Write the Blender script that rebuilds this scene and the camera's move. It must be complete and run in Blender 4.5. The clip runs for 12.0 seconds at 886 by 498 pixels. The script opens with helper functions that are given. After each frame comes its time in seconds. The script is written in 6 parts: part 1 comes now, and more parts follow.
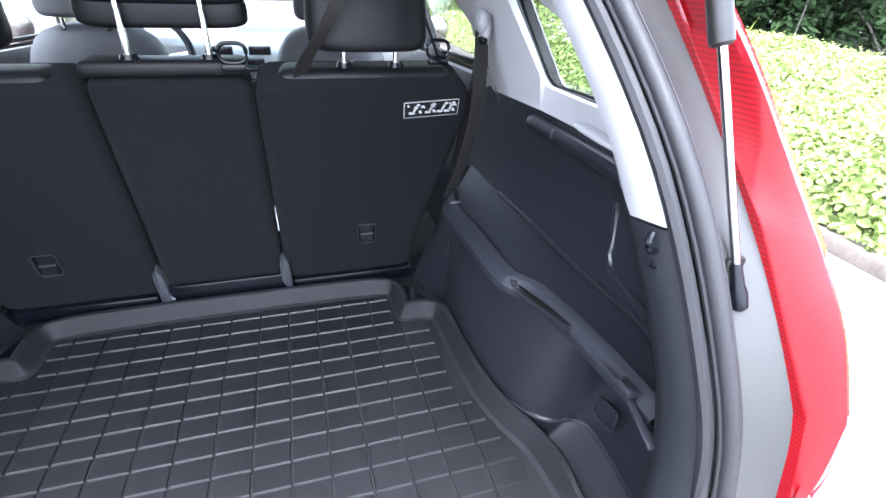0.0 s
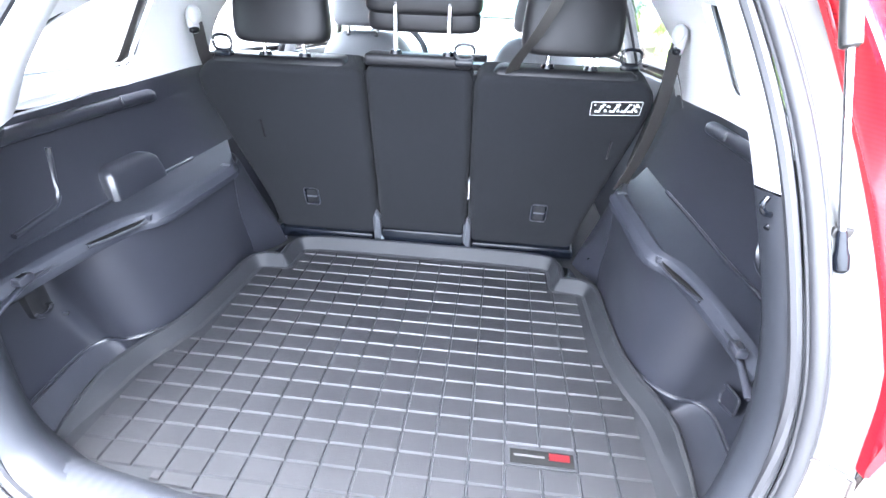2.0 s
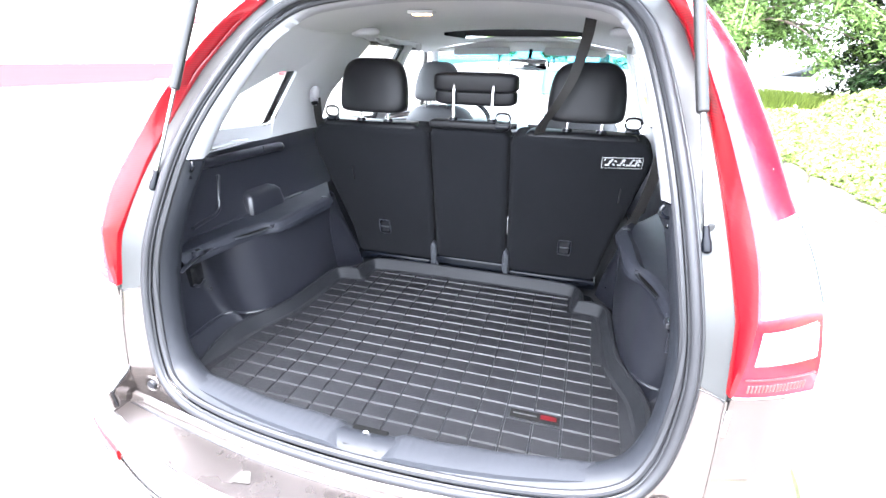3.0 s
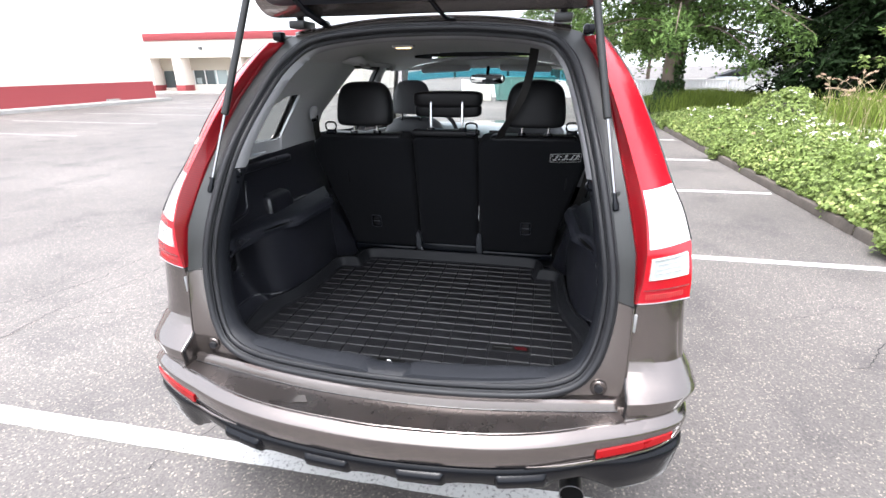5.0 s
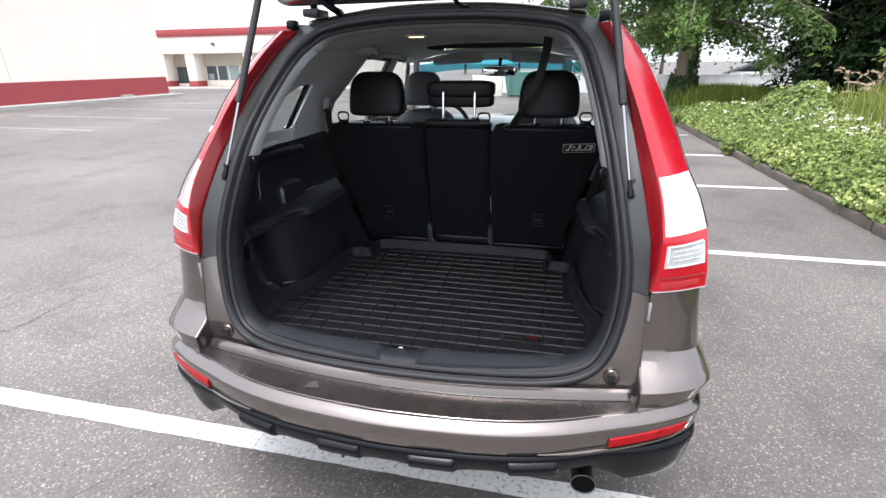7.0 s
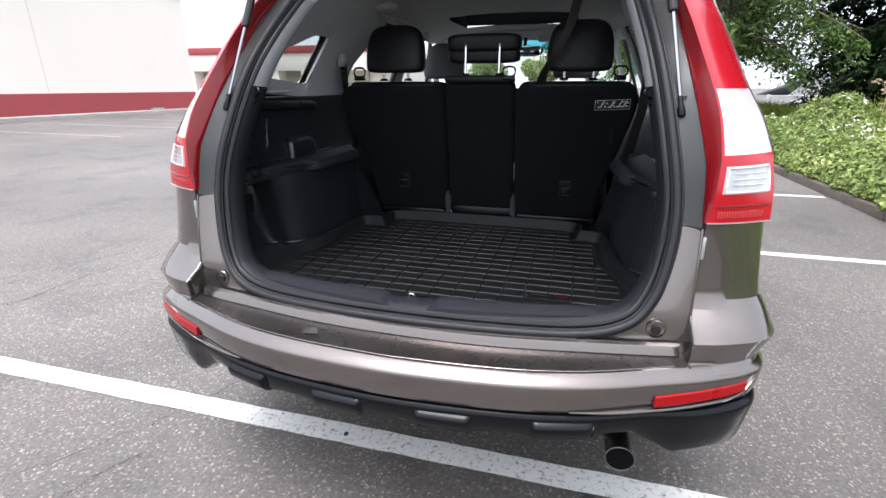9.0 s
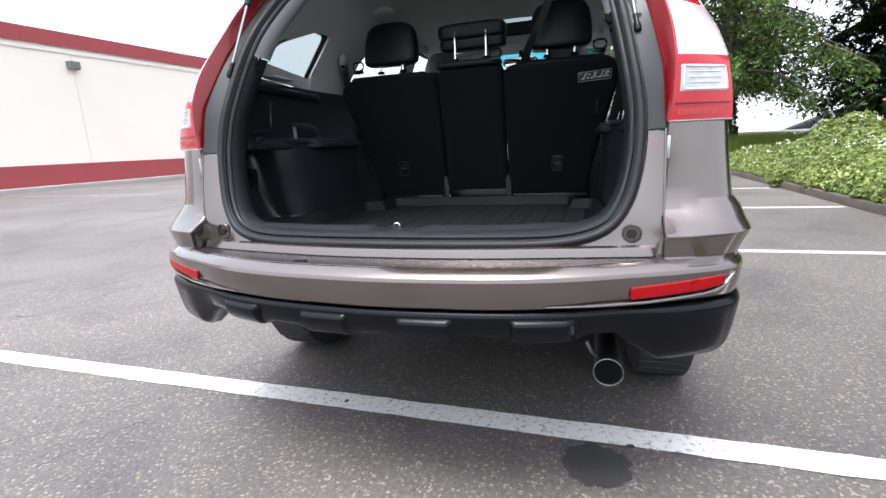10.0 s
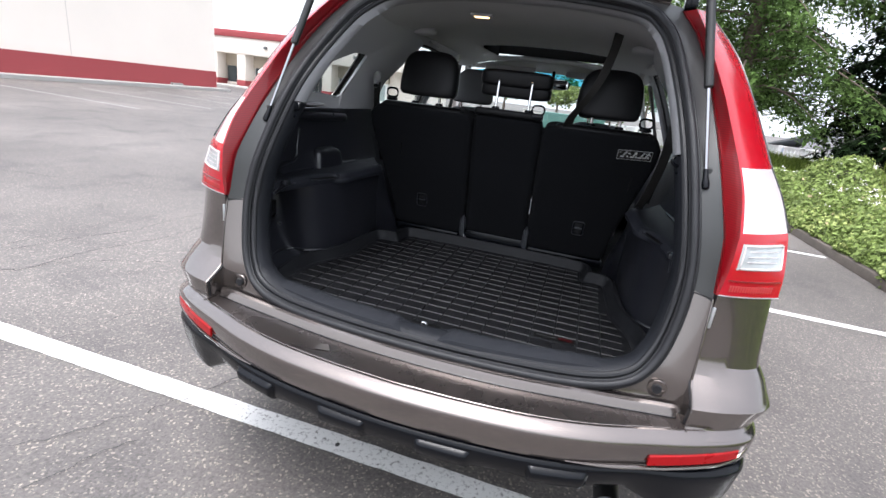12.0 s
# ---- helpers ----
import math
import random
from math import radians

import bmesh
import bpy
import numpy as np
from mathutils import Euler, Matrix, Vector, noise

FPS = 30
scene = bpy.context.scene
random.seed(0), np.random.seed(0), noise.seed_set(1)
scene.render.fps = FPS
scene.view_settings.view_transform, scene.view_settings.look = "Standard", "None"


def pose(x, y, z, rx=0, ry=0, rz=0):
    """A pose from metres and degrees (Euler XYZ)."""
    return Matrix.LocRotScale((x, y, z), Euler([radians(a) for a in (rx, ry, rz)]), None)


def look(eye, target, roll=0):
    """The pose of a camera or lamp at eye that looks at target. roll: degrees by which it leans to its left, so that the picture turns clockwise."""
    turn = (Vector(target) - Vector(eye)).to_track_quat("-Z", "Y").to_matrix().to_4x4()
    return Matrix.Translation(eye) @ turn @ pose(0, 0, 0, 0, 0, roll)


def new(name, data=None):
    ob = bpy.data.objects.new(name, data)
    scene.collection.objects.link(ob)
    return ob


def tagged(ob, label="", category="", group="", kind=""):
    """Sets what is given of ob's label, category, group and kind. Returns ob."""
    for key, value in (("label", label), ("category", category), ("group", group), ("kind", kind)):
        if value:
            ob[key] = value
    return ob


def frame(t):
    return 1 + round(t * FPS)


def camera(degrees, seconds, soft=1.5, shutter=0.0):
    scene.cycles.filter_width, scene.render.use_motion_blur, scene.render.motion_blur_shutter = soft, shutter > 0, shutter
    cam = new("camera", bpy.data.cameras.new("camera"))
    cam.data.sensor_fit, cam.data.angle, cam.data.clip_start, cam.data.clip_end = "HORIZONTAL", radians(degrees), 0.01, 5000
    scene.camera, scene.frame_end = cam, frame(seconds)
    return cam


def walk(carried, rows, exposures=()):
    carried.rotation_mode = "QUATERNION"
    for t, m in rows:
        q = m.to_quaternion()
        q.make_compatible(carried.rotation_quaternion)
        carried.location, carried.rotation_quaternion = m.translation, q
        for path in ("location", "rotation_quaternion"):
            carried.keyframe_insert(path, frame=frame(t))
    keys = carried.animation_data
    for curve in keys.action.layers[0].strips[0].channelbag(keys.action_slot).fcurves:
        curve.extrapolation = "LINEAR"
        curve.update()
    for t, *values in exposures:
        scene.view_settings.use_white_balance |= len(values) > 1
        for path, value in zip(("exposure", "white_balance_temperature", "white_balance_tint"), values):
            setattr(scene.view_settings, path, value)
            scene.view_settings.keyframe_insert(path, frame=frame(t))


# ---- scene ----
cam = camera(86.3, 12.0)
PATH = [
    (0, (0.227, -0.058, 1.511), (0.752, 1.577, 0.485), 2.8),
    (0.5, (0.178, -0.035, 1.554), (0.427, 1.709, 0.608), 1.7),
    (1, (0.117, -0.019, 1.527), (-0.056, 1.72, 0.554), 2.0),
    (1.2, (0.118, -0.036, 1.518), (-0.121, 1.669, 0.500), 1.5),
    (1.5, (0.143, -0.098, 1.511), (-0.089, 1.615, 0.504), 1.3),
    (1.7, (0.157, -0.172, 1.510), (-0.052, 1.552, 0.518), 1.2),
    (2, (0.211, -0.315, 1.516), (0.035, 1.41, 0.519), 1.9),
    (2.2, (0.226, -0.387, 1.554), (0.014, 1.369, 0.620), 1.8),
    (2.5, (0.269, -0.504, 1.545), (-0.083, 1.294, 0.741), 1.4),
    (3, (0.398, -0.693, 1.547), (-0.116, 1.087, 0.794), 1.1),
    (3.2, (0.446, -0.767, 1.557), (-0.125, 0.99, 0.791), -0.4),
    (4.8, (0.436, -1.124, 1.598), (0.051, 0.696, 0.863), -0.3),
    (5, (0.426, -1.121, 1.602), (0.046, 0.705, 0.881), -0.6),
    (5.5, (0.42, -1.13, 1.582), (0.078, 0.699, 0.848), -0.3),
    (6, (0.414, -1.125, 1.574), (0.039, 0.691, 0.826), -0.6),
    (6.5, (0.418, -1.127, 1.573), (0.024, 0.682, 0.816), -0.6),
    (7, (0.418, -1.13, 1.576), (0.0, 0.682, 0.841), -0.7),
    (8.8, (0.387, -1.058, 1.444), (-0.094, 0.746, 0.728), -0.3),
    (9, (0.399, -1.059, 1.288), (-0.098, 0.766, 0.637), 0.0),
    (9.2, (0.454, -1.086, 1.138), (-0.121, 0.768, 0.656), -1.3),
    (9.5, (0.479, -1.138, 0.991), (-0.111, 0.721, 0.548), -1.5),
    (10, (0.542, -1.172, 0.957), (-0.063, 0.686, 0.531), -2.9),
    (10.5, (0.564, -1.193, 0.961), (-0.066, 0.662, 0.562), -2.3),
    (11, (0.548, -1.183, 0.943), (-0.123, 0.653, 0.519), -2.5),
    (11.5, (0.415, -1.036, 0.982), (-0.019, 0.85, 0.478), 1.8),
    (11.7, (0.394, -1.038, 1.131), (-0.033, 0.866, 0.695), 4.4),
    (12, (0.342, -1.092, 1.368), (-0.151, 0.744, 0.746), 7.1),
]
walk(cam, [(t, look(eye, target, roll)) for t, eye, target, roll in PATH],
     [(0, 3.5, 5700, 14), (0.5, 3.8, 5750, 13), (1.0, 4.3, 5750, 12), (1.5, 4.65, 5750, 12), (2.0, 4.93, 5750, 12), (2.5, 4.65, 5850, 12), (3.0, 4.1, 5950, 12), (3.2, 3.9, 5950, 12), (4.0, 2.75, 6100, 11), (4.8, 1.75, 6200, 12), (5.2, 1.55, 6200, 12), (6.0, 1.15, 6200, 11), (7.2, 1.15, 6200, 11), (9.0, 1.1, 6150, 12), (12, 1.1, 6150, 12)])

# ---- world and light ----
world = bpy.data.worlds.new("overcast_sky")
scene.world = world
world.use_nodes = True
wn, wl = world.node_tree.nodes, world.node_tree.links
sky = wn.new("ShaderNodeTexSky")
sky.sky_type = "NISHITA"
sky.sun_disc = False
sky.sun_elevation, sky.sun_rotation = radians(75), radians(195)
sky.air_density, sky.dust_density = 1.6, 4.0
grey = wn.new("ShaderNodeHueSaturation")
grey.inputs["Saturation"].default_value = 0.25
wl.new(sky.outputs[0], grey.inputs["Color"])
# an overcast sky is brightest overhead, and its cloud hides the dim band along the horizon
flat, lift, level = (wn.new(k) for k in ("ShaderNodeSeparateXYZ", "ShaderNodeMath", "ShaderNodeCombineXYZ"))
here = wn.new("ShaderNodeTexCoord")
lift.operation = "MAXIMUM"
lift.inputs[1].default_value = 0.22
wl.new(here.outputs["Generated"], flat.inputs[0])
wl.new(flat.outputs["Z"], lift.inputs[0])
wl.new(flat.outputs["X"], level.inputs["X"])
wl.new(flat.outputs["Y"], level.inputs["Y"])
wl.new(lift.outputs[0], level.inputs["Z"])
wl.new(level.outputs[0], sky.inputs["Vector"])
up, upz, upr, bright = (wn.new(k) for k in ("ShaderNodeTexCoord", "ShaderNodeSeparateXYZ", "ShaderNodeMapRange", "ShaderNodeVectorMath"))
bright.operation = "SCALE"
upr.inputs["To Min"].default_value, upr.inputs["To Max"].default_value = 1.6, 2.0
wl.new(up.outputs["Generated"], upz.inputs[0])
wl.new(upz.outputs["Z"], upr.inputs["Value"])
wl.new(grey.outputs[0], bright.inputs[0])
wl.new(upr.outputs[0], bright.inputs["Scale"])
wl.new(bright.outputs[0], wn["Background"].inputs[0])
wn["Background"].inputs[1].default_value = 0.125
sun = new("sun", bpy.data.lights.new("sun", "SUN"))
sun.data.energy, sun.data.angle, sun.data.color = 1.0, radians(25), (1.0, 0.97, 0.93)
sun.matrix_world = look((0, 0, 30), (2.0, 7.5, 0))


# ---- materials ----
def mat(name, col, rough=0.5, metal=0.0, vary=0.0, scale=8.0, bump=0.0, bscale=200.0, coat=0.0, spec=0.5,
        grain=0.0, gscale=120.0, islands=0.0, objects=0.0, sheen=0.0):
    m = bpy.data.materials.new(name)
    m.use_nodes = True
    n, l = m.node_tree.nodes, m.node_tree.links
    b = n["Principled BSDF"]
    b.inputs["Roughness"].default_value = rough
    b.inputs["Metallic"].default_value = metal
    b.inputs["Coat Weight"].default_value = coat
    b.inputs["Coat Roughness"].default_value = 0.06
    b.inputs["Specular IOR Level"].default_value = spec
    b.inputs["Sheen Weight"].default_value = sheen
    tc = n.new("ShaderNodeTexCoord")
    out = None

    def scaled(prev, fac_socket, amount):
        mr = n.new("ShaderNodeMapRange")
        mr.inputs["To Min"].default_value = 1 - amount
        mr.inputs["To Max"].default_value = 1 + amount
        l.new(fac_socket, mr.inputs["Value"])
        mul = n.new("ShaderNodeVectorMath")
        mul.operation = "SCALE"
        if prev is None:
            mul.inputs[0].default_value = col
        else:
            l.new(prev, mul.inputs[0])
        l.new(mr.outputs[0], mul.inputs["Scale"])
        return mul.outputs[0]

    if vary:
        t = n.new("ShaderNodeTexNoise")
        t.inputs["Scale"].default_value = scale
        t.inputs["Detail"].default_value = 5
        l.new(tc.outputs["Object"], t.inputs["Vector"])
        out = scaled(out, t.outputs["Fac"], vary)
        rr = n.new("ShaderNodeMapRange")
        rr.inputs["To Min"].default_value = max(rough - 0.1, 0.02)
        rr.inputs["To Max"].default_value = min(rough + 0.1, 1)
        l.new(t.outputs["Fac"], rr.inputs["Value"])
        l.new(rr.outputs[0], b.inputs["Roughness"])
    if grain:
        t = n.new("ShaderNodeTexNoise")
        t.inputs["Scale"].default_value = gscale
        t.inputs["Detail"].default_value = 3
        l.new(tc.outputs["Object"], t.inputs["Vector"])
        out = scaled(out, t.outputs["Fac"], grain)
    if islands:
        gi = n.new("ShaderNodeNewGeometry")
        out = scaled(out, gi.outputs["Random Per Island"], islands)
    if objects:
        oi = n.new("ShaderNodeObjectInfo")
        out = scaled(out, oi.outputs["Random"], objects)
    if out is None:
        b.inputs["Base Color"].default_value = (*col, 1)
    else:
        l.new(out, b.inputs["Base Color"])
    if bump:
        t = n.new("ShaderNodeTexNoise")
        t.inputs["Scale"].default_value = bscale
        t.inputs["Detail"].default_value = 4
        l.new(tc.outputs["Object"], t.inputs["Vector"])
        bp = n.new("ShaderNodeBump")
        bp.inputs["Strength"].default_value = bump
        bp.inputs["Distance"].default_value = 0.002
        l.new(t.outputs["Fac"], bp.inputs["Height"])
        l.new(bp.outputs[0], b.inputs["Normal"])
    return m


def glass_mat(name, col, rough=0.0, ior=1.1):
    """Thin tinted pane: see-through with a reflection."""
    m = bpy.data.materials.new(name)
    m.use_nodes = True
    n, l = m.node_tree.nodes, m.node_tree.links
    n.remove(n["Principled BSDF"])
    tr, gl, mx, lw, pw, sc = (n.new(k) for k in ("ShaderNodeBsdfTransparent", "ShaderNodeBsdfGlossy", "ShaderNodeMixShader", "ShaderNodeLayerWeight", "ShaderNodeMath", "ShaderNodeMath"))
    tr.inputs[0].default_value = (*col, 1)
    gl.inputs["Roughness"].default_value = rough
    pw.operation, sc.operation = "POWER", "MULTIPLY_ADD"
    pw.inputs[1].default_value = 5
    sc.inputs[1].default_value, sc.inputs[2].default_value = 0.7, 0.045
    l.new(lw.outputs["Facing"], pw.inputs[0])
    l.new(pw.outputs[0], sc.inputs[0])
    l.new(sc.outputs[0], mx.inputs[0])
    l.new(tr.outputs[0], mx.inputs[1])
    l.new(gl.outputs[0], mx.inputs[2])
    l.new(mx.outputs[0], n["Material Output"].inputs[0])
    return m


PAINT = mat("metallic_brown_paint", (0.145, 0.124, 0.115), 0.20, 0.85, vary=0.05, scale=3, grain=0.12, gscale=1800, coat=1.0)
PALE_PATCH = mat("pale_patch_paint", (0.085, 0.077, 0.073), 0.4, 0.4, vary=0.2, scale=60)
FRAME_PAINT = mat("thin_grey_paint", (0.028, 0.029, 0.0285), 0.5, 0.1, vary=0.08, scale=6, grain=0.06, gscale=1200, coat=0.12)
CLAD = mat("black_cladding_plastic", (0.0020, 0.0026, 0.0042), 0.23, spec=0.2, vary=0.15, scale=5, bump=0.05, bscale=900)
PLASTIC = mat("dark_trim_plastic", (0.0118, 0.0123, 0.0161), 0.32, spec=0.58, vary=0.03, scale=5, bump=0.05, bscale=1400)
CARPET = mat("black_seatback_carpet", (0.0054, 0.0057, 0.0068), 0.95, spec=0.08, vary=0.22, scale=7, bump=0.8, bscale=800, grain=0.5, gscale=420, sheen=0.015)
LEATHER = mat("black_leather", (0.0054, 0.0054, 0.0062), 0.42, spec=0.15, vary=0.12, scale=10, bump=0.16, bscale=600)
RUBBER = mat("black_rubber_mat", (0.0088, 0.0093, 0.0107), 0.5, spec=0.17, vary=0.18, scale=7, bump=0.4, bscale=700, grain=0.1, gscale=300)
RUBBER_TILE = mat("black_rubber_mat_tile", (0.0068, 0.0070, 0.0081), 0.38, spec=0.34, vary=0.18, scale=7, bump=0.4, bscale=700, grain=0.1, gscale=300, objects=0.05)
SEAL = mat("black_rubber_seal", (0.0125, 0.0127, 0.0145), 0.5, spec=0.35, vary=0.15, scale=12, bump=0.2, bscale=600)
LIGHT_TRIM = mat("light_grey_trim", (0.37, 0.37, 0.38), 0.6, vary=0.04, scale=5, bump=0.25, bscale=900)
HEADLINER = mat("light_grey_headliner", (0.42, 0.42, 0.42), 0.95, vary=0.05, scale=6, bump=0.5, bscale=800, grain=0.06, gscale=500)
CHROME = mat("chrome", (0.75, 0.75, 0.76), 0.12, 1.0, vary=0.05, scale=20)
STEEL = mat("steel", (0.24, 0.24, 0.25), 0.3, 1.0, vary=0.1, scale=30)
DARKSTEEL = mat("black_steel", (0.03, 0.03, 0.03), 0.35, 0.6, vary=0.1, scale=30)


def ribbed_lens(name, col, dark, freq, rough=0.1, relief=0.04, coat=1.0):
    """A glossy lens over moulded ribs."""
    m = mat(name, col, rough, coat=coat)
    n, l = m.node_tree.nodes, m.node_tree.links
    tc, w, r = n.new("ShaderNodeTexCoord"), n.new("ShaderNodeTexWave"), n.new("ShaderNodeValToRGB")
    w.wave_type, w.bands_direction = "BANDS", "Z"
    w.inputs["Scale"].default_value, w.inputs["Distortion"].default_value = freq, 0.3
    l.new(tc.outputs["Object"], w.inputs["Vector"])
    l.new(w.outputs["Fac"], r.inputs[0])
    r.color_ramp.elements[0].color, r.color_ramp.elements[1].color = (*dark, 1), (*col, 1)
    r.color_ramp.elements[0].position, r.color_ramp.elements[1].position = 0.1, 0.7
    l.new(r.outputs[0], n["Principled BSDF"].inputs["Base Color"])
    bp = n.new("ShaderNodeBump")
    bp.inputs["Strength"].default_value, bp.inputs["Distance"].default_value = relief, 0.001
    l.new(w.outputs["Fac"], bp.inputs["Height"])
    l.new(bp.outputs[0], n["Principled BSDF"].inputs["Normal"])
    return m


RED_LENS = mat("red_lamp_lens", (0.34, 0.004, 0.012), 0.2, spec=0.35, coat=0.35, vary=0.06, scale=30)
DARK_RED = ribbed_lens("ribbed_red_flank", (0.20, 0.0016, 0.0055), (0.12, 0.0010, 0.0032), 58, 0.3, 0.0, 0.15)
PINK_LENS = mat("clear_lamp_lens", (0.58, 0.52, 0.52), 0.10, vary=0.16, scale=22, coat=1.0)
CLEAR_LENS = mat("reverse_lamp_lens", (0.33, 0.35, 0.35), 0.12, vary=0.35, scale=45, coat=1.0)
PINK_CELL = mat("pale_red_cell", (0.36, 0.03, 0.03), 0.25, coat=0.5, grain=0.1)
REFLECTOR = mat("red_reflector", (0.25, 0.003, 0.005), 0.3, spec=0.2, vary=0.12, scale=40, grain=0.15, gscale=300)
BELT = mat("seat_belt_webbing", (0.0072, 0.0060, 0.0052), 0.7, bump=0.6, bscale=900, grain=0.2, gscale=600)
GLASS = glass_mat("car_glass", (0.86, 0.9, 0.88))
PRIVACY = glass_mat("privacy_glass", (0.42, 0.46, 0.455))
TYRE = mat("tyre_rubber", (0.018, 0.018, 0.019), 0.75, vary=0.2, scale=15, bump=0.4, bscale=200)
ALLOY = mat("alloy_rim", (0.42, 0.42, 0.43), 0.3, 0.9, vary=0.08, scale=20)
DASH = mat("grey_dashboard", (0.26, 0.265, 0.27), 0.6, vary=0.08, scale=8, bump=0.3, bscale=500)
SILVER = mat("silver_trim", (0.45, 0.46, 0.47), 0.35, 0.8, vary=0.05, scale=15)
WHITE = mat("white_print", (0.75, 0.75, 0.74), 0.5, grain=0.05)
# matt black: exhaust soot, badge, seam, sunroof frame, and painted shade in recesses
MATT_BLACK = mat("matt_black", (0.004, 0.004, 0.004), 0.9, spec=0.05, grain=0.2)
BLACK = mat("black_gloss", (0.008, 0.008, 0.009), 0.25, grain=0.1)
REDPRINT = mat("red_print", (0.030, 0.0010, 0.002), 0.3, grain=0.08)
SEATGREY = mat("dark_grey_seat", (0.055, 0.055, 0.062), 0.55, vary=0.1, scale=9, bump=0.3, bscale=400)


# ---- mesh helpers ----
def part(name, bm, material, parent=None, label="", sharp=38):
    me = bpy.data.meshes.new(name)
    bmesh.ops.recalc_face_normals(bm, faces=bm.faces)
    for f in bm.faces:
        f.smooth = True
    bm.to_mesh(me)
    bm.free()
    me.set_sharp_from_angle(angle=radians(sharp))
    me.materials.append(material)
    ob = new(name, me)
    ob.parent = parent
    return tagged(ob, label)


def thing(name, label, category, at=(0, 0, 0), group="", kind=""):
    ob = new(name)
    ob.location = at
    ob.empty_display_size = 0.1
    return tagged(ob, label, category, group, kind)


def spline(pts, n, closed=False):
    """n points on a smooth curve through pts, spaced by index."""
    p = [Vector(q) for q in pts]
    k = len(p)
    out = []
    for i in range(n):
        u = i * (k if closed else k - 1) / (n if closed else n - 1)
        a = min(int(u), k - 1 if closed else k - 2)
        f = u - a
        if closed:
            p0, p1, p2, p3 = p[a - 1], p[a % k], p[(a + 1) % k], p[(a + 2) % k]
        else:
            p1, p2 = p[a], p[a + 1]
            p0 = p[a - 1] if a else p1 * 2 - p2
            p3 = p[a + 2] if a + 2 < k else p2 * 2 - p1
        out.append(0.5 * ((2 * p1) + (p2 - p0) * f + (2 * p0 - 5 * p1 + 4 * p2 - p3) * f * f + (3 * p1 - p0 - 3 * p2 + p3) * f ** 3))
    return out


def grid(rows, closed=False, bm=None):
    """Faces between rows of points of one length."""
    bm = bm or bmesh.new()
    vs = [[bm.verts.new(p) for p in r] for r in rows]
    for a, b in zip(vs, vs[1:]):
        for i in range(len(a) - (0 if closed else 1)):
            j = (i + 1) % len(a)
            bm.faces.new((a[i], a[j], b[j], b[i]))
    return bm


def loft(curves, n=24, closed=False, across=0):
    rows = [spline(c, n, closed) for c in curves]
    if across:
        cols = [spline([r[i] for r in rows], across) for i in range(n)]
        rows = [[c[j] for c in cols] for j in range(across)]
    return grid(rows, closed)


def thicken(bm, d):
    bmesh.ops.recalc_face_normals(bm, faces=bm.faces)
    bmesh.ops.solidify(bm, geom=bm.faces[:], thickness=d)
    return bm


def sweep(path, radius, seg=8, closed=False, flat=1.0, up=(0, 0, 1), bm=None):
    """A round or oval rod along points."""
    bm = bm or bmesh.new()
    p = [Vector(q) for q in path]
    rings = []
    for i, q in enumerate(p):
        if closed:
            d = p[(i + 1) % len(p)] - p[i - 1]
        else:
            d = p[min(i + 1, len(p) - 1)] - p[max(i - 1, 0)]
        d.normalize()
        u = Vector(up) - d * d.dot(Vector(up))
        if u.length < 1e-3:
            u = Vector((1, 0, 0)) - d * d.x
        u.normalize()
        w = d.cross(u)
        r = radius[i] if isinstance(radius, (list, tuple)) else radius
        rings.append([bm.verts.new(q + (u * math.cos(a) * flat + w * math.sin(a)) * r) for a in (2 * math.pi * k / seg for k in range(seg))])
    m = len(rings)
    for i in range(m if closed else m - 1):
        a, b = rings[i], rings[(i + 1) % m]
        for k in range(seg):
            bm.faces.new((a[k], a[(k + 1) % seg], b[(k + 1) % seg], b[k]))
    if not closed:
        bm.faces.new(rings[0])
        bm.faces.new(rings[-1])
    return bm


def rbox(lo, hi, r=0.01, seg=2, bm=None):
    """A box with rounded edges."""
    bm = bm or bmesh.new()
    lo, hi = Vector(lo), Vector(hi)
    made = bmesh.ops.create_cube(bm, size=1, matrix=Matrix.LocRotScale((lo + hi) / 2, None, hi - lo))
    if r:
        es = {e for v in made["verts"] for e in v.link_edges}
        bmesh.ops.bevel(bm, geom=list(es), offset=r, segments=seg, affect="EDGES", profile=0.5)
    return bm


def slab(outline, m, depth, r=0.0, seg=2):
    """A plate: an outline in x, y, pushed along -z by depth, laid out by the pose m, with rounded edges."""
    bm = bmesh.new()
    f = bm.faces.new([bm.verts.new((x, y, 0)) for x, y in outline])
    ex = bmesh.ops.extrude_face_region(bm, geom=[f])
    for v in ex["geom"]:
        if isinstance(v, bmesh.types.BMVert):
            v.co.z -= depth
    bmesh.ops.recalc_face_normals(bm, faces=bm.faces)
    if r:
        es = [e for e in bm.edges if abs(e.verts[0].co.z - e.verts[1].co.z) < 1e-6]
        bmesh.ops.bevel(bm, geom=es, offset=r, segments=seg, affect="EDGES", profile=0.5)
    bm.transform(m)
    return bm


def rounded(pts, r, seg=4):
    """An outline with its corners cut round."""
    out = []
    k = len(pts)
    for i in range(k):
        a, b, c = (Vector(pts[j % k]) for j in (i - 1, i, i + 1))
        rr = min(r, (a - b).length * 0.45, (c - b).length * 0.45)
        p, q = b + (a - b).normalized() * rr, b + (c - b).normalized() * rr
        for s in range(seg + 1):
            t = s / seg
            out.append(tuple(p * (1 - t) ** 2 + b * 2 * t * (1 - t) + q * t * t))
    return out


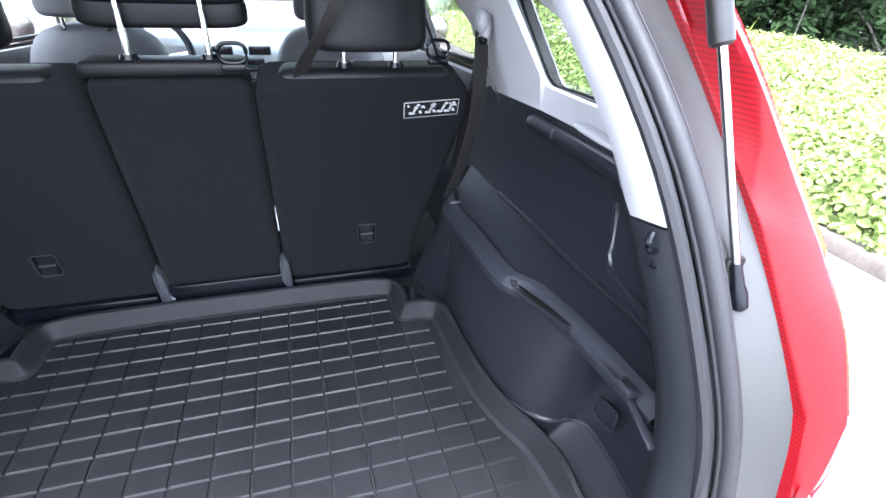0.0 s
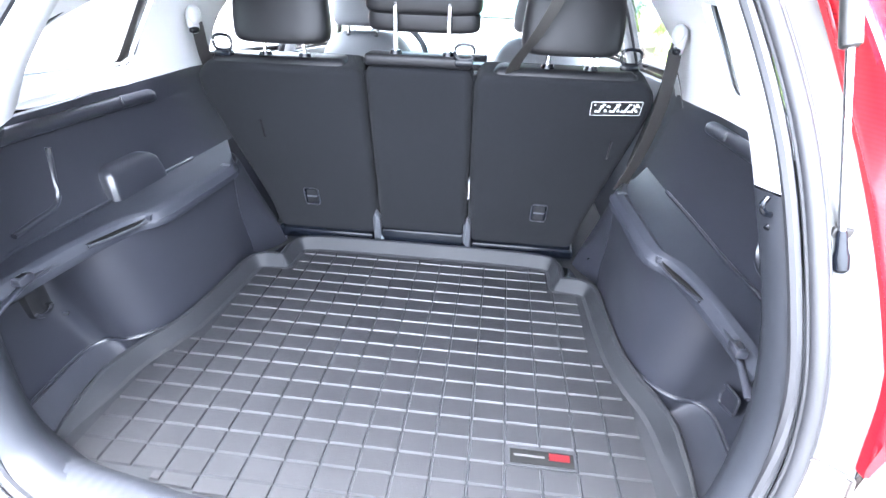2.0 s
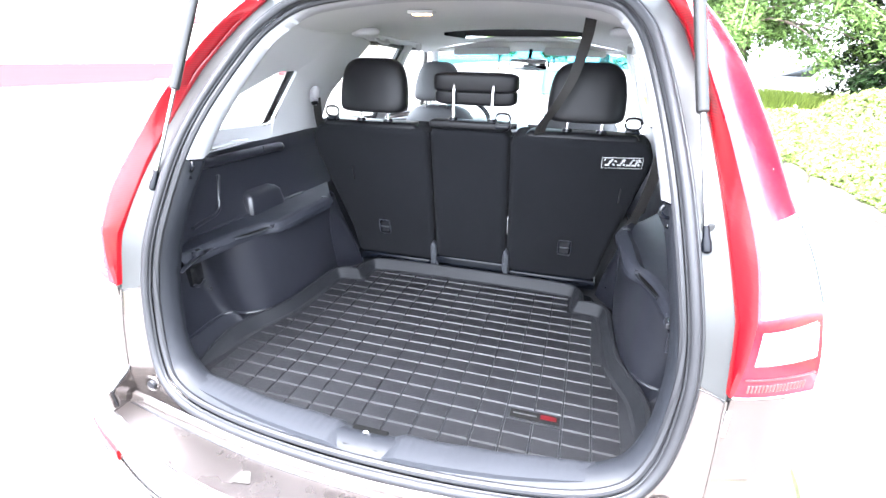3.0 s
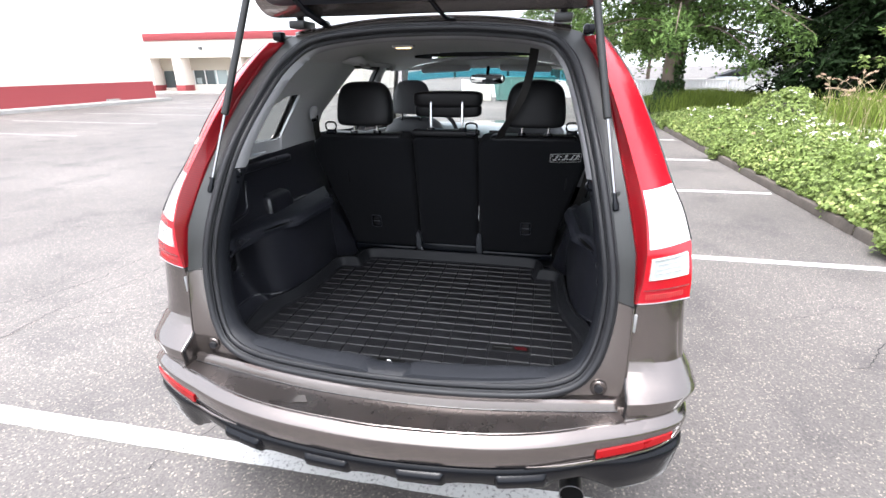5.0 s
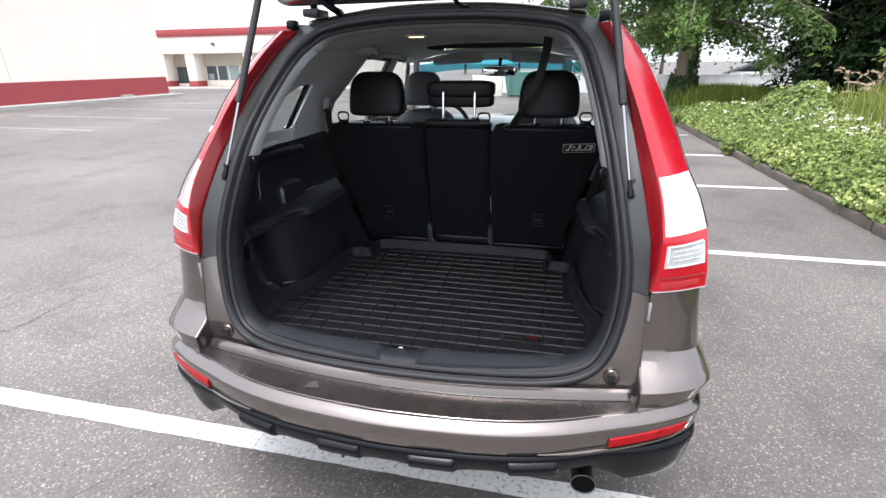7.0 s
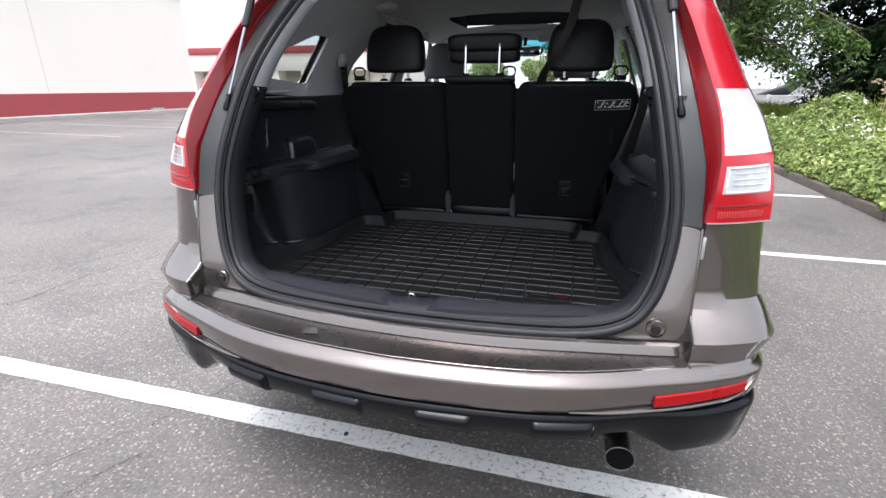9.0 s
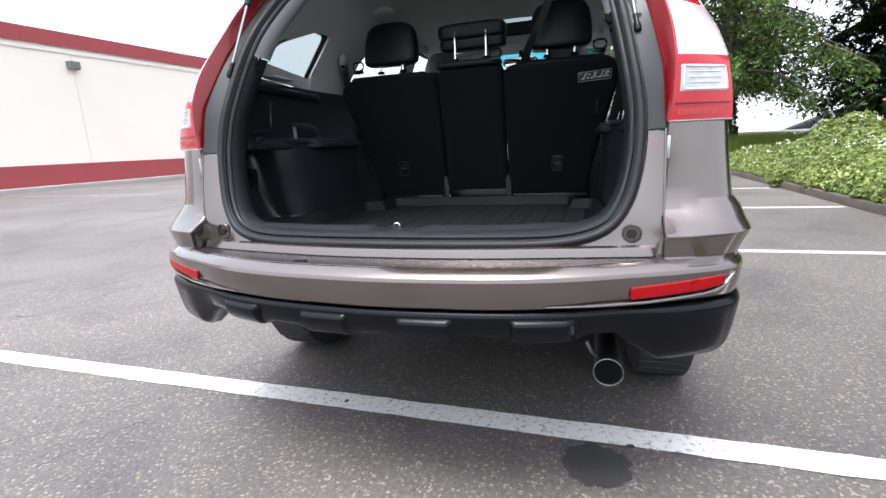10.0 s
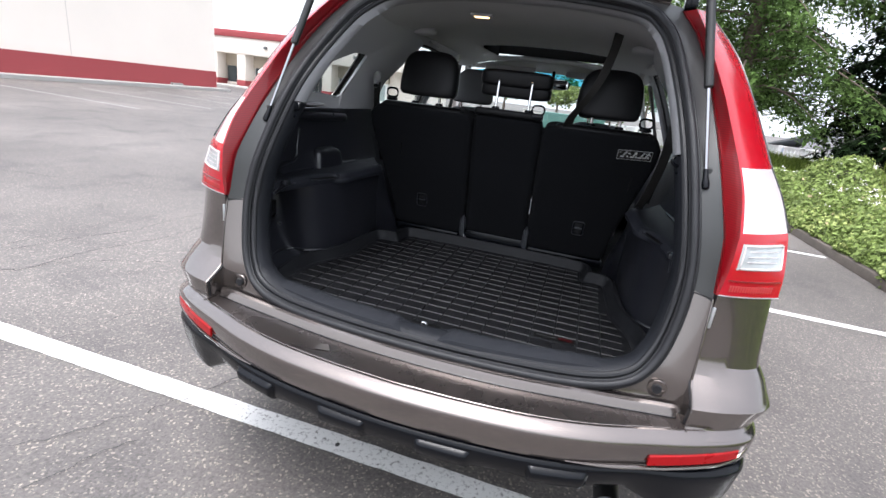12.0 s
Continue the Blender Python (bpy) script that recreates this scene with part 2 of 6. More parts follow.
def filled(loops, place, thick=0.0):
    """A sheet with holes: loops of (u, v), the first the outline; place(u, v) gives the point."""
    bm = bmesh.new()
    es = []
    for lp in loops:
        vs = [bm.verts.new((u, v, 0)) for u, v in lp]
        es += [bm.edges.new((vs[i], vs[(i + 1) % len(vs)])) for i in range(len(vs))]
    bmesh.ops.triangle_fill(bm, use_beauty=True, use_dissolve=False, edges=es)
    for v in bm.verts:
        v.co = Vector(place(v.co.x, v.co.y))
    if thick:
        thicken(bm, thick)
    return bm


def lerp(t, table):
    return float(np.interp(t, [a for a, _ in table], [b for _, b in table]))


def blob(centre, size, power=2.6, seg=20, rings=12, taper=0.0):
    """A puffed, box-like round body; taper narrows it towards the top."""
    bm = bmesh.new()
    c = Vector(centre)

    def s(v):
        return math.copysign(abs(v) ** (2 / power), v)

    rows = []
    for i in range(rings + 1):
        a = -math.pi / 2 + math.pi * i / rings
        row = []
        for j in range(seg):
            b = 2 * math.pi * j / seg
            z = s(math.sin(a))
            k = 1 - taper * (z + 1) / 2
            row.append(c + Vector((s(math.cos(a)) * s(math.cos(b)) * size[0] * k, s(math.cos(a)) * s(math.sin(b)) * size[1], z * size[2])))
        rows.append(row)
    grid(rows, True, bm)
    bmesh.ops.remove_doubles(bm, verts=bm.verts, dist=1e-5)
    return bm

HINGE_GREY = mat("grey_hinge_plastic", (0.03, 0.032, 0.037), 0.45, vary=0.1, scale=20, bump=0.2, bscale=900)

GREYPRINT = mat("grey_print", (0.022, 0.022, 0.023), 0.5, grain=0.05)

LABELGREY = mat("pale_label_print", (0.26, 0.26, 0.26), 0.5, grain=0.05)

SUNGLASS = glass_mat("tinted_sunroof_glass", (0.3, 0.33, 0.34))

SILL = mat("grey_sill_plastic", (0.0145, 0.0157, 0.0190), 0.66, spec=0.18, vary=0.15, scale=9, bump=0.3, bscale=800, grain=0.12, gscale=300)

# light trim with its colour lowered to offset bright sky on pillars and anchors
TRIM_DARKENED = mat("light_trim_darkened", (0.25, 0.25, 0.258), 0.5, vary=0.04, scale=5, bump=0.25, bscale=900)
ROD = mat("polished_rod", (0.32, 0.32, 0.33), 0.07, 1.0, vary=0.1, scale=40)

# scuffed body paint, colour darkened for the dark cabin it would mirror
LEDGE_PAINT = mat("scuffed_darkened_ledge_paint", (0.086, 0.074, 0.070), 0.28, 0.8, vary=0.10, scale=14, grain=0.15, gscale=900, coat=0.15)
RIM_PLASTIC = mat("matt_rim_plastic", (0.0102, 0.0112, 0.0140), 0.5, spec=0.22, vary=0.12, scale=7, bump=0.25, bscale=900)
DULL_PLASTIC = mat("dull_dark_plastic", (0.0094, 0.0103, 0.0145), 0.55, spec=0.3, vary=0.15, scale=8, bump=0.3, bscale=900)


# ---- the car park ----
def asphalt():
    m = mat("worn_asphalt", (0.12, 0.12, 0.122), 0.66)
    n, l = m.node_tree.nodes, m.node_tree.links
    b = n["Principled BSDF"]
    tc = n.new("ShaderNodeTexCoord")

    def noise_at(scale, detail=4, kind="ShaderNodeTexNoise"):
        t = n.new(kind)
        t.inputs["Scale"].default_value = scale
        if kind == "ShaderNodeTexNoise":
            t.inputs["Detail"].default_value = detail
        l.new(tc.outputs["Object"], t.inputs["Vector"])
        return t

    def ramp(sock, stops):
        r = n.new("ShaderNodeValToRGB")
        els = r.color_ramp.elements
        while len(els) < len(stops):
            els.new(0.5)
        for e, (p, c) in zip(els, stops):
            e.position, e.color = p, (*c, 1)
        l.new(sock, r.inputs[0])
        return r.outputs[0]

    def mix(kind, a, bb, f=1.0):
        x = n.new("ShaderNodeMix")
        x.data_type, x.blend_type = "RGBA", kind
        x.inputs[0].default_value = f
        l.new(a, x.inputs[6])
        l.new(bb, x.inputs[7])
        return x.outputs[2]

    patches = ramp(noise_at(0.35, 6).outputs["Fac"], [(0.3, (0.079, 0.071, 0.066)), (0.5, (0.109, 0.098, 0.091)), (0.7, (0.145, 0.131, 0.121))])
    stones = ramp(noise_at(130, 1, "ShaderNodeTexVoronoi").outputs["Color"], [(0.0, (0.6, 0.6, 0.62)), (0.5, (0.93, 0.93, 0.93)), (0.76, (1.06, 1.05, 1.04)), (0.885, (2.4, 2.28, 2.1))])
    grit = ramp(noise_at(70, 6).outputs["Fac"], [(0.35, (0.82, 0.82, 0.82)), (0.65, (1.15, 1.15, 1.15))])
    stains = ramp(noise_at(1.6, 5).outputs["Fac"], [(0.32, (0.72, 0.72, 0.74)), (0.48, (1, 1, 1))])
    col = mix("MULTIPLY", mix("MULTIPLY", mix("MULTIPLY", patches, stones), grit), stains)
    l.new(col, b.inputs["Base Color"])
    bp = n.new("ShaderNodeBump")
    bp.inputs["Strength"].default_value = 0.45
    bp.inputs["Distance"].default_value = 0.003
    l.new(noise_at(120, 3).outputs["Fac"], bp.inputs["Height"])
    l.new(bp.outputs[0], b.inputs["Normal"])
    return m


def worn_white():
    m = mat("worn_white_road_paint", (0.75, 0.75, 0.73), 0.7)
    n, l = m.node_tree.nodes, m.node_tree.links
    tc, t, r = n.new("ShaderNodeTexCoord"), n.new("ShaderNodeTexNoise"), n.new("ShaderNodeValToRGB")
    t.inputs["Scale"].default_value, t.inputs["Detail"].default_value, t.inputs["Roughness"].default_value = 60, 10, 0.7
    l.new(tc.outputs["Object"], t.inputs["Vector"])
    l.new(t.outputs["Fac"], r.inputs[0])
    r.color_ramp.elements[0].position, r.color_ramp.elements[0].color = 0.34, (0.15, 0.14, 0.135, 1)
    r.color_ramp.elements[1].position, r.color_ramp.elements[1].color = 0.47, (0.62, 0.61, 0.59, 1)
    l.new(r.outputs[0], n["Principled BSDF"].inputs["Base Color"])
    return m


ASPHALT, ROADWHITE = asphalt(), worn_white()
TAR = mat("dark_oil_stain", (0.035, 0.034, 0.033), 0.55, vary=0.3, scale=20, grain=0.35, gscale=90)
CRACK = mat("crack_filled_with_dirt", (0.03, 0.03, 0.03), 0.9, grain=0.2)
CONCRETE = mat("weathered_concrete", (0.36, 0.35, 0.33), 0.85, vary=0.2, scale=3, bump=0.5, bscale=60, grain=0.15, gscale=50)
KERBSTONE = mat("dirty_kerb", (0.088, 0.073, 0.06), 0.95, vary=0.5, scale=5, bump=0.6, bscale=50, grain=0.2, gscale=40)
STUCCO = mat("cream_stucco", (0.80, 0.735, 0.665), 0.9, vary=0.05, scale=0.4, bump=0.4, bscale=30)
REDWALL = mat("brick_red_painted_wall", (0.3, 0.05, 0.055), 0.75, vary=0.1, scale=0.8, bump=0.3, bscale=30)
SHOPGLASS = mat("dark_shop_glass", (0.05, 0.07, 0.075), 0.08, spec=0.8, vary=0.1, scale=0.3)
GALV = mat("grey_metal_fixture", (0.15, 0.16, 0.16), 0.5, 0.4, vary=0.1)

bm = grid([[(x, y, 0) for x in (-400, -60, -20, -6, 0, 6, 20, 60, 400)] for y in (-400, -60, -20, -6, 0, 6, 20, 60, 400)])
tagged(part("ground", bm, ASPHALT, None, "weathered grey asphalt of a car park with fine stones"), category="ground", kind="structure")


FADED = mat("faded_road_paint", (0.3, 0.29, 0.28), 0.8, vary=0.3, scale=9, grain=0.2, gscale=40)


def marking(x0, y0, x1, y1, w, z=0.004, name="parking_line", paint=ROADWHITE):
    bm = bmesh.new()
    d = Vector((x1 - x0, y1 - y0, 0)).normalized()
    s = Vector((-d.y, d.x, 0)) * w / 2
    rnd = random.Random(int(abs(x0 * 97 + y0 * 31)) + 5)
    k = max(int(math.hypot(x1 - x0, y1 - y0) / 0.08), 2)
    rows = []
    for i in range(k + 1):
        c = Vector((x0 + (x1 - x0) * i / k, y0 + (y1 - y0) * i / k, z))
        rows.append([c - s * rnd.uniform(0.94, 1.04), c + s * rnd.uniform(0.94, 1.04)])
    grid(rows, False, bm)
    ob = part(name, bm, paint, None, "worn white painted parking line on the asphalt")
    return tagged(ob, category="parking line", group="parking lines", kind="structure")


marking(-2.55, 0.305, 9.0, 0.30, 0.105)
marking(1.0, 3.14, 3.42, 3.11, 0.09)
marking(1.0, 5.64, 3.42, 5.66, 0.09)
marking(1.0, 7.99, 3.36, 8.02, 0.09)
marking(1.0, 10.5, 3.36, 10.52, 0.09)
for k in range(5):
    marking(-17.5 - 1.1 * 0, 9.6 + 2.75 * k, -11.4, 9.25 + 2.75 * k, 0.1, paint=FADED)


def ribbon(pts, w, z, material, name, label, cat):
    bm = bmesh.new()
    p = [Vector((x, y, z)) for x, y in pts]
    rnd = random.Random(len(pts) + 3)
    fine = []
    for a, b in zip(p, p[1:]):
        k = max(int((b - a).length / 0.03), 1)
        n = Vector((-(b - a).y, (b - a).x, 0)).normalized()
        fine += [a.lerp(b, i / k) + n * (rnd.uniform(-0.013, 0.013) + 0.2 * (b - a).length ** 0.5 * noise.noise((a.x + i * 0.035, a.y * 3, w * 900)) * math.sin(math.pi * i / k)) for i in range(k)]
    rows = []
    for i, q in enumerate(fine[:-1]):
        n = fine[i + 1] - q
        n = Vector((-n.y, n.x, 0)).normalized() * w * rnd.uniform(0.12, 0.6)
        rows.append([q - n, q + n])
    grid(rows, False, bm)
    return tagged(part(name, bm, material, None, label), category=cat, kind="structure")


for pts, w in (([(-1.16, -0.3), (-1.06, -0.02), (-0.98, 0.06)], 0.004),
               ([(-1.14, 0.14), (-1.08, 0.27), (-1.025, 0.388), (-0.93, 0.52), (-0.8, 0.68)], 0.006),
               ([(-3.6, 0.55), (-2.9, 0.8), (-2.75, 1.8), (-2.68, 2.75), (-2.5, 4.2)], 0.007),
               ([(-12, 5.4), (-8, 5.9), (-4.5, 6.3), (-2, 6.9)], 0.01),
               ([(2.2, 1.5), (2.9, 1.9), (4.2, 2.0)], 0.006),
               ([(-3.2, 0.6), (-2.2, 1.5), (-1.9, 2.6), (-1.2, 3.4)], 0.006),
               ([(-7.5, 2.1), (-5.2, 2.6), (-3.4, 3.4), (-2.6, 4.4), (-1.5, 5.2)], 0.008),
               ([(-4.4, -0.4), (-3.7, 0.5), (-3.3, 1.6)], 0.006),
               ([(-1.7, -0.55), (-1.3, -0.1), (-1.12, 0.13)], 0.004),
               ([(-3.4, 0.8), (-3.17, 1.5), (-3.06, 1.9), (-3.06, 2.45), (-2.7, 3.3)], 0.007),
               ([(-13, 6.6), (-10.6, 6.8), (-9.4, 7.63), (-7.6, 8.6), (-5.5, 9.3)], 0.012),
               ([(-2.1, 0.1), (-1.9, 0.75), (-1.55, 1.1), (-1.5, 1.7), (-1.2, 2.2)], 0.0035),
               ([(-2.6, -0.6), (-2.2, -0.1), (-2.1, 0.1)], 0.005),
               ([(1.4, 2.2), (1.9, 2.0), (2.5, 2.3), (3.3, 2.2)], 0.003),
               ([(-14, 8.2), (-9.5, 8.0), (-6, 9.1), (-3, 9.4)], 0.012)):
    ribbon(pts, w, 0.0055, CRACK, "asphalt_crack", "dark dirt-filled crack across the asphalt", "crack")


def patch(cx, cy, rx, ry, seed, z=0.005):
    rnd = random.Random(seed)
    bm = bmesh.new()
    bm.faces.new([bm.verts.new((cx + rx * math.cos(a) * rnd.uniform(0.85, 1.1), cy + ry * math.sin(a) * rnd.uniform(0.85, 1.1), z))
                  for a in (2 * math.pi * k / 28 for k in range(28))])
    return tagged(part("oil_stain", bm, TAR, None, "dark oil stain soaked into the asphalt"), category="stain", kind="structure")


patch(0.56, 0.14, 0.105, 0.1, 1)
patch(0.665, 0.25, 0.014, 0.01, 2, 0.0065)
patch(-0.362, 0.297, 0.009, 0.012, 3, 0.0065)

# kerb and planted bank
for k in range(16):
    y = -8 + 3.0 * k
    bm = rbox((3.48, y + 0.006, -0.1), (3.63, y + 2.994, 0.11), 0.03)
    tagged(part("kerb", bm, KERBSTONE, None, "dirty weathered concrete kerb beside the planted bank"), category="kerb", kind="structure", group="kerb stones")


def bank_height(x, y):
    d = max(x - 3.62, 0)
    h = 0.36 * min(d / 0.5, 1) ** 0.55 + 0.015 * d
    h += min(d / 0.3, 1) * (0.12 * noise.noise((x * 0.9, y * 0.9, 0)) + 0.11 * noise.noise((x * 2.3, y * 2.3, 4)) + 0.08 * noise.noise((x * 5.1, y * 5.1, 8)))
    h += 0.60 * math.exp(-((x - 4.95) ** 2 / 0.42 + (y - 9.3) ** 2 / 0.5))
    h += 0.15 * math.exp(-((x - 7.6) ** 2 + (y - 6.5) ** 2) / 4.0)
    k = min(max((y - 11.5) / 4.0, 0), 1)
    return 0.11 + h * (1 - 0.75 * k * k * (3 - 2 * k))


SOIL = mat("dark_soil", (0.05, 0.045, 0.03), 0.95, vary=0.3, scale=4, bump=0.6, bscale=40)
LEAF_PALE = mat("pale_bramble_leaf", (0.36, 0.41, 0.15), 0.6, islands=0.4, spec=0.2)
LEAF = mat("bramble_leaf", (0.195, 0.255, 0.078), 0.55, islands=0.6, spec=0.2)
IVY = mat("ivy_leaf", (0.045, 0.08, 0.024), 0.45, islands=0.6, spec=0.3)
LEAF_DARK = mat("dark_leaf", (0.012, 0.024, 0.008), 0.7, islands=0.55, spec=0.08)
NEEDLE = mat("conifer_needles", (0.092, 0.150, 0.042), 0.65, islands=0.7, spec=0.12)
GRASS = mat("long_grass", (0.19, 0.25, 0.05), 0.65, islands=0.45, spec=0.15)
DRYGRASS = mat("dry_grass_heads", (0.42, 0.34, 0.2), 0.8, islands=0.3)
FLOWER = mat("white_blossom", (0.8, 0.76, 0.76), 0.7, islands=0.12)
DARK_BARK = mat("dark_bark", (0.022, 0.018, 0.014), 0.9, vary=0.3, scale=6, bump=0.9, bscale=25)
PLUME = mat("pinkish_seed_heads", (0.46, 0.33, 0.24), 0.8, islands=0.3)
BARK = mat("rough_bark", (0.13, 0.10, 0.078), 0.9, vary=0.3, scale=6, bump=0.9, bscale=25, grain=0.25, gscale=30)


def let_light_through(m, share):
    """Thin leaves glow a little with the light that falls on their far side."""
    n, l = m.node_tree.nodes, m.node_tree.links
    b = n["Principled BSDF"]
    thin, both_sides = n.new("ShaderNodeBsdfTranslucent"), n.new("ShaderNodeMixShader")
    l.new(b.inputs["Base Color"].links[0].from_socket, thin.inputs["Color"])
    both_sides.inputs[0].default_value = share
    l.new(b.outputs[0], both_sides.inputs[1])
    l.new(thin.outputs[0], both_sides.inputs[2])
    l.new(both_sides.outputs[0], n["Material Output"].inputs["Surface"])


for m_ in (LEAF, LEAF_PALE, NEEDLE, GRASS, IVY):
    let_light_through(m_, 0.35)

bank_rows = [[(x, y, bank_height(x, y) - 0.1) for x in (3.6 + 9 * (i / 20) ** 1.5 for i in range(21))] for y in (-9 + 0.5 * j for j in range(84))]
tagged(part("planted_bank", grid(bank_rows), SOIL, None, "dark soil bank under brambles beside the car park"), category="bank", kind="structure")


def leaves(name, spots, size, material, label, cat, seed, flat=0.5, kind="stuff", parent=None, wide=1.0):
    """Leaf blades: pointed, folded along the middle, turned at random."""
    rnd = random.Random(seed)
    verts, faces = [], []
    for p, nrm in spots:
        s = size * rnd.uniform(0.55, 1.35)
        d = Vector((rnd.gauss(0, 1), rnd.gauss(0, 1), rnd.gauss(0, 1)))
        d = (d - nrm * d.dot(nrm) * flat)
        if d.length < 1e-3:
            continue
        d.normalize()
        up = (nrm + Vector((rnd.gauss(0, 0.45), rnd.gauss(0, 0.45), rnd.gauss(0, 0.45)))).normalized()
        w = d.cross(up)
        if w.length < 1e-3:
            continue
        w = w.normalized() * s * 0.36
        d = d * s
        w = w * wide
        i = len(verts)
        verts += [p - d * 0.5, p - w + up * s * 0.08, p + d * 0.55 - up * s * 0.1, p + w + up * s * 0.08]
        faces += [(i, i + 1, i + 2), (i, i + 2, i + 3)]
    me = bpy.data.meshes.new(name)
    me.from_pydata(verts, [], faces)
    me.materials.append(material)
    ob = new(name, me)
    ob.parent = parent
    return tagged(ob, label, cat, "", kind)


def bank_spots(n, seed, x0, x1, y0, y1, lift, tufts=False):
    rnd = random.Random(seed)
    out = []
    for _ in range(n):
        x, y = x0 + (x1 - x0) * rnd.random() ** 1.7, rnd.uniform(y0, y1)
        if tufts and noise.noise((x * 1.3, y * 1.3, seed)) < rnd.uniform(-0.1, 0.35):
            continue
        e = 0.05
        nrm = Vector((bank_height(x - e, y) - bank_height(x + e, y), bank_height(x, y - e) - bank_height(x, y + e), 2 * e)).normalized()
        p = Vector((x, y, bank_height(x, y) - 0.03)) + nrm * rnd.uniform(-0.06, lift)
        if x < 3.75:
            p.x -= max(0, 0.05 + 0.34 * noise.noise((y * 1.9, 5, 1))) * rnd.random()
        out.append((p, nrm))
    return out


leaves("bramble_hedge", bank_spots(140000, 1, 3.60, 8.5, 2.0, 13.5, 0.10), 0.052, LEAF, "sprawling green brambles with broad leaves over the bank", "hedge", 11, wide=1.25)
leaves("pale_bramble_leaves", bank_spots(36000, 9, 3.60, 8.5, 2.0, 13.5, 0.13, True), 0.048, LEAF_PALE, "paler young leaves on top of the brambles", "hedge", 16, wide=1.2)
leaves("bramble_edge", bank_spots(18000, 7, 3.56, 4.1, -6, 15, 0.09), 0.05, LEAF, "low bramble leaves spilling over the kerb", "hedge", 12)
leaves("bramble_hedge_behind", bank_spots(26000, 2, 3.62, 10.5, -8, 2.0, 0.1), 0.09, LEAF, "green brambles along the bank", "hedge", 13)
leaves("dead_bramble_leaves", bank_spots(2600, 5, 3.58, 6.5, 2, 12, 0.10, True), 0.055, DRYGRASS, "dry brown leaves among the brambles", "leaves", 14)


def blossom_spots(seed, groups):
    """Flower heads of many petals, in drifts over the brambles."""
    rnd = random.Random(seed)
    out = []
    for n, cx, cy, sx, sy in groups:
        for _ in range(n):
            x, y = rnd.gauss(cx, sx), rnd.gauss(cy, sy)
            if x < 3.75:
                continue
            c = Vector((x, y, bank_height(x, y) + rnd.uniform(0.02, 0.12)))
            for _ in range(rnd.randint(3, 12)):
                out.append((c + Vector((rnd.gauss(0, 0.022), rnd.gauss(0, 0.022), rnd.gauss(0, 0.014))), Vector((0, -0.4, 1)).normalized()))
    return out


leaves("bramble_flowers", blossom_spots(3, ((50, 4.9, 7.3, 0.35, 0.35), (30, 4.6, 8.3, 0.35, 0.5), (40, 5.4, 6.5, 0.4, 0.4), (30, 4.3, 11.2, 0.35, 0.8), (36, 5.2, 8.0, 1.0, 2.5), (12, 4.6, 5.0, 0.5, 0.8))), 0.022, FLOWER, "clusters of white bramble blossom over the hedge", "flowers", 15, flat=0.9, wide=1.5)


# ---- trees, fence and house beyond the bank ----
def grass_clump(name, cx, cy, z, n, h, spread, material, label, seed):
    rnd = random.Random(seed)
    verts, faces = [], []
    for _ in range(n):
        x, y = rnd.gauss(cx, spread[0]), rnd.gauss(cy, spread[1])
        hh = h * rnd.uniform(0.6, 1.2)
        lean = Vector((rnd.gauss(0, 0.25), rnd.gauss(0, 0.25), 0)) * hh
        a = rnd.uniform(0, math.pi)
        w = Vector((math.cos(a), math.sin(a), 0)) * (0.004 if material is DRYGRASS else 0.009)
        p = Vector((x, y, z))
        i = len(verts)
        verts += [p - w, p + w, p + lean * 0.4 + Vector((0, 0, hh * 0.6)) + w * 0.7, p + lean * 0.4 + Vector((0, 0, hh * 0.6)) - w * 0.7, p + lean + Vector((0, 0, hh))]
        faces += [(i, i + 1, i + 2, i + 3), (i + 3, i + 2, i + 4)]
    me = bpy.data.meshes.new(name)
    me.from_pydata(verts, [], faces)
    me.materials.append(material)
    return tagged(new(name, me), label, "grass", "", "stuff")


grass_clump("tall_grass", 5.3, 15.6, 0.2, 6500, 0.62, (0.55, 0.5), GRASS, "tall fresh green grass behind the brambles", 21)
grass_clump("tall_grass", 6.9, 15.9, 0.2, 7500, 0.52, (0.8, 0.6), GRASS, "tall fresh green grass behind the brambles", 22)
grass_clump("tall_grass", 3.8, 17.5, 0.15, 3000, 0.40, (0.7, 0.8), GRASS, "fresh green grass round the foot of the conifer", 26)
grass_clump("coarse_grass", 6.3, 8.2, 0.5, 5200, 0.60, (0.45, 0.6), GRASS, "coarse green grass at the edge of the bank", 24)
grass_clump("dry_grass", 6.0, 8.0, 0.5, 700, 0.55, (0.4, 0.6), DRYGRASS, "dry straw-coloured grass stalks", 23)


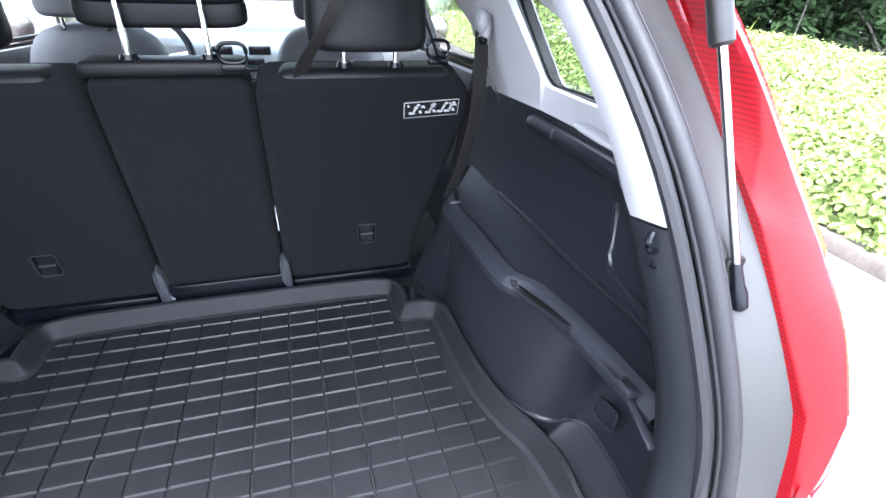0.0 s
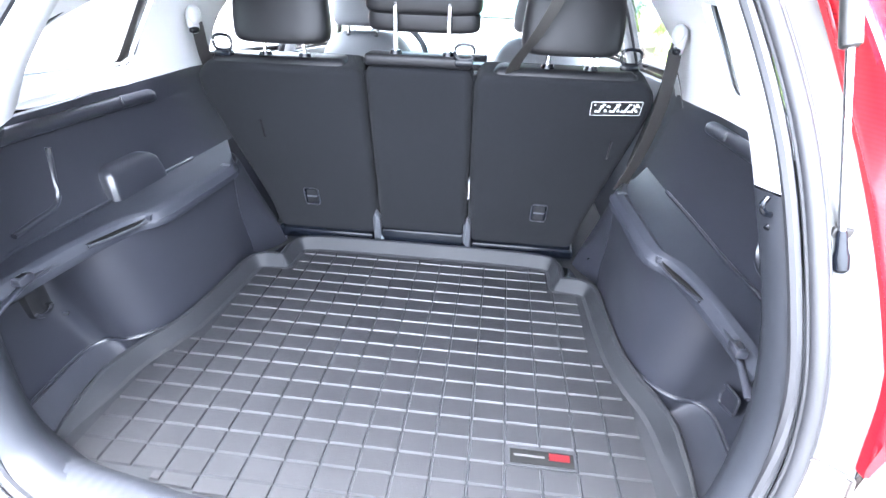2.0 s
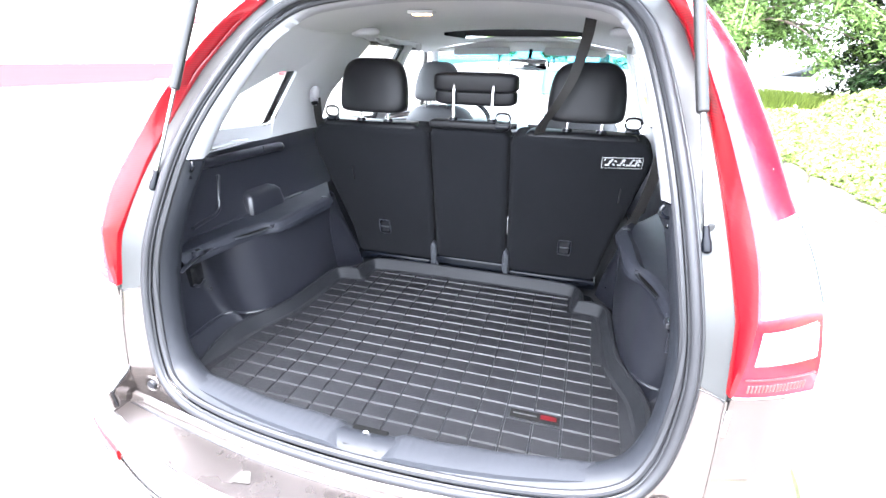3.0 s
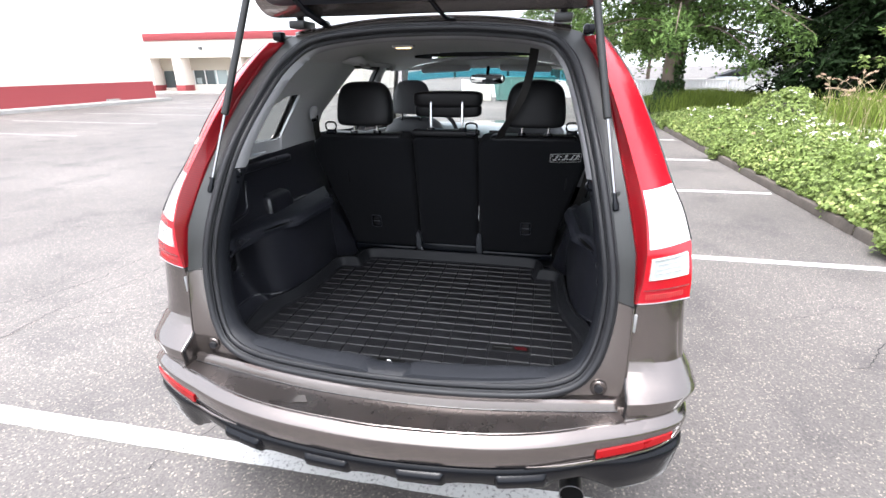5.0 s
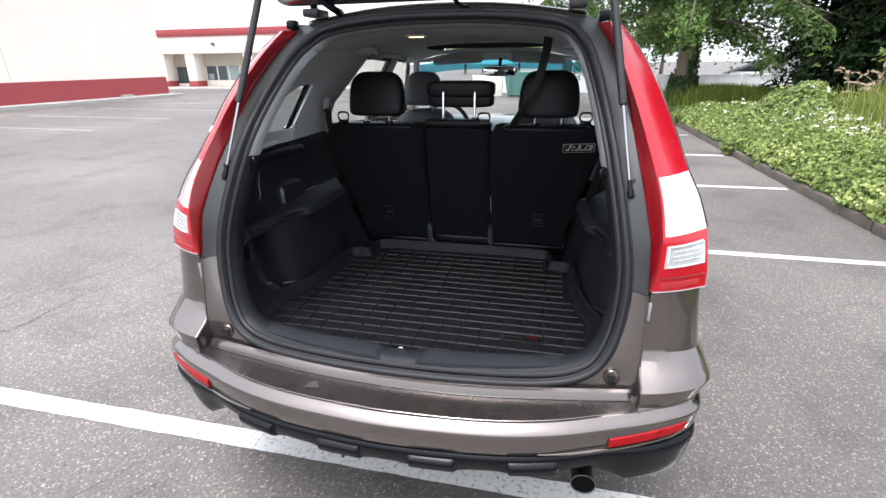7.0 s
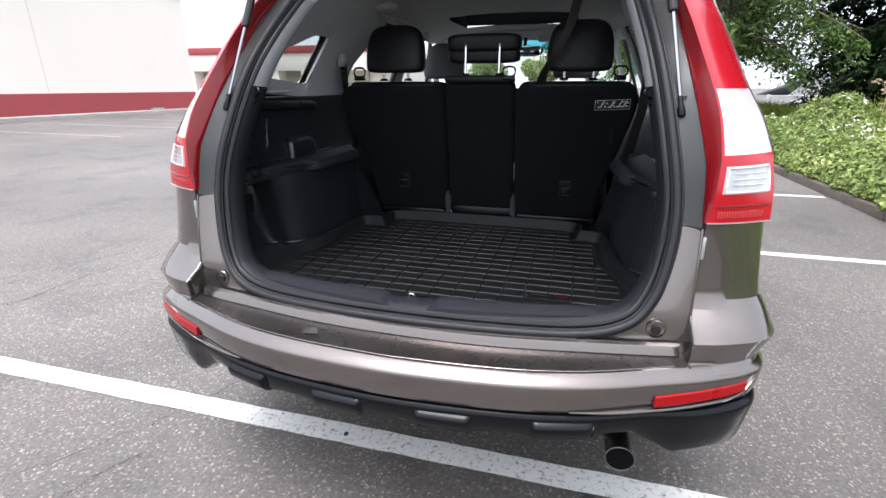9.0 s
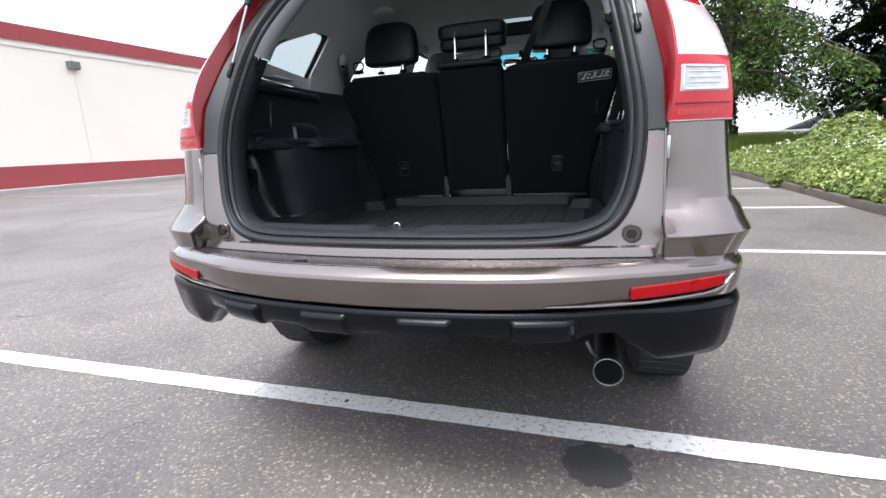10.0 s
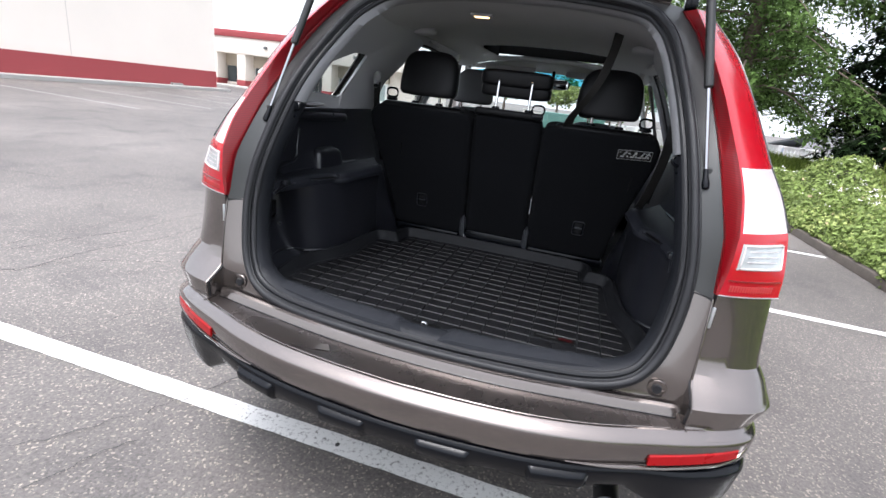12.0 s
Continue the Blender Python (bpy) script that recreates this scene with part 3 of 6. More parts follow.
def plumes(cx, cy, n, seed):
    """Arching grass stalks, each ending in a drooping seed head."""
    rnd = random.Random(seed)
    bm, heads = bmesh.new(), []
    for _ in range(n):
        b = Vector((rnd.gauss(cx, 0.16), rnd.gauss(cy, 0.25), 0.62))
        h, a = rnd.uniform(0.5, 1.1), rnd.uniform(0, 6.283)
        lean = Vector((math.cos(a) - 0.35, math.sin(a), 0)) * rnd.uniform(0.15, 0.42)
        pts = [b + lean * (t * t) + Vector((0, 0, h * (t - 0.22 * t ** 4))) for t in (k / 7 for k in range(8))]
        sweep(pts, 0.0028, 4, bm=bm)
        d = (pts[-1] - pts[-2]).normalized()
        for k in range(34):
            heads.append((pts[-1] + d * (0.004 * k - 0.05) + Vector((0, 0, -0.0006 * k * k * 0.05)) + Vector((rnd.gauss(0, 0.008), rnd.gauss(0, 0.008), rnd.gauss(0, 0.008))), d))
    ob = part("plume_grass", bm, DRYGRASS, None, "arching dry grass stalks with pinkish seed heads")
    tagged(ob, category="grass", kind="stuff")
    leaves("seed_heads", heads, 0.026, PLUME, "pinkish drooping seed heads", "", seed, 0.0, "", ob)


plumes(5.75, 8.6, 30, 25)


def limb(start, end, r0, r1, sag=0.0, k=7):
    a, b = Vector(start), Vector(end)
    pts = [a.lerp(b, i / (k - 1)) + Vector((0, 0, -sag * math.sin(math.pi * i / (k - 1)))) for i in range(k)]
    return pts, [r0 + (r1 - r0) * i / (k - 1) for i in range(k)]


def conifer(x, y, z0, height, reach, first, seed, label, sprays=60, per=110, ivy=False, leafsize=0.22, dark=False, cone=1.0):
    """A trunk with drooping limbs; each limb carries hanging sprays of foliage."""
    rnd = random.Random(seed)
    tree = thing("conifer_tree", label, "tree", (x, y, z0))
    bm = bmesh.new()
    pts = [Vector((0.12 * noise.noise((seed, k, 0)), 0.12 * noise.noise((k, seed, 3)), height * k / 10)) for k in range(11)]
    sweep(pts, [0.24 * (1 - 0.9 * k / 10) * height / 11 + 0.03 for k in range(11)], 12, bm=bm)
    part("trunk", bm, DARK_BARK if dark else BARK, tree, "rough brown bark")
    bm = bmesh.new()
    spots = []
    for s in range(sprays):
        h = first + (height - first) * (s / sprays) ** 1.15
        a = 2.4 * s + rnd.uniform(-0.4, 0.4)
        r = reach * (1.02 - cone * (h - first) / (height - first + 0.01)) * rnd.uniform(0.75, 1.15) + 0.35
        root = Vector((0, 0, h))
        tip = Vector((math.cos(a) * r, math.sin(a) * r, h - 0.22 * r + rnd.uniform(-0.2, 0.35)))
        p, rad = limb(root, tip, 0.022 + 0.007 * r, 0.005, -0.12 * r)
        sweep(p, rad, 5, bm=bm)
        for _ in range(int(per * (0.4 + r / reach))):
            t = rnd.random() ** 0.7
            i = min(int(t * (len(p) - 1)), len(p) - 2)
            q = p[i].lerp(p[i + 1], t * (len(p) - 1) - i)
            side = Vector((-math.sin(a), math.cos(a), 0)) * rnd.gauss(0, 0.28 * (0.35 + (1 - t) * r * 0.55))
            drop = abs(rnd.gauss(0, 0.3)) + abs(side.length) * 0.35
            spots.append((q + side + Vector((rnd.gauss(0, 0.05), rnd.gauss(0, 0.05), -drop)), Vector((math.cos(a) * 0.5, math.sin(a) * 0.5, 0.9)).normalized()))
    part("branchwork", bm, DARK_BARK if dark else BARK, tree)
    leaves("crown", spots, leafsize, LEAF_DARK if dark else NEEDLE, "drooping dark green foliage", "", seed + 1, 0.4, "", tree, 0.62)
    if ivy:
        vines = []
        for _ in range(5200):
            a, hh = rnd.uniform(0, 6.283), 2.6 * rnd.random() ** 1.7
            if hh > 0.9 and noise.noise((math.cos(a) * 1.5, math.sin(a) * 1.5, hh * 1.2)) < 0.1:
                continue
            rr = 0.27 + 0.22 * math.exp(-hh * 1.3) + 0.08 * rnd.random()
            vines.append((Vector((math.cos(a) * rr, math.sin(a) * rr, hh)), Vector((math.cos(a), math.sin(a), 0.3)).normalized()))
        leaves("ivy", vines, 0.1, IVY, "ivy climbing the trunk", "", seed + 2, 0.6, "", tree)
    return tree


conifer(4.33, 16.0, 0.2, 12, 3.8, 2.25, 31, "tall drooping conifer with an ivy-covered trunk beyond the brambles", 84, 560, ivy=True, leafsize=0.14, cone=0.6)
conifer(1.0, 31.0, 0.2, 13, 3.4, 3.4, 37, "tall conifer with drooping dark green limbs", 60, 330, leafsize=0.17)
conifer(6.04, 24.0, 0.2, 12, 2.6, 3.0, 41, "conifer with drooping limbs beyond the fence line", 40, 300, leafsize=0.17)
conifer(9.9, 14.6, 0.3, 11, 3.3, 0.5, 43, "dense dark evergreen tree with foliage to the ground", 210, 430, dark=True, leafsize=0.19, cone=0.25)
conifer(12.6, 10.0, 0.3, 11, 4.2, 0.5, 47, "dense dark evergreen tree with foliage to the ground", 150, 380, dark=True, leafsize=0.2, cone=0.3)
conifer(15.5, 21.0, 0.3, 13, 5.0, 0.6, 53, "dense dark evergreen tree further off", 90, 260, dark=True, leafsize=0.26)


def broad_tree(x, y, height, crown, seed, label, n=5000):
    rnd = random.Random(seed)
    tree = thing("broadleaf_tree", label, "tree", (x, y, 0))
    bm = bmesh.new()
    sweep([(0, 0, height * k / 6) for k in range(5)], [0.2 - 0.025 * k for k in range(5)], 8, bm=bm)
    for k in range(7):
        a = 2.4 * k
        sweep(*limb((0, 0, height * (0.35 + 0.05 * k)), (math.cos(a) * crown * 0.7, math.sin(a) * crown * 0.7, height * (0.65 + 0.04 * k)), 0.07, 0.015, -0.2), 5, bm=bm)
    part("trunk", bm, BARK, tree)
    spots = []
    lumps = [Vector((rnd.gauss(0, crown * 0.5), rnd.gauss(0, crown * 0.5), height * rnd.uniform(0.5, 0.95))) for _ in range(16)]
    for _ in range(n):
        c = rnd.choice(lumps)
        d = Vector((rnd.gauss(0, 1), rnd.gauss(0, 1), rnd.gauss(0, 0.8))).normalized()
        spots.append((c + d * crown * 0.42 * rnd.uniform(0.6, 1.05), d))
    leaves("crown", spots, 0.3, LEAF, "", "", seed, 0.5, "", tree)
    return tree


for k, (x, y) in enumerate(((-4.5, 66), (6, 60), (10, 50), (-12, 68), (22, 34), (27, 22), (24, 10))):
    broad_tree(x, y, 4.5 + (k * 37 % 10) * 0.25, 2.6, 61 + k, "leafy green tree in the distance")

FENCE = mat("white_vinyl_fence", (0.78, 0.78, 0.78), 0.5, vary=0.04, scale=2)
fence = thing("white_fence", "white vinyl board fence behind the tall grass", "fence", (0, 26, -0.4))
for k in range(15):
    part("post", rbox((-4 + 2.2 * k - 0.06, -0.06, 0), (-4 + 2.2 * k + 0.06, 0.06, 1.32), 0.012), FENCE, fence)
pk = part("slat", rbox((0, -0.012, 0.08), (0.148, 0.012, 1.22), 0.006, 1), FENCE, fence)
pk.location.x = -3.94
for k in range(1, 200):
    if (k * 0.155) % 2.2 < 2.05:
        o = new("slat", pk.data)
        o.parent = fence
        o.location.x = -3.94 + 0.155 * k
for z in (0.12, 1.2):
    part("rail", rbox((-4, -0.03, z), (26.8, 0.03, z + 0.09), 0.008), FENCE, fence)

SIDING = mat("grey_blue_siding", (0.34, 0.38, 0.42), 0.7, vary=0.06, scale=3)
ROOFING = mat("grey_shingle_roof", (0.13, 0.13, 0.13), 0.9, vary=0.2, scale=4, bump=0.5, bscale=20)
house = thing("house", "low grey-sided house with a shingle roof behind the fence", "house", (20.5, 45, -2.4))
part("wall", rbox((-5, -3.5, 0), (5, 3.5, 2.9), 0), SIDING, house)
bm = bmesh.new()
ring = [[(x, y, z) for x, y, z in ((-5.5, -4.1, 2.75), (-2.2, 0, 4.6), (-5.5, 4.1, 2.75))], [(5.5, y, z) for y, z in ((-4.1, 2.75), (0, 4.6), (4.1, 2.75))]]
part("roof", thicken(grid(ring, False, bm), 0.15), ROOFING, house, "grey shingles")
for xx in (5,):
    bm = bmesh.new()
    bm.faces.new([bm.verts.new(p) for p in ((xx, -3.5, 2.9), (xx, 3.5, 2.9), (xx, 0, 4.45))])
    part("gable", thicken(bm, 0.1), SIDING, house)
for xx in (-3.4, 0.2, 2.8):
    w = part("window", rbox((xx - 0.6, -3.56, 1.0), (xx + 0.6, -3.5, 2.2), 0.01), FENCE, house)
    part("pane", rbox((xx - 0.5, -3.58, 1.1), (xx + 0.5, -3.562, 2.1), 0.005), SHOPGLASS, w)


# a sapling leaning in from the edge of the bank
sap = thing("sapling", "young tree with pale green leaves at the edge of the bank", "tree", (6.75, 8.9, 0.45))
rnd = random.Random(91)
bm, twigs = bmesh.new(), []
sweep(*limb((0, 0, 0), (-0.1, 0.05, 2.6), 0.03, 0.01), 7, bm=bm)
for k in range(11):
    a, h = 2.4 * k, 0.9 + 0.16 * k
    tip = Vector((math.cos(a) * 0.75 - 0.15, math.sin(a) * 0.75, h + 0.15))
    sweep(*limb((-0.1 * h / 2.6, 0, h), tip, 0.01, 0.003, -0.06), 5, bm=bm)
    for _ in range(90):
        t = rnd.uniform(0.25, 1.05)
        twigs.append((Vector((0, 0, h)).lerp(tip, t) + Vector((rnd.gauss(0, 0.07), rnd.gauss(0, 0.07), rnd.gauss(-0.03, 0.05))), Vector((0, 0, 1))))
part("stem", bm, BARK, sap)
leaves("crown", twigs, 0.085, LEAF, "pale green lobed leaves", "", 92, 0.6, "", sap, 1.3)

# bins ahead of the car
BIN_GREEN = mat("green_bin_paint", (0.10, 0.24, 0.21), 0.5, vary=0.15, scale=3, bump=0.2, bscale=40)
bin_ = thing("dumpster", "green steel dumpster standing on the asphalt", "dumpster", (-0.55, 23.4, 0))
part("body", thicken(grid([[(-1.3, -0.6, 0.12), (1.3, -0.6, 0.12), (1.3, 0.6, 0.12), (-1.3, 0.6, 0.12)], [(-1.45, -0.75, 1.05), (1.45, -0.75, 1.05), (1.45, 0.75, 1.05), (-1.45, 0.75, 1.05)]], True), 0.03), BIN_GREEN, bin_, "sloping green steel walls")
part("base", rbox((-1.3, -0.6, 0.06), (1.3, 0.6, 0.14), 0.01), BIN_GREEN, bin_)
for s in (1, -1):
    part("lid", rbox((s * 0.72 - 0.7, -0.78, 1.06), (s * 0.72 + 0.7, 0.78, 1.11), 0.02), BIN_GREEN, bin_, "hinged lid")
    for yy in (-0.5, 0.5):
        part("caster", sweep([(s * 1.1 - 0.03, yy, 0.06), (s * 1.1 + 0.03, yy, 0.06)], 0.06, 12), CLAD, bin_)
for k in range(5):
    part("rib", rbox((-1.2 + 0.6 * k - 0.03, -0.80, 0.3), (-1.2 + 0.6 * k + 0.03, -0.64, 1.0), 0.01), BIN_GREEN, bin_)
screen_wall = thing("screen_wall", "low white wall beside the dumpster", "wall", (-2.55, 23.2, 0), kind="structure")
part("panel", rbox((-0.42, -0.1, 0), (0.42, 0.1, 1.05), 0.01), STUCCO, screen_wall)
part("coping", rbox((-0.46, -0.14, 1.05), (0.46, 0.14, 1.12), 0.015), CONCRETE, screen_wall)


# ---- shop buildings ----
JOINT = mat("wall_joint_shadow_gap", (0.6, 0.55, 0.5), 0.9, grain=0.05)

def wall_box(p, q, depth, z0, z1, material, name, parent, proud=0.0):
    """An upright box along the line p-q, reaching depth to its left, proud of it to the right."""
    a, b = Vector((*p, 0)), Vector((*q, 0))
    d = (b - a).normalized()
    n = Vector((-d.y, d.x, 0))
    bm = bmesh.new()
    rows = []
    for z in (z0, z1):
        rows.append([(c + o + Vector((0, 0, z))) for c, o in ((a, -n * proud), (b, -n * proud), (b, n * depth), (a, n * depth))])
    grid(rows, True, bm)
    bm.faces.new([v for v in bm.verts if abs(v.co.z - z1) < 1e-6][:4])
    return part(name, bm, material, parent)


shop = thing("warehouse_building", "long cream stucco building with a brick-red base band and cornice", "building")
P, Q = (-22.97, -6.0), (-20.7, 22.6)
WALLTOP = 6.45
wall_box(P, Q, 9, 0.0, WALLTOP, STUCCO, "wall", shop)
wall_box(P, Q, 0.1, 0.0, 1.0, REDWALL, "base_band", shop, 0.06)
wall_box(P, Q, 0.1, WALLTOP - 0.55, WALLTOP + 0.05, REDWALL, "cornice", shop, 0.1)
wall_box(P, Q, 0.1, WALLTOP - 0.8, WALLTOP - 0.72, STUCCO, "moulding", shop, 0.05)
dv = (Vector(Q) - Vector(P)).normalized()
nv = Vector((dv.y, -dv.x))
wall_box(tuple(Vector(P) + nv * 1.1), tuple(Vector(Q) + nv * 1.1), 1.1, 0.0, 0.14, CONCRETE, "footpath", shop)
for s in (7.0, 14.0, 21.0):
    c = Vector(P) + dv * s
    wall_box(tuple(c), tuple(c + dv * 0.025), 0.05, 1.03, WALLTOP - 0.85, JOINT, "wall_joint", shop, 0.005)
for s in (6.8, 13.8, 20.75):
    c = Vector(P) + dv * s + nv * 0.12
    wall_box(tuple(c), tuple(c + dv * 0.42), 0.2, 5.02, 5.32, GALV, "wall_lamp", shop, 0.16)
c = Vector(P) + dv * 25.6 + nv * 0.25
wall_box(tuple(c), tuple(c + dv * 0.6), 0.1, 0.12, 0.24, CONCRETE, "pipe_stub", shop, 0.1)

store = thing("shop_building", "single-storey white shop building with red cornice and recessed glass entrances", "building")
FY = 30.8
SHADED = mat("tan_panel", (0.42, 0.38, 0.31), 0.85, vary=0.06, scale=1.5)
PALEGLASS = mat("pale_shop_glass", (0.30, 0.36, 0.36), 0.12, spec=0.7, vary=0.15, scale=0.6)
part("wall", rbox((-50, FY + 1.2, 0), (-12, FY + 9, 3.8), 0), STUCCO, store)
part("fascia", rbox((-50, FY - 0.15, 2.35), (-12, FY + 1.3, 3.5), 0.02), STUCCO, store)
part("cornice", rbox((-50.1, FY - 0.25, 3.48), (-11.9, FY + 1.4, 3.96), 0.02), REDWALL, store)
x = -27.7 - 3 * 7.24
while x < -16:
    for wide in (1.8, 4.0):
        part("pillar", rbox((x - 0.72, FY - 0.1, 0.5), (x, FY + 1.25, 2.4), 0.015), STUCCO, store)
        part("pillar_base", rbox((x - 0.74, FY - 0.14, 0), (x + 0.02, FY + 1.27, 0.5), 0.015), REDWALL, store)
        part("transom", rbox((x, FY + 0.85, 1.50), (x + wide, FY + 1.1, 2.36), 0), SHADED, store, "tan panel over the glass")
        if wide > 2:
            part("stall_riser", rbox((x, FY + 0.85, 0.02), (x + 3.0, FY + 1.08, 0.52), 0), STUCCO, store)
            w = part("shop_window", rbox((x + 0.06, FY + 1.0, 0.52), (x + 2.95, FY + 1.05, 1.50), 0), SHOPGLASS, store)
            part("blind", rbox((x + 1.75, FY + 0.985, 0.54), (x + 2.9, FY + 0.995, 1.48), 0), PALEGLASS, w, "pale blind behind the glass")
            part("poster", rbox((x + 0.2, FY + 0.985, 0.56), (x + 0.62, FY + 0.995, 0.98), 0), PALEGLASS, w)
            for j in range(4):
                part("mullion", rbox((x + 0.02 + 0.94 * j, FY + 0.94, 0.5), (x + 0.09 + 0.94 * j, FY + 0.99, 1.52), 0), WHITE, w)
            d = part("shop_door", rbox((x + 3.02, FY + 0.86, 0.02), (x + 3.98, FY + 0.92, 1.5), 0.01), WHITE, store)
            part("door_pane", rbox((x + 3.2, FY + 0.84, 0.3), (x + 3.8, FY + 0.857, 1.4), 0), PALEGLASS, d)
            part("wall_lamp", rbox((x + 1.75, FY - 0.32, 2.85), (x + 1.98, FY - 0.16, 3.05), 0.02), GALV, store)
        else:
            d = part("shop_door", rbox((x + 0.9, FY + 0.95, 0.02), (x + 1.75, FY + 1.0, 1.5), 0.01), GALV, store)
            part("door_pane", rbox((x + 0.98, FY + 0.93, 0.12), (x + 1.67, FY + 0.945, 1.44), 0), SHOPGLASS, d)
            part("side_light", rbox((x + 0.05, FY + 0.96, 0.3), (x + 0.85, FY + 1.0, 1.48), 0), SHOPGLASS, store)
            part("stall_riser", rbox((x, FY + 0.9, 0.02), (x + 0.9, FY + 1.02, 0.3), 0), STUCCO, store)
        x += wide + 0.72
tagged(part("pavement", rbox((-50, FY - 2, -0.05), (-12, FY + 1, 0.10), 0.02), CONCRETE, None, "concrete footpath in front of the shops"), category="pavement", kind="structure")


# ---- the car: outside ----
car = thing("car", "grey-brown compact suv parked with its tailgate open", "car")

# opening of the tailgate, right half, from the sill's middle up to the roof's middle: x, z
RIM = [(0, .697), (.25, .696), (.45, .698), (.56, .722), (.615, .778), (.643, .87), (.652, 1.0), (.632, 1.147), (.588, 1.36), (.537, 1.55), (.492, 1.645), (.41, 1.70), (.2, 1.725), (0, 1.73)]
GUT = [(.66, .09), (.72, .10), (.985, .155), (1.12, .19), (1.24, .24), (1.36, .31), (1.5, .43), (1.62, .57), (1.70, .67), (1.76, .71)]


def gutter(x, z):
    """How far forward the painted frame round the opening lies."""
    bow = 0.085 if z < 1.2 else 0.03
    return lerp(z, GUT) - bow * (1 - min(abs(x) / 0.64, 1) ** 2)


def rim(inset=0.0, ahead=0.0):
    """The opening's outline as a closed loop, drawn in by inset."""
    half = []
    for i, (x, z) in enumerate(RIM):
        a, b = RIM[max(i - 1, 0)], RIM[min(i + 1, len(RIM) - 1)]
        t = Vector((b[0] - a[0], b[1] - a[1])).normalized()
        n = Vector((-t.y, t.x))
        xx, zz = x + n.x * inset, z + n.y * inset
        if i in (0, len(RIM) - 1):
            xx = 0
        half.append((xx, gutter(x, z) + ahead, zz))
    return half + [(-x, y, z) for x, y, z in half[-2:0:-1]]


OUTER = [(0, .004, .666), (.25, .014, .666), (.5, .05, .666), (.700, .085, .666), (.703, .09, .75), (.705, .105, .87), (.706, .128, .985), (.699, .160, 1.12), (.662, .265, 1.30),
         (.617, .43, 1.50), (.578, .56, 1.62), (.53, .665, 1.705), (.25, .70, 1.748), (0, .70, 1.755)]
outer_loop = OUTER + [(-x, y, z) for x, y, z in OUTER[-2:0:-1]]
seal_at = rim(-0.012)
mid = [tuple((Vector(a) * 0.5 + Vector(b) * 0.5) + Vector((0, 0.006, 0))) for a, b in zip(seal_at, outer_loop)]
rows = [spline(c, 156, True) for c in (rim(0.0, 0.03), seal_at, mid, outer_loop)]
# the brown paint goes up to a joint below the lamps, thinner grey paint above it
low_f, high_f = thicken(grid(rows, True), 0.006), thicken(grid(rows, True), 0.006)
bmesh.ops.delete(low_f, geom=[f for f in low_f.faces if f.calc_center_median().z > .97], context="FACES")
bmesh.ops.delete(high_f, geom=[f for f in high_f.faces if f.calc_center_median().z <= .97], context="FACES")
part("rear_frame", low_f, PAINT, car, "painted frame round the tailgate opening")
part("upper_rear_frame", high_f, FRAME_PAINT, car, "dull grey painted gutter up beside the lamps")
seal = part("door_seal", sweep(spline(rim(0.0, -0.004), 170, True), 0.0108, 10, True), SEAL, car, "black rubber weather seal round the opening")
part("seal_lip", sweep(spline(rim(0.019, 0.012), 170, True), 0.0085, 8, True), SEAL, seal)
part("seal_rib", sweep(spline(rim(0.0095, 0.0005), 170, True), 0.0036, 8, True), SEAL, seal)
part("outer_lip", sweep(spline(rim(-0.012, -0.003), 170, True), 0.0034, 8, True), SEAL, seal)
# dark trim just within the seal, and up the pillars
def rim_strip(pairs, s, i0, i1, z0, z1, n=300):
    rows = [spline([(s * x, y, z) for x, y, z in rim(g, a)[i0:i1]], n) for g, a in pairs]
    keep = [k for k in range(n) if z0 < rows[0][k].z < z1]
    return grid([[r[k] for k in keep] for r in rows])


for s in (1, -1):
    part("pillar_trim", thicken(rim_strip(((.008, .010), (.022, .022), (.033, .058), (.024, .085), (-.012, .115), (-.06, .14)), s, 0, 9, .6, 1.2885), .004), RIM_PLASTIC, car, "smooth dark plastic trim inside the opening", 60)


# bumper: plan curve of its widest line, right half
PLAN = [(0, -.165), (.2, -.155), (.36, -.135), (.5, -.1), (.625, -.052), (.74, -.005), (.84, .05), (.885, .1), (.906, .18), (.912, .3), (.912, .52)]


def plan_curve(inset, z, first=0, sink=None):
    out = []
    for i in range(first, len(PLAN)):
        a, b = PLAN[max(i - 1, 0)], PLAN[min(i + 1, len(PLAN) - 1)]
        t = Vector((b[0] - a[0], b[1] - a[1])).normalized()
        n = Vector((-t.y, t.x))
        zz = z(PLAN[i][0]) if callable(z) else z
        out.append((max(PLAN[i][0] + n.x * inset, 0) if i else 0, PLAN[i][1] + n.y * inset, zz))
    return out


def both(half):
    return [(-x, y, z) for x, y, z in half[:0:-1]] + half


def ring_loft(levels, n=96):
    return grid([spline(both(c), n) for c in levels])


bumper = part("rear_bumper", thicken(ring_loft([plan_curve(.0385, .655), plan_curve(.0375, .6645), plan_curve(.0362, .6672), plan_curve(.034, .6683), plan_curve(.030, .6677), plan_curve(.022, .664), plan_curve(.013, .6585), plan_curve(.006, .6535), plan_curve(.002, .6495), plan_curve(.0002, .6455),
                                                plan_curve(-.0008, .640), plan_curve(.001, .615), plan_curve(.004, .60), plan_curve(.009, .580), plan_curve(.013, .572), plan_curve(.020, .5685), plan_curve(.036, .567)], 120), 0.003), PAINT, car, "painted rear bumper", 14)


PADS = (-.502, -.205, .076, .358)
PLAN_FINE = [(p.x, p.y) for p in spline(plan_curve(0, 0), 240)]


def plan_at(x):
    return lerp(abs(x), PLAN_FINE)


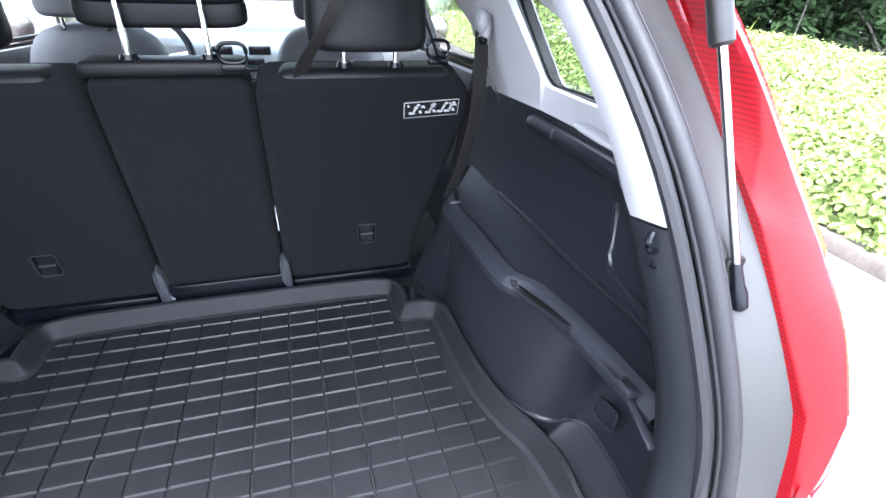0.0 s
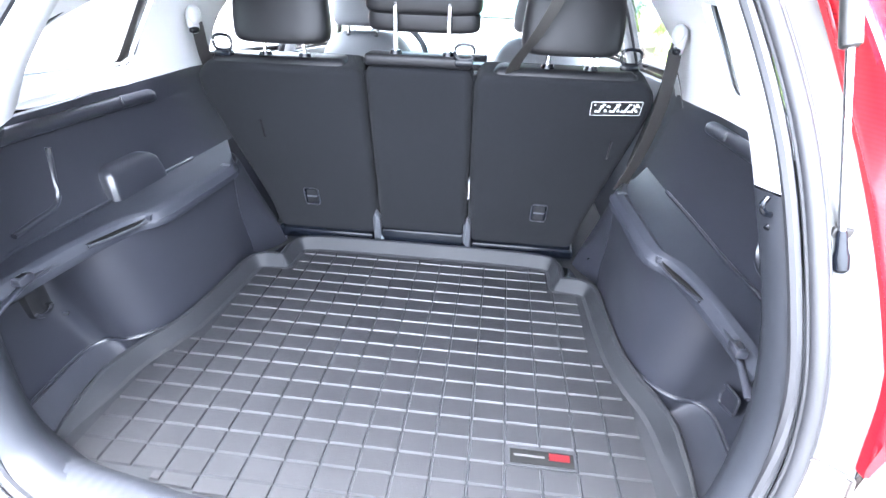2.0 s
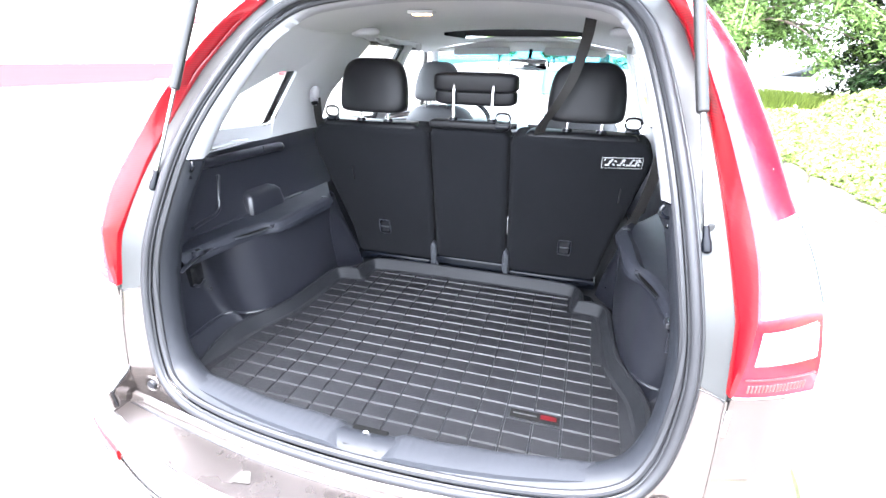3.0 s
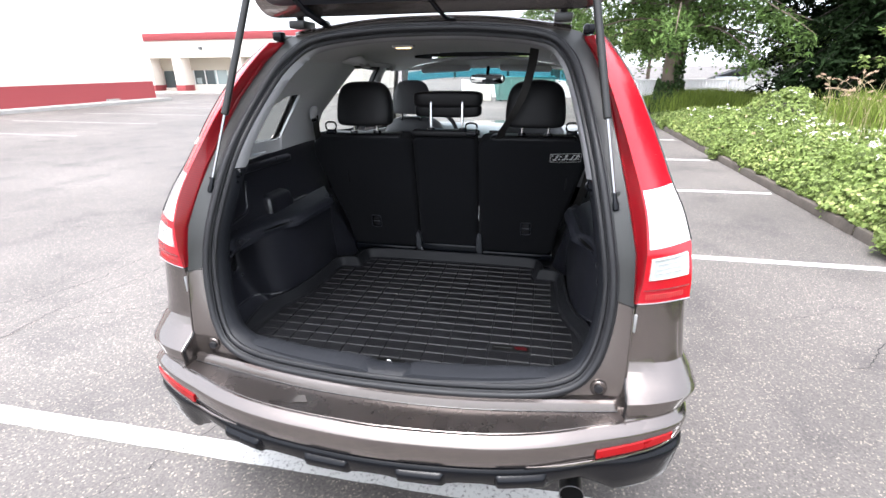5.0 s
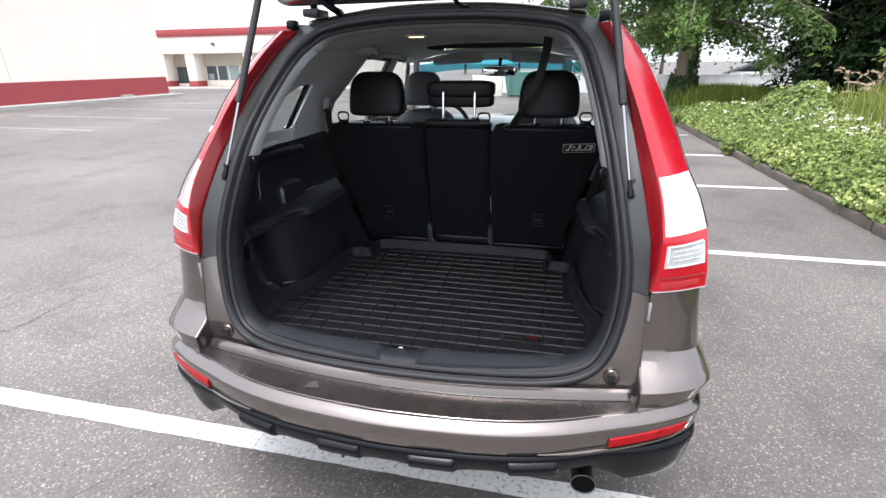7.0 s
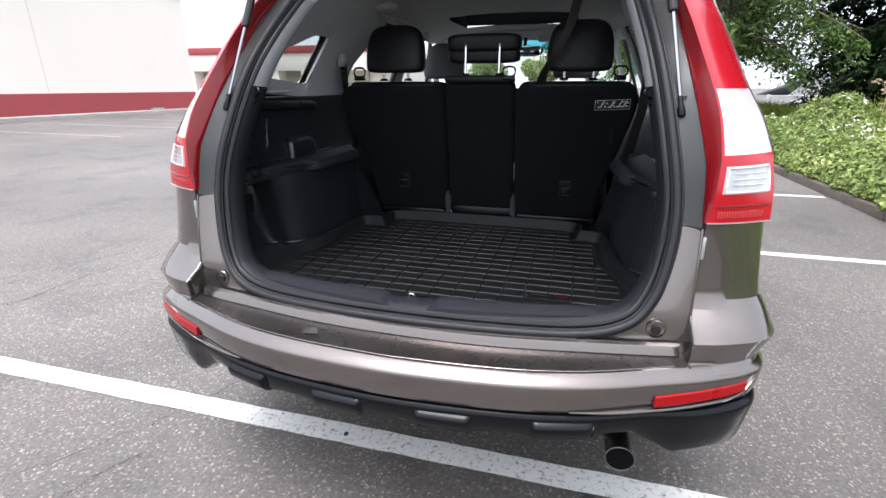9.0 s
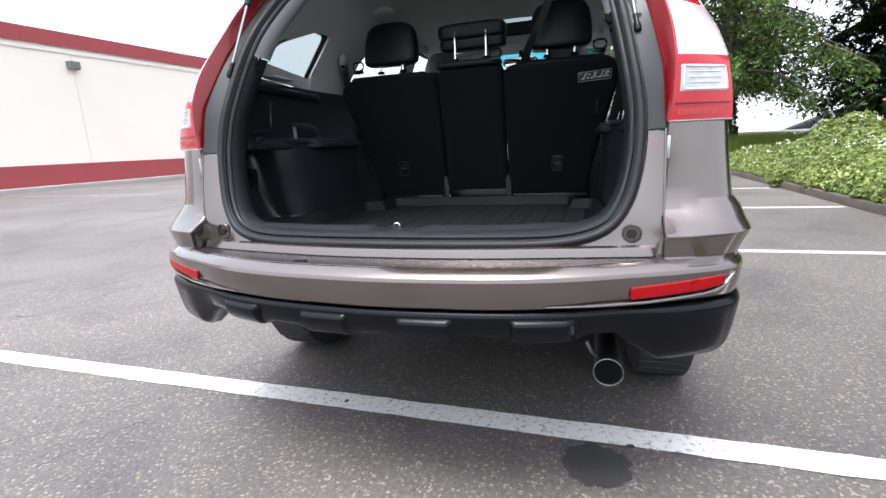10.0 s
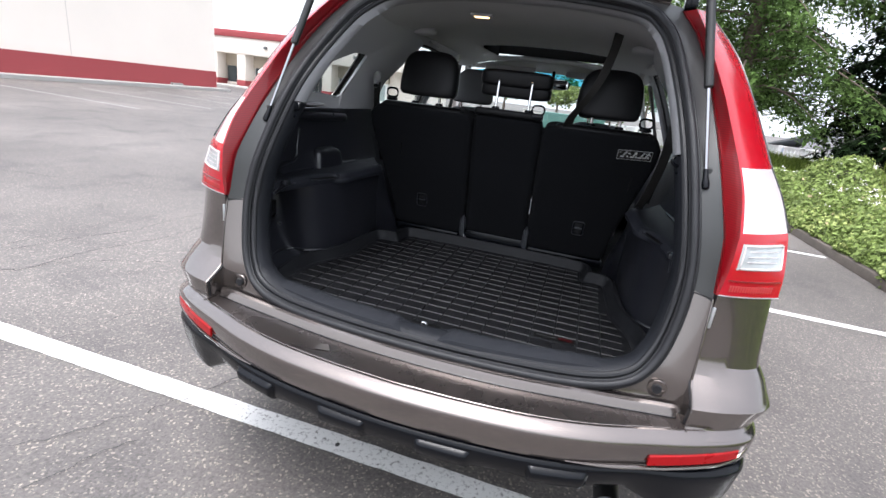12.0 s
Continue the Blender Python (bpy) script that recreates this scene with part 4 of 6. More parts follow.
def clad_z(a, b, wave=0.0):
    """Lower edge of the cladding: scalloped up between the pads, lower at the corners."""
    def at(x):
        z = lerp(abs(x), ((.5, a), (.60, a), (.70, b), (.95, b)))
        near = min(abs(x - p - .0715) for p in PADS) if x > -.6 else 1
        return z + wave * min(max((near - .075) / .03, 0), 1) * (abs(x) < .60)
    return at


def clad_row(inset, z, corner):
    """A level of the cladding, sampled finely enough for its scallops; at the corners it lies further in."""
    rows = []
    for p, q in zip(spline(both(plan_curve(inset, 0)), 241), spline(both(plan_curve(corner, 0)), 241)):
        k = min(max((abs(p.x) - .60) / .16, 0), 1)
        p = p.lerp(q, k * k * (3 - 2 * k))
        rows.append((p.x, p.y, z(p.x) if callable(z) else z))
    return rows


part("bumper_cladding", grid([clad_row(i, z, c) for i, z, c in ((.05, .5655, .04), (.032, .5652, .026), (.022, .5635, .014), (.0145, .5585, .006), (.0108, .551, .001), (.0112, .544, .0), (.015, .525, .003), (.021, clad_z(.505, .48, .002), .010), (.029, clad_z(.491, .44, .006), .019),
                                                         (.038, clad_z(.483, .425, .009), .027), (.050, clad_z(.478, .412, .009), .040), (.075, clad_z(.474, .400, .008), .06), (.11, clad_z(.472, .394, .006), .09))]),
     CLAD, car, "black unpainted lower bumper cladding")
for x0 in PADS:
    rows = []
    for k in range(25):
        u = -1 + k / 12
        x = x0 + .0715 + .0745 * u
        f = min((1 - abs(u)) * .0745 / .013, 1)
        f = f * f * (3 - 2 * f)
        rows.append([(x, plan_at(x) + base * (1 - f) + face * f - .0008, z) for z, base, face in ((.5475, .018, .016), (.5445, .015, .010), (.540, .0155, .003), (.5345, .016, -.0005), (.527, .018, -.0008), (.510, .023, .005), (.495, .030, .016), (.485, .038, .026), (.4785, .048, .035), (.475, .06, .045), (.473, .075, .06))])
    part("bumper_pad", grid(rows), CLAD, bumper, "raised black step pad", 60)

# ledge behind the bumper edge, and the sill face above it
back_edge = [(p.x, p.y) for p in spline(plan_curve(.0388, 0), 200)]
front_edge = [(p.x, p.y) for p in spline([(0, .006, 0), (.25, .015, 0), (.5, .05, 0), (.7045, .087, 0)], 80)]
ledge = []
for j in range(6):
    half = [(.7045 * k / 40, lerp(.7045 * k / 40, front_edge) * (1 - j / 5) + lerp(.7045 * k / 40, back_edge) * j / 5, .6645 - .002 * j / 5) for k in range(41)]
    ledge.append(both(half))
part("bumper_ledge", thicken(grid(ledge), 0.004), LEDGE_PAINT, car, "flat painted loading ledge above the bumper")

part("sill_face", thicken(grid([spline(both([(x, y + d, z) for x, y in ((0, .002), (.25, .012), (.5, .048), (.690, .081))]), 48) for d, z in ((-.021, .6650), (-.0203, .6660), (-.0192, .6685), (-.0160, .6790), (-.0120, .6870), (-.0010, .6910))]), .002), PAINT, car, "painted sill face below the weather seal", 20)
part("sill_joint", sweep(spline(both([(x, y - .0215, .6655) for x, y in ((0, .002), (.25, .012), (.5, .048), (.690, .081))]), 48), .0016, 6), BLACK, car)

part("ledge_seam", sweep(spline(both([(x, y, .6672) for x, y in ((p.x, p.y) for p in spline(plan_curve(.0388, 0), 200)) if x < .704][::6]), 96), .0016, 6), PAINT, car, "rolled edge where the ledge meets the bumper")

# a small pale patch on the ledge
part("paint_scuff", slab(rounded([(-.262, -.078), (-.215, -.070), (-.236, -.040), (-.258, -.048)], .006), Matrix.Translation((0, 0, .6663)), .0006), PALE_PATCH, car, "small pale patch on the ledge paint")

# corner pieces under the lamps: level curves from the inner joint round to the side
CORNER = [
    (.985, ((.716, .122), (.78, .141), (.83, .172), (.858, .21), (.868, .3), (.872, .52))),
    (.90, ((.714, .121), (.78, .134), (.835, .164), (.866, .205), (.876, .3), (.882, .52))),
    (.83, ((.712, .120), (.78, .130), (.84, .157), (.874, .2), (.886, .3), (.892, .52))),
    (.800, ((.711, .117), (.78, .126), (.843, .151), (.879, .198), (.891, .3), (.897, .52))),
    (.775, ((.709, .104), (.78, .112), (.853, .132), (.896, .186), (.906, .3), (.908, .52))),
    (.748, ((.7075, .072), (.78, .080), (.861, .107), (.906, .176), (.914, .3), (.914, .52))),
    (.731, ((.707, .036), (.78, .051), (.867, .092), (.915, .168), (.919, .3), (.918, .52))),
    (.7225, ((.7065, .021), (.78, .041), (.869, .087), (.918, .165), (.921, .3), (.920, .52))),
    (.715, ((.7065, .020), (.78, .040), (.868, .087), (.917, .165), (.920, .3), (.919, .52))),
    (.672, ((.706, .024), (.78, .047), (.856, .096), (.898, .172), (.906, .3), (.91, .52))),
    (.668, ((.706, .022), (.78, .046), (.855, .095), (.897, .171), (.905, .3), (.91, .52))),
    (.655, ((.706, -.004), (.78, .020), (.850, .070), (.888, .16), (.900, .3), (.905, .52))),
]
for s in (1, -1):
    curves = [[(s * x, y, z) for x, y in pts] for z, pts in CORNER]
    bm = grid([spline(c, 22) for c in curves])
    part("bumper_corner", thicken(bm, 0.003), PAINT, car, "painted bumper corner under the tail lamp", 22)
    inner = [[(s * pts[0][0], pts[0][1], z) for z, pts in CORNER], [(s * (.7025 if z < 1 else .7), max(pts[0][1] + .03, lerp(z, GUT) - .004), z) for z, pts in CORNER]]
    part("corner_side", thicken(grid(inner), 0.003), PAINT, bumper)
    part("panel_joint", sweep([(s * (pts[0][0] - .0035), pts[0][1] + .0075, z) for z, pts in CORNER if z > .67], .0036, 6), BLACK, bumper)
    part("flange_edge", sweep([(s * (pts[0][0] - .0045), pts[0][1] + .0145, z) for z, pts in CORNER if z > .67], .0024, 8), PAINT, bumper)
    # rubber stop and its cup
    st = part("tailgate_stop", sweep([(s * .635, .097, .7165), (s * .635, .089, .7165)], .019, 18), PAINT, car, "round rubber stop in a painted cup")
    part("stop_pad", sweep([(s * .635, .09, .7165), (s * .635, .082, .7165)], [.0135, .011], 14), SEAL, st)
    part("stop_rim", sweep([(s * .635 + .022 * math.cos(a), .0895, .7165 + .022 * math.sin(a)) for a in (2 * math.pi * k / 20 for k in range(20))], .003, 6, True), PAINT, st)
    # reflector set into the bumper
    rows = []
    for dz, d in ((.0165, .003), (.014, -.001), (-.011, -.001), (-.0135, .003)):
        rows.append([(s * x, plan_at(x) + d - .0022, .600 + (x - .63) * .065 + dz * (1 - .4 * max((x - .79) / .05, 0) * (dz < 0))) for x in (.628 + .213 * j / 12 for j in range(13))])
    part("reflector", thicken(grid(rows), .006), REFLECTOR, bumper, "red reflector strip")
    crease = [(s * x, plan_at(x) + lerp(x, ((.44, .008), (.56, .003), (.85, .002), (.87, .006))), lerp(x, ((.44, .578), (.66, .578), (.80, .588), (.84, .600), (.862, .628)))) for x in (.44 + .422 * j / 24 for j in range(25))]
    part("reflector_recess", sweep(crease, [.002 + .003 * min(j / 8, 1) for j in range(25)], 8), PAINT, bumper, "pressed crease under the reflector")
    # bright rolled edges of the corner panel and the ledge
    part("corner_edge", sweep([(s * (pts[0][0] - .001), pts[0][1] + .0005, z) for z, pts in CORNER if z > .67], .0030, 8), PAINT, bumper)
    part("frame_edge", sweep([(s * .7065, lerp(z, [(p[2], p[1]) for p in OUTER[3:8]]) - .001, z) for z in (.668, .70, .75, .81, .87, .92, .972)], .0030, 8), PAINT, bumper)
    part("ledge_end", sweep([(s * .7045, y, .6672) for y in (.008, .03, .05, .07, .09, .102)], .0026, 8), PAINT, bumper)

# tail lamps up the rear pillars: height, inner x, front y, outer x, outer y
LAMP = [(.987, .711, .116, .862, .187), (1.05, .718, .117, .861, .197), (1.12, .720, .125, .856, .225), (1.145, .719, .131, .853, .240), (1.22, .711, .165, .832, .284),
        (1.285, .697, .207, .802, .324), (1.36, .674, .258, .775, .372), (1.45, .645, .32, .738, .42), (1.55, .611, .41, .694, .49), (1.63, .587, .505, .648, .57), (1.69, .570, .598, .605, .635)]


LAMP_FINE = [tuple(p) for p in zip(*[[v[0] for v in spline([(r[k], 0, 0) for r in LAMP], 81)] for k in range(5)])]


def lamp_row(z, s, sub=21):
    xi, yi, xo, yo = (lerp(z, [(r[0], r[k]) for r in LAMP_FINE]) for k in (1, 2, 3, 4))
    out = []
    for j in range(sub):
        t = j / (sub - 1)
        bulge = 0.008 * math.sin(math.pi * t)
        out.append((s * (xi + (xo - xi) * t), yi + (yo - yi) * t ** 1.25 - bulge * 0.4, z))
    return out


def lamp_piece(s, z0, z1, k, material, name, parent, label="", t0=0, t1=21, proud=0.0):
    rows = [[(x, y - proud, z) for x, y, z in lamp_row(z0 + (z1 - z0) * i / k, s)[t0:t1]] for i in range(k + 1)]
    return part(name, thicken(grid(rows), 0.006), material, parent, label)


for s in (1, -1):
    lamp = part("tail_lamp", grid([[(s * xi, yi, z), (s * (xi - (xi - gx) * .25 - .004), yi + (gy - yi) * .3, z), (s * (gx + .006), gy - .012, z), (s * (gx + .003), gy - .007, z), (s * gx, gy - .012, z), (s * (gx - .002), gy + .004, z)]
                                     for z, xi, yi, gx, gy in ((r[0], r[1], r[2], lerp(r[0], [(p[2], p[0]) for p in OUTER[5:12]]), lerp(r[0], [(p[2], p[1]) for p in OUTER[5:12]])) for r in LAMP_FINE)]), DARK_RED, car,
                "tall tail lamp with red and clear lenses")
    lamp_piece(s, .987, 1.056, 4, RED_LENS, "brake_lens", lamp, "red lens with small lamp cells")
    rv = lamp_piece(s, 1.056, 1.118, 3, CLEAR_LENS, "reverse_lens", lamp, "clear reversing lens", 2, 19)
    edge_loop = [lamp_row(1.060, s)[j] for j in range(3, 19)] + [lamp_row(1.060 + .054 * k / 4, s)[18] for k in range(1, 4)] + [lamp_row(1.114, s)[j] for j in range(18, 2, -1)] + [lamp_row(1.114 - .054 * k / 4, s)[3] for k in range(1, 4)]
    part("lens_rim", sweep([(x, y - .0015, z) for x, y, z in edge_loop], .0024, 6, True), PINK_LENS, rv, "pale frosted rim")
    for zz in (1.076, 1.088, 1.101):
        part("reflector_step", sweep([(x, y - .0012, zz) for x, y, _ in lamp_row(zz, s)[5:17]], .0010, 6), PINK_LENS, rv)
    lamp_piece(s, 1.056, 1.118, 3, RED_LENS, "lens_edge", lamp, "", 0, 3)
    lamp_piece(s, 1.056, 1.118, 3, RED_LENS, "lens_edge", lamp, "", 18, 21)
    lamp_piece(s, 1.118, 1.142, 2, RED_LENS, "lens_bar", lamp)
    lamp_piece(s, 1.142, 1.283, 6, PINK_LENS, "turn_signal_lens", lamp, "clear turn signal lens", 1, 21)
    lamp_piece(s, 1.142, 1.283, 6, RED_LENS, "lens_edge", lamp, "", 0, 2)
    lamp_piece(s, 1.283, 1.69, 12, RED_LENS, "upper_lens", lamp, "long red upper lens")
    for j in range(17):
        x, y, z = lamp_row(1.008, s, 24)[j + 3]
        part("lamp_cell", rbox((x - .0018, y - .0016, z - .008), (x + .0018, y + .002, z + .008), 0.0006, 1), PINK_CELL, lamp)
    part("lens_step", sweep([(x, y - .001, 1.028) for x, y, _ in lamp_row(1.028, s)[1:20]], .0018, 6), DARK_RED, lamp)
    part("lamp_lip", sweep([(x, y - .001, .988) for x, y, _ in lamp_row(.988, s)], .0016, 6), SILVER, lamp, "thin bright lip under the lamp")
    part("lamp_outer_edge", sweep([lamp_row(1.142 + .548 * k / 20, s)[20] for k in range(21)], .003, 6), BLACK, lamp)
    part("frame_seam", sweep([(s * .660, lerp(.972, GUT) - .002, .972), (s * .684, .138, .972), (s * .705, .123, .972)], .0016, 6), BLACK, car)
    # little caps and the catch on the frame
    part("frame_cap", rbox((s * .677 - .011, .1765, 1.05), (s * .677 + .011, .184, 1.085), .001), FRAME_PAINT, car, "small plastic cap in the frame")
    part("frame_cap", rbox((s * .683 - .009, .1475, .945), (s * .683 + .009, .154, .968), .001), PAINT, car, "small plastic cap in the frame")
    part("side_marker", rbox((s * .713 - .004, .1125, .90), (s * .713 + .004, .12, .955), .002), SILVER, bumper, "small pale clip in the joint")

    # gas strut
    top = Vector((s * .535, .475, 1.885))
    low = Vector((s * .640, .232, 1.238))
    d = (top - low).normalized()
    joint = low + d * .245
    strut = part("gas_strut", sweep([joint, joint + d * .01, top], [.0115, .0115, .0115], 12), DARKSTEEL, car, "black gas strut holding the tailgate up")
    part("rod", sweep([low, joint], .0046, 12), ROD, strut, "polished steel rod")
    part("collar", sweep([joint - d * .006, joint - d * .003, joint + d * .008], [.008, .0112, .0118], 12), DARKSTEEL, strut)
    part("end_socket", sweep([low - d * .022, low - d * .018, low - d * .002, low + d * .006, low + d * .026, low + d * .030], [.0045, .0088, .0092, .0070, .0056, .0046], 12), CLAD, strut, "black ball socket")
    pocket = [low + Vector((s * .004, .018, -.012)) + Vector((u * .019 - s * v * .012, v * .016, v * .046)) for u, v in rounded([(-1, -1), (1, -1), (1, 1), (-1, 1)], .35, 4)]
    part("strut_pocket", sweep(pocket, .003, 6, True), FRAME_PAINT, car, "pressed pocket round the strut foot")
    part("bracket", rbox(low + Vector((-.012, .012, -.03)), low + Vector((.012, .02, .03)), .003), DARKSTEEL, strut)

# exhaust tip
ex = part("exhaust_pipe", sweep([(.585, .02, .366), (.585, .1, .366), (.58, .35, .37), (.5, .6, .36)], [.036, .035, .028, .028], 20), DARKSTEEL, car, "round exhaust tailpipe")
part("exhaust_rim", sweep([(.585 + .037 * math.cos(a), .018, .366 + .037 * math.sin(a)) for a in (2 * math.pi * k / 28 for k in range(28))], .0016, 8, True), STEEL, ex, "dull steel rim")
# a black disc closes the pipe, for soot and shade inside
part("exhaust_bore", sweep([(.585, .0185, .366), (.585, .03, .366)], .0335, 20), MATT_BLACK, ex, "black disc for the sooty, shaded bore")
part("exhaust_hanger", sweep([(.53, .06, .43), (.545, .06, .40), (.56, .07, .385)], .006, 6), STEEL, ex)

# side skins with wheel arches
AX_R, AX_F, TYRE_R = 0.88, 3.62, .345


def side_x(y, z):
    x = lerp(z, ((.25, .86), (.4, .905), (.7, .914), (.85, .9), (1.0, .878), (1.15, .862), (1.3, .80), (1.5, .715), (1.62, .64), (1.72, .56)))
    return x - (0.10 * max((y - 3.5) / 0.9, 0) ** 2) - 0.012 * max((0.9 - y) / 0.4, 0) ** 2


def arch(cy, r, a0, a1, n=18):
    return [(cy + r * math.cos(radians(a0 + (a1 - a0) * k / n)), TYRE_R + r * math.sin(radians(a0 + (a1 - a0) * k / n))) for k in range(n + 1)]


low_side = [(.47, .40)] + arch(AX_R, .395, 172, 8) + [(1.5, .27), (3.1, .27)] + arch(AX_F, .395, 172, 8) + [(4.2, .30), (4.35, .55), (4.33, .8), (4.1, .98), (3.3, 1.12), (2.0, 1.19), (1.2, 1.235), (.7, 1.27), (.36, 1.28), (.27, 1.2), (.24, 1.05), (.25, .99), (.5, .985)]
# upper side: outline and three window openings
Q_WIN = rounded([(.47, 1.325), (.91, 1.293), (.995, 1.50), (.86, 1.50), (.66, 1.425)], .03)
R_WIN = rounded([(1.30, 1.27), (2.0, 1.215), (2.0, 1.60), (1.62, 1.615), (1.42, 1.58)], .04)
F_WIN = rounded([(2.08, 1.21), (2.93, 1.16), (2.45, 1.59), (2.08, 1.605)], .03)
up_side = [(.36, 1.282), (.7, 1.272), (1.2, 1.237), (2.0, 1.192), (3.3, 1.122), (2.95, 1.32), (2.55, 1.56), (2.40, 1.645), (1.9, 1.68), (1.2, 1.70), (.80, 1.72), (.69, 1.715), (.60, 1.62), (.46, 1.48), (.335, 1.36)]
for s in (1, -1):
    part("side_panel", filled([low_side], lambda y, z: (s * side_x(y, z), y, z), .004), PAINT, car, "painted side panel with wheel arches")
    part("upper_side", filled([up_side, Q_WIN, R_WIN, F_WIN], lambda y, z: (s * side_x(y, z), y, z), .004), PAINT, car, "painted pillars round the side windows")
    for w, nm in ((Q_WIN, "quarter_window"), (R_WIN, "rear_door_window"), (F_WIN, "front_door_window")):
        g = part(nm, filled([w], lambda y, z: (s * (side_x(y, z) - (.034 if w is Q_WIN else .012)), y, z)), PRIVACY if w is Q_WIN else GLASS, car, "tinted privacy glass" if w is Q_WIN else "clear side window glass")
        g.visible_shadow = False
        pts = [(s * (side_x(y, z) - (.038 if w is Q_WIN else .016)), y, z) for y, z in w]
        part("window_seal", sweep(pts, .0045, 6, True), SEAL, g)
    wl_ = []
    for cy in (AX_R, AX_F):
        wheel = part("wheel", sweep([(s * .69, cy, TYRE_R), (s * .71, cy, TYRE_R), (s * .89, cy, TYRE_R), (s * .905, cy, TYRE_R)], [.30, .345, .345, .31], 40), TYRE, car, "black tyre on an alloy rim")
        part("rim", sweep([(s * .895, cy, TYRE_R), (s * .907, cy, TYRE_R)], [.225, .215], 30), ALLOY, wheel, "alloy rim")
        for k in range(36):
            a = 2 * math.pi * k / 36
            part("tread_block", rbox((-.085, -.022, -.004), (.085, .022, .006), .003, 1), TYRE, wheel).matrix_local = Matrix.Translation((s * .80, cy, TYRE_R)) @ Matrix.Rotation(a, 4, "X") @ Matrix.Translation((0, 0, .345))
        for k in range(5):
            part("spoke", rbox((-.006, -.025, .03), (.012, .025, .22), .005, 1), ALLOY, wheel).matrix_local = Matrix.Translation((s * .906, cy, TYRE_R)) @ Matrix.Rotation(2 * math.pi * k / 5, 4, "X")
    part("mirror_housing", blob((s * 1.0, 2.78, 1.2), (.1, .06, .075)), PAINT, car, "painted door mirror")

# roof, bonnet, nose and windscreen
SUN_X, SUN_Y0, SUN_Y1 = .35, 1.88, 2.26


def roof_z(x, y):
    return lerp(y, ((.69, 1.757), (1.0, 1.768), (1.8, 1.765), (2.42, 1.71))) - 0.075 * (abs(x) / .56) ** 2.6


def skin(xs, ys, z, hole=None):
    bm = grid([[(x, y, z(x, y)) for x in xs] for y in ys])
    if hole:
        gone = [f for f in bm.faces if abs(f.calc_center_median().x) < hole[0] and hole[1] < f.calc_center_median().y < hole[2]]
        bmesh.ops.delete(bm, geom=gone, context="FACES")
    return bm


rx = [-.57, -.52, -.44, -.35, -.25, -.12, 0, .12, .25, .35, .44, .52, .57]
ry = [.695, .75, .85, 1.0, 1.3, 1.6, 1.88, 2.07, 2.26, 2.35, 2.42]
part("roof", thicken(skin(rx, ry, roof_z, (SUN_X, SUN_Y0, SUN_Y1)), 0.004), PAINT, car, "painted roof with a sunroof")
part("sunroof_glass", skin(rx[3:10], ry[6:9], lambda x, y: roof_z(x, y) - .006), SUNGLASS, car, "dark tinted sunroof glass, closed").visible_shadow = False
part("bonnet", loft([[(-.80, 3.12, 1.10), (-.4, 3.02, 1.14), (0, 2.98, 1.15), (.4, 3.02, 1.14), (.80, 3.12, 1.10)], [(-.86, 3.6, 1.04), (-.4, 3.6, 1.1), (0, 3.6, 1.11), (.4, 3.6, 1.1), (.86, 3.6, 1.04)],
                     [(-.78, 4.15, .93), (-.4, 4.25, .97), (0, 4.3, .98), (.4, 4.25, .97), (.78, 4.15, .93)]], 24), PAINT, car, "painted bonnet")
part("front_bumper", loft([[(-.83, 4.1, .95), (-.5, 4.3, .95), (0, 4.36, .96), (.5, 4.3, .95), (.83, 4.1, .95)], [(-.86, 4.2, .6), (-.5, 4.4, .6), (0, 4.46, .6), (.5, 4.4, .6), (.86, 4.2, .6)],
                           [(-.84, 4.18, .28), (-.5, 4.36, .27), (0, 4.42, .26), (.5, 4.36, .27), (.84, 4.18, .28)]], 24), PAINT, car, "painted front bumper")
WS = [[(-.56, 2.44, 1.665), (-.3, 2.42, 1.70), (0, 2.41, 1.71), (.3, 2.42, 1.70), (.56, 2.44, 1.665)], [(-.80, 3.1, 1.13), (-.4, 3.0, 1.155), (0, 2.96, 1.16), (.4, 3.0, 1.155), (.80, 3.1, 1.13)]]
ws = part("windscreen", loft(WS, 20, across=6), GLASS, car, "curved windscreen glass")
ws.visible_shadow = False
band = [[Vector(a).lerp(Vector(b), t) + Vector((0, -.006, -.004)) for a, b in zip(*WS)] for t in (.19, .325)]
b_ = part("sun_band", loft(band, 20), glass_mat("teal_band_glass", (.10, .44, .56)), ws, "teal shade band")
b_.visible_shadow = False
part("underbody", rbox((-.72, .3, .40), (.72, 4.2, .47), .02), CLAD, car, "black underbody")
part("spare_well", rbox((-.42, .12, .39), (.42, .6, .47), .03), CLAD, car, "black floor pan")

# the open tailgate above
gate = part("tailgate", slab(rounded([(-.60, 0), (.60, 0), (.68, .55), (.66, 1.0), (.5, 1.1), (-.5, 1.1), (-.66, 1.0), (-.68, .55)], .06), Matrix(), .07, .02), PAINT, car, "open tailgate raised above the opening")
gate.matrix_local = Matrix.Translation((0, .685, 1.80)) @ Matrix(((1, 0, 0, 0), (0, -.53, .848, 0), (0, .848, .53, 0), (0, 0, 0, 1)))
part("inner_trim", slab(rounded([(-.55, .06), (.55, .06), (.62, .55), (.6, .98), (.46, 1.06), (-.46, 1.06), (-.6, .98), (-.62, .55)], .05), Matrix.Translation((0, 0, -.072)), .02, .006), PLASTIC, gate, "dark inner trim of the tailgate")
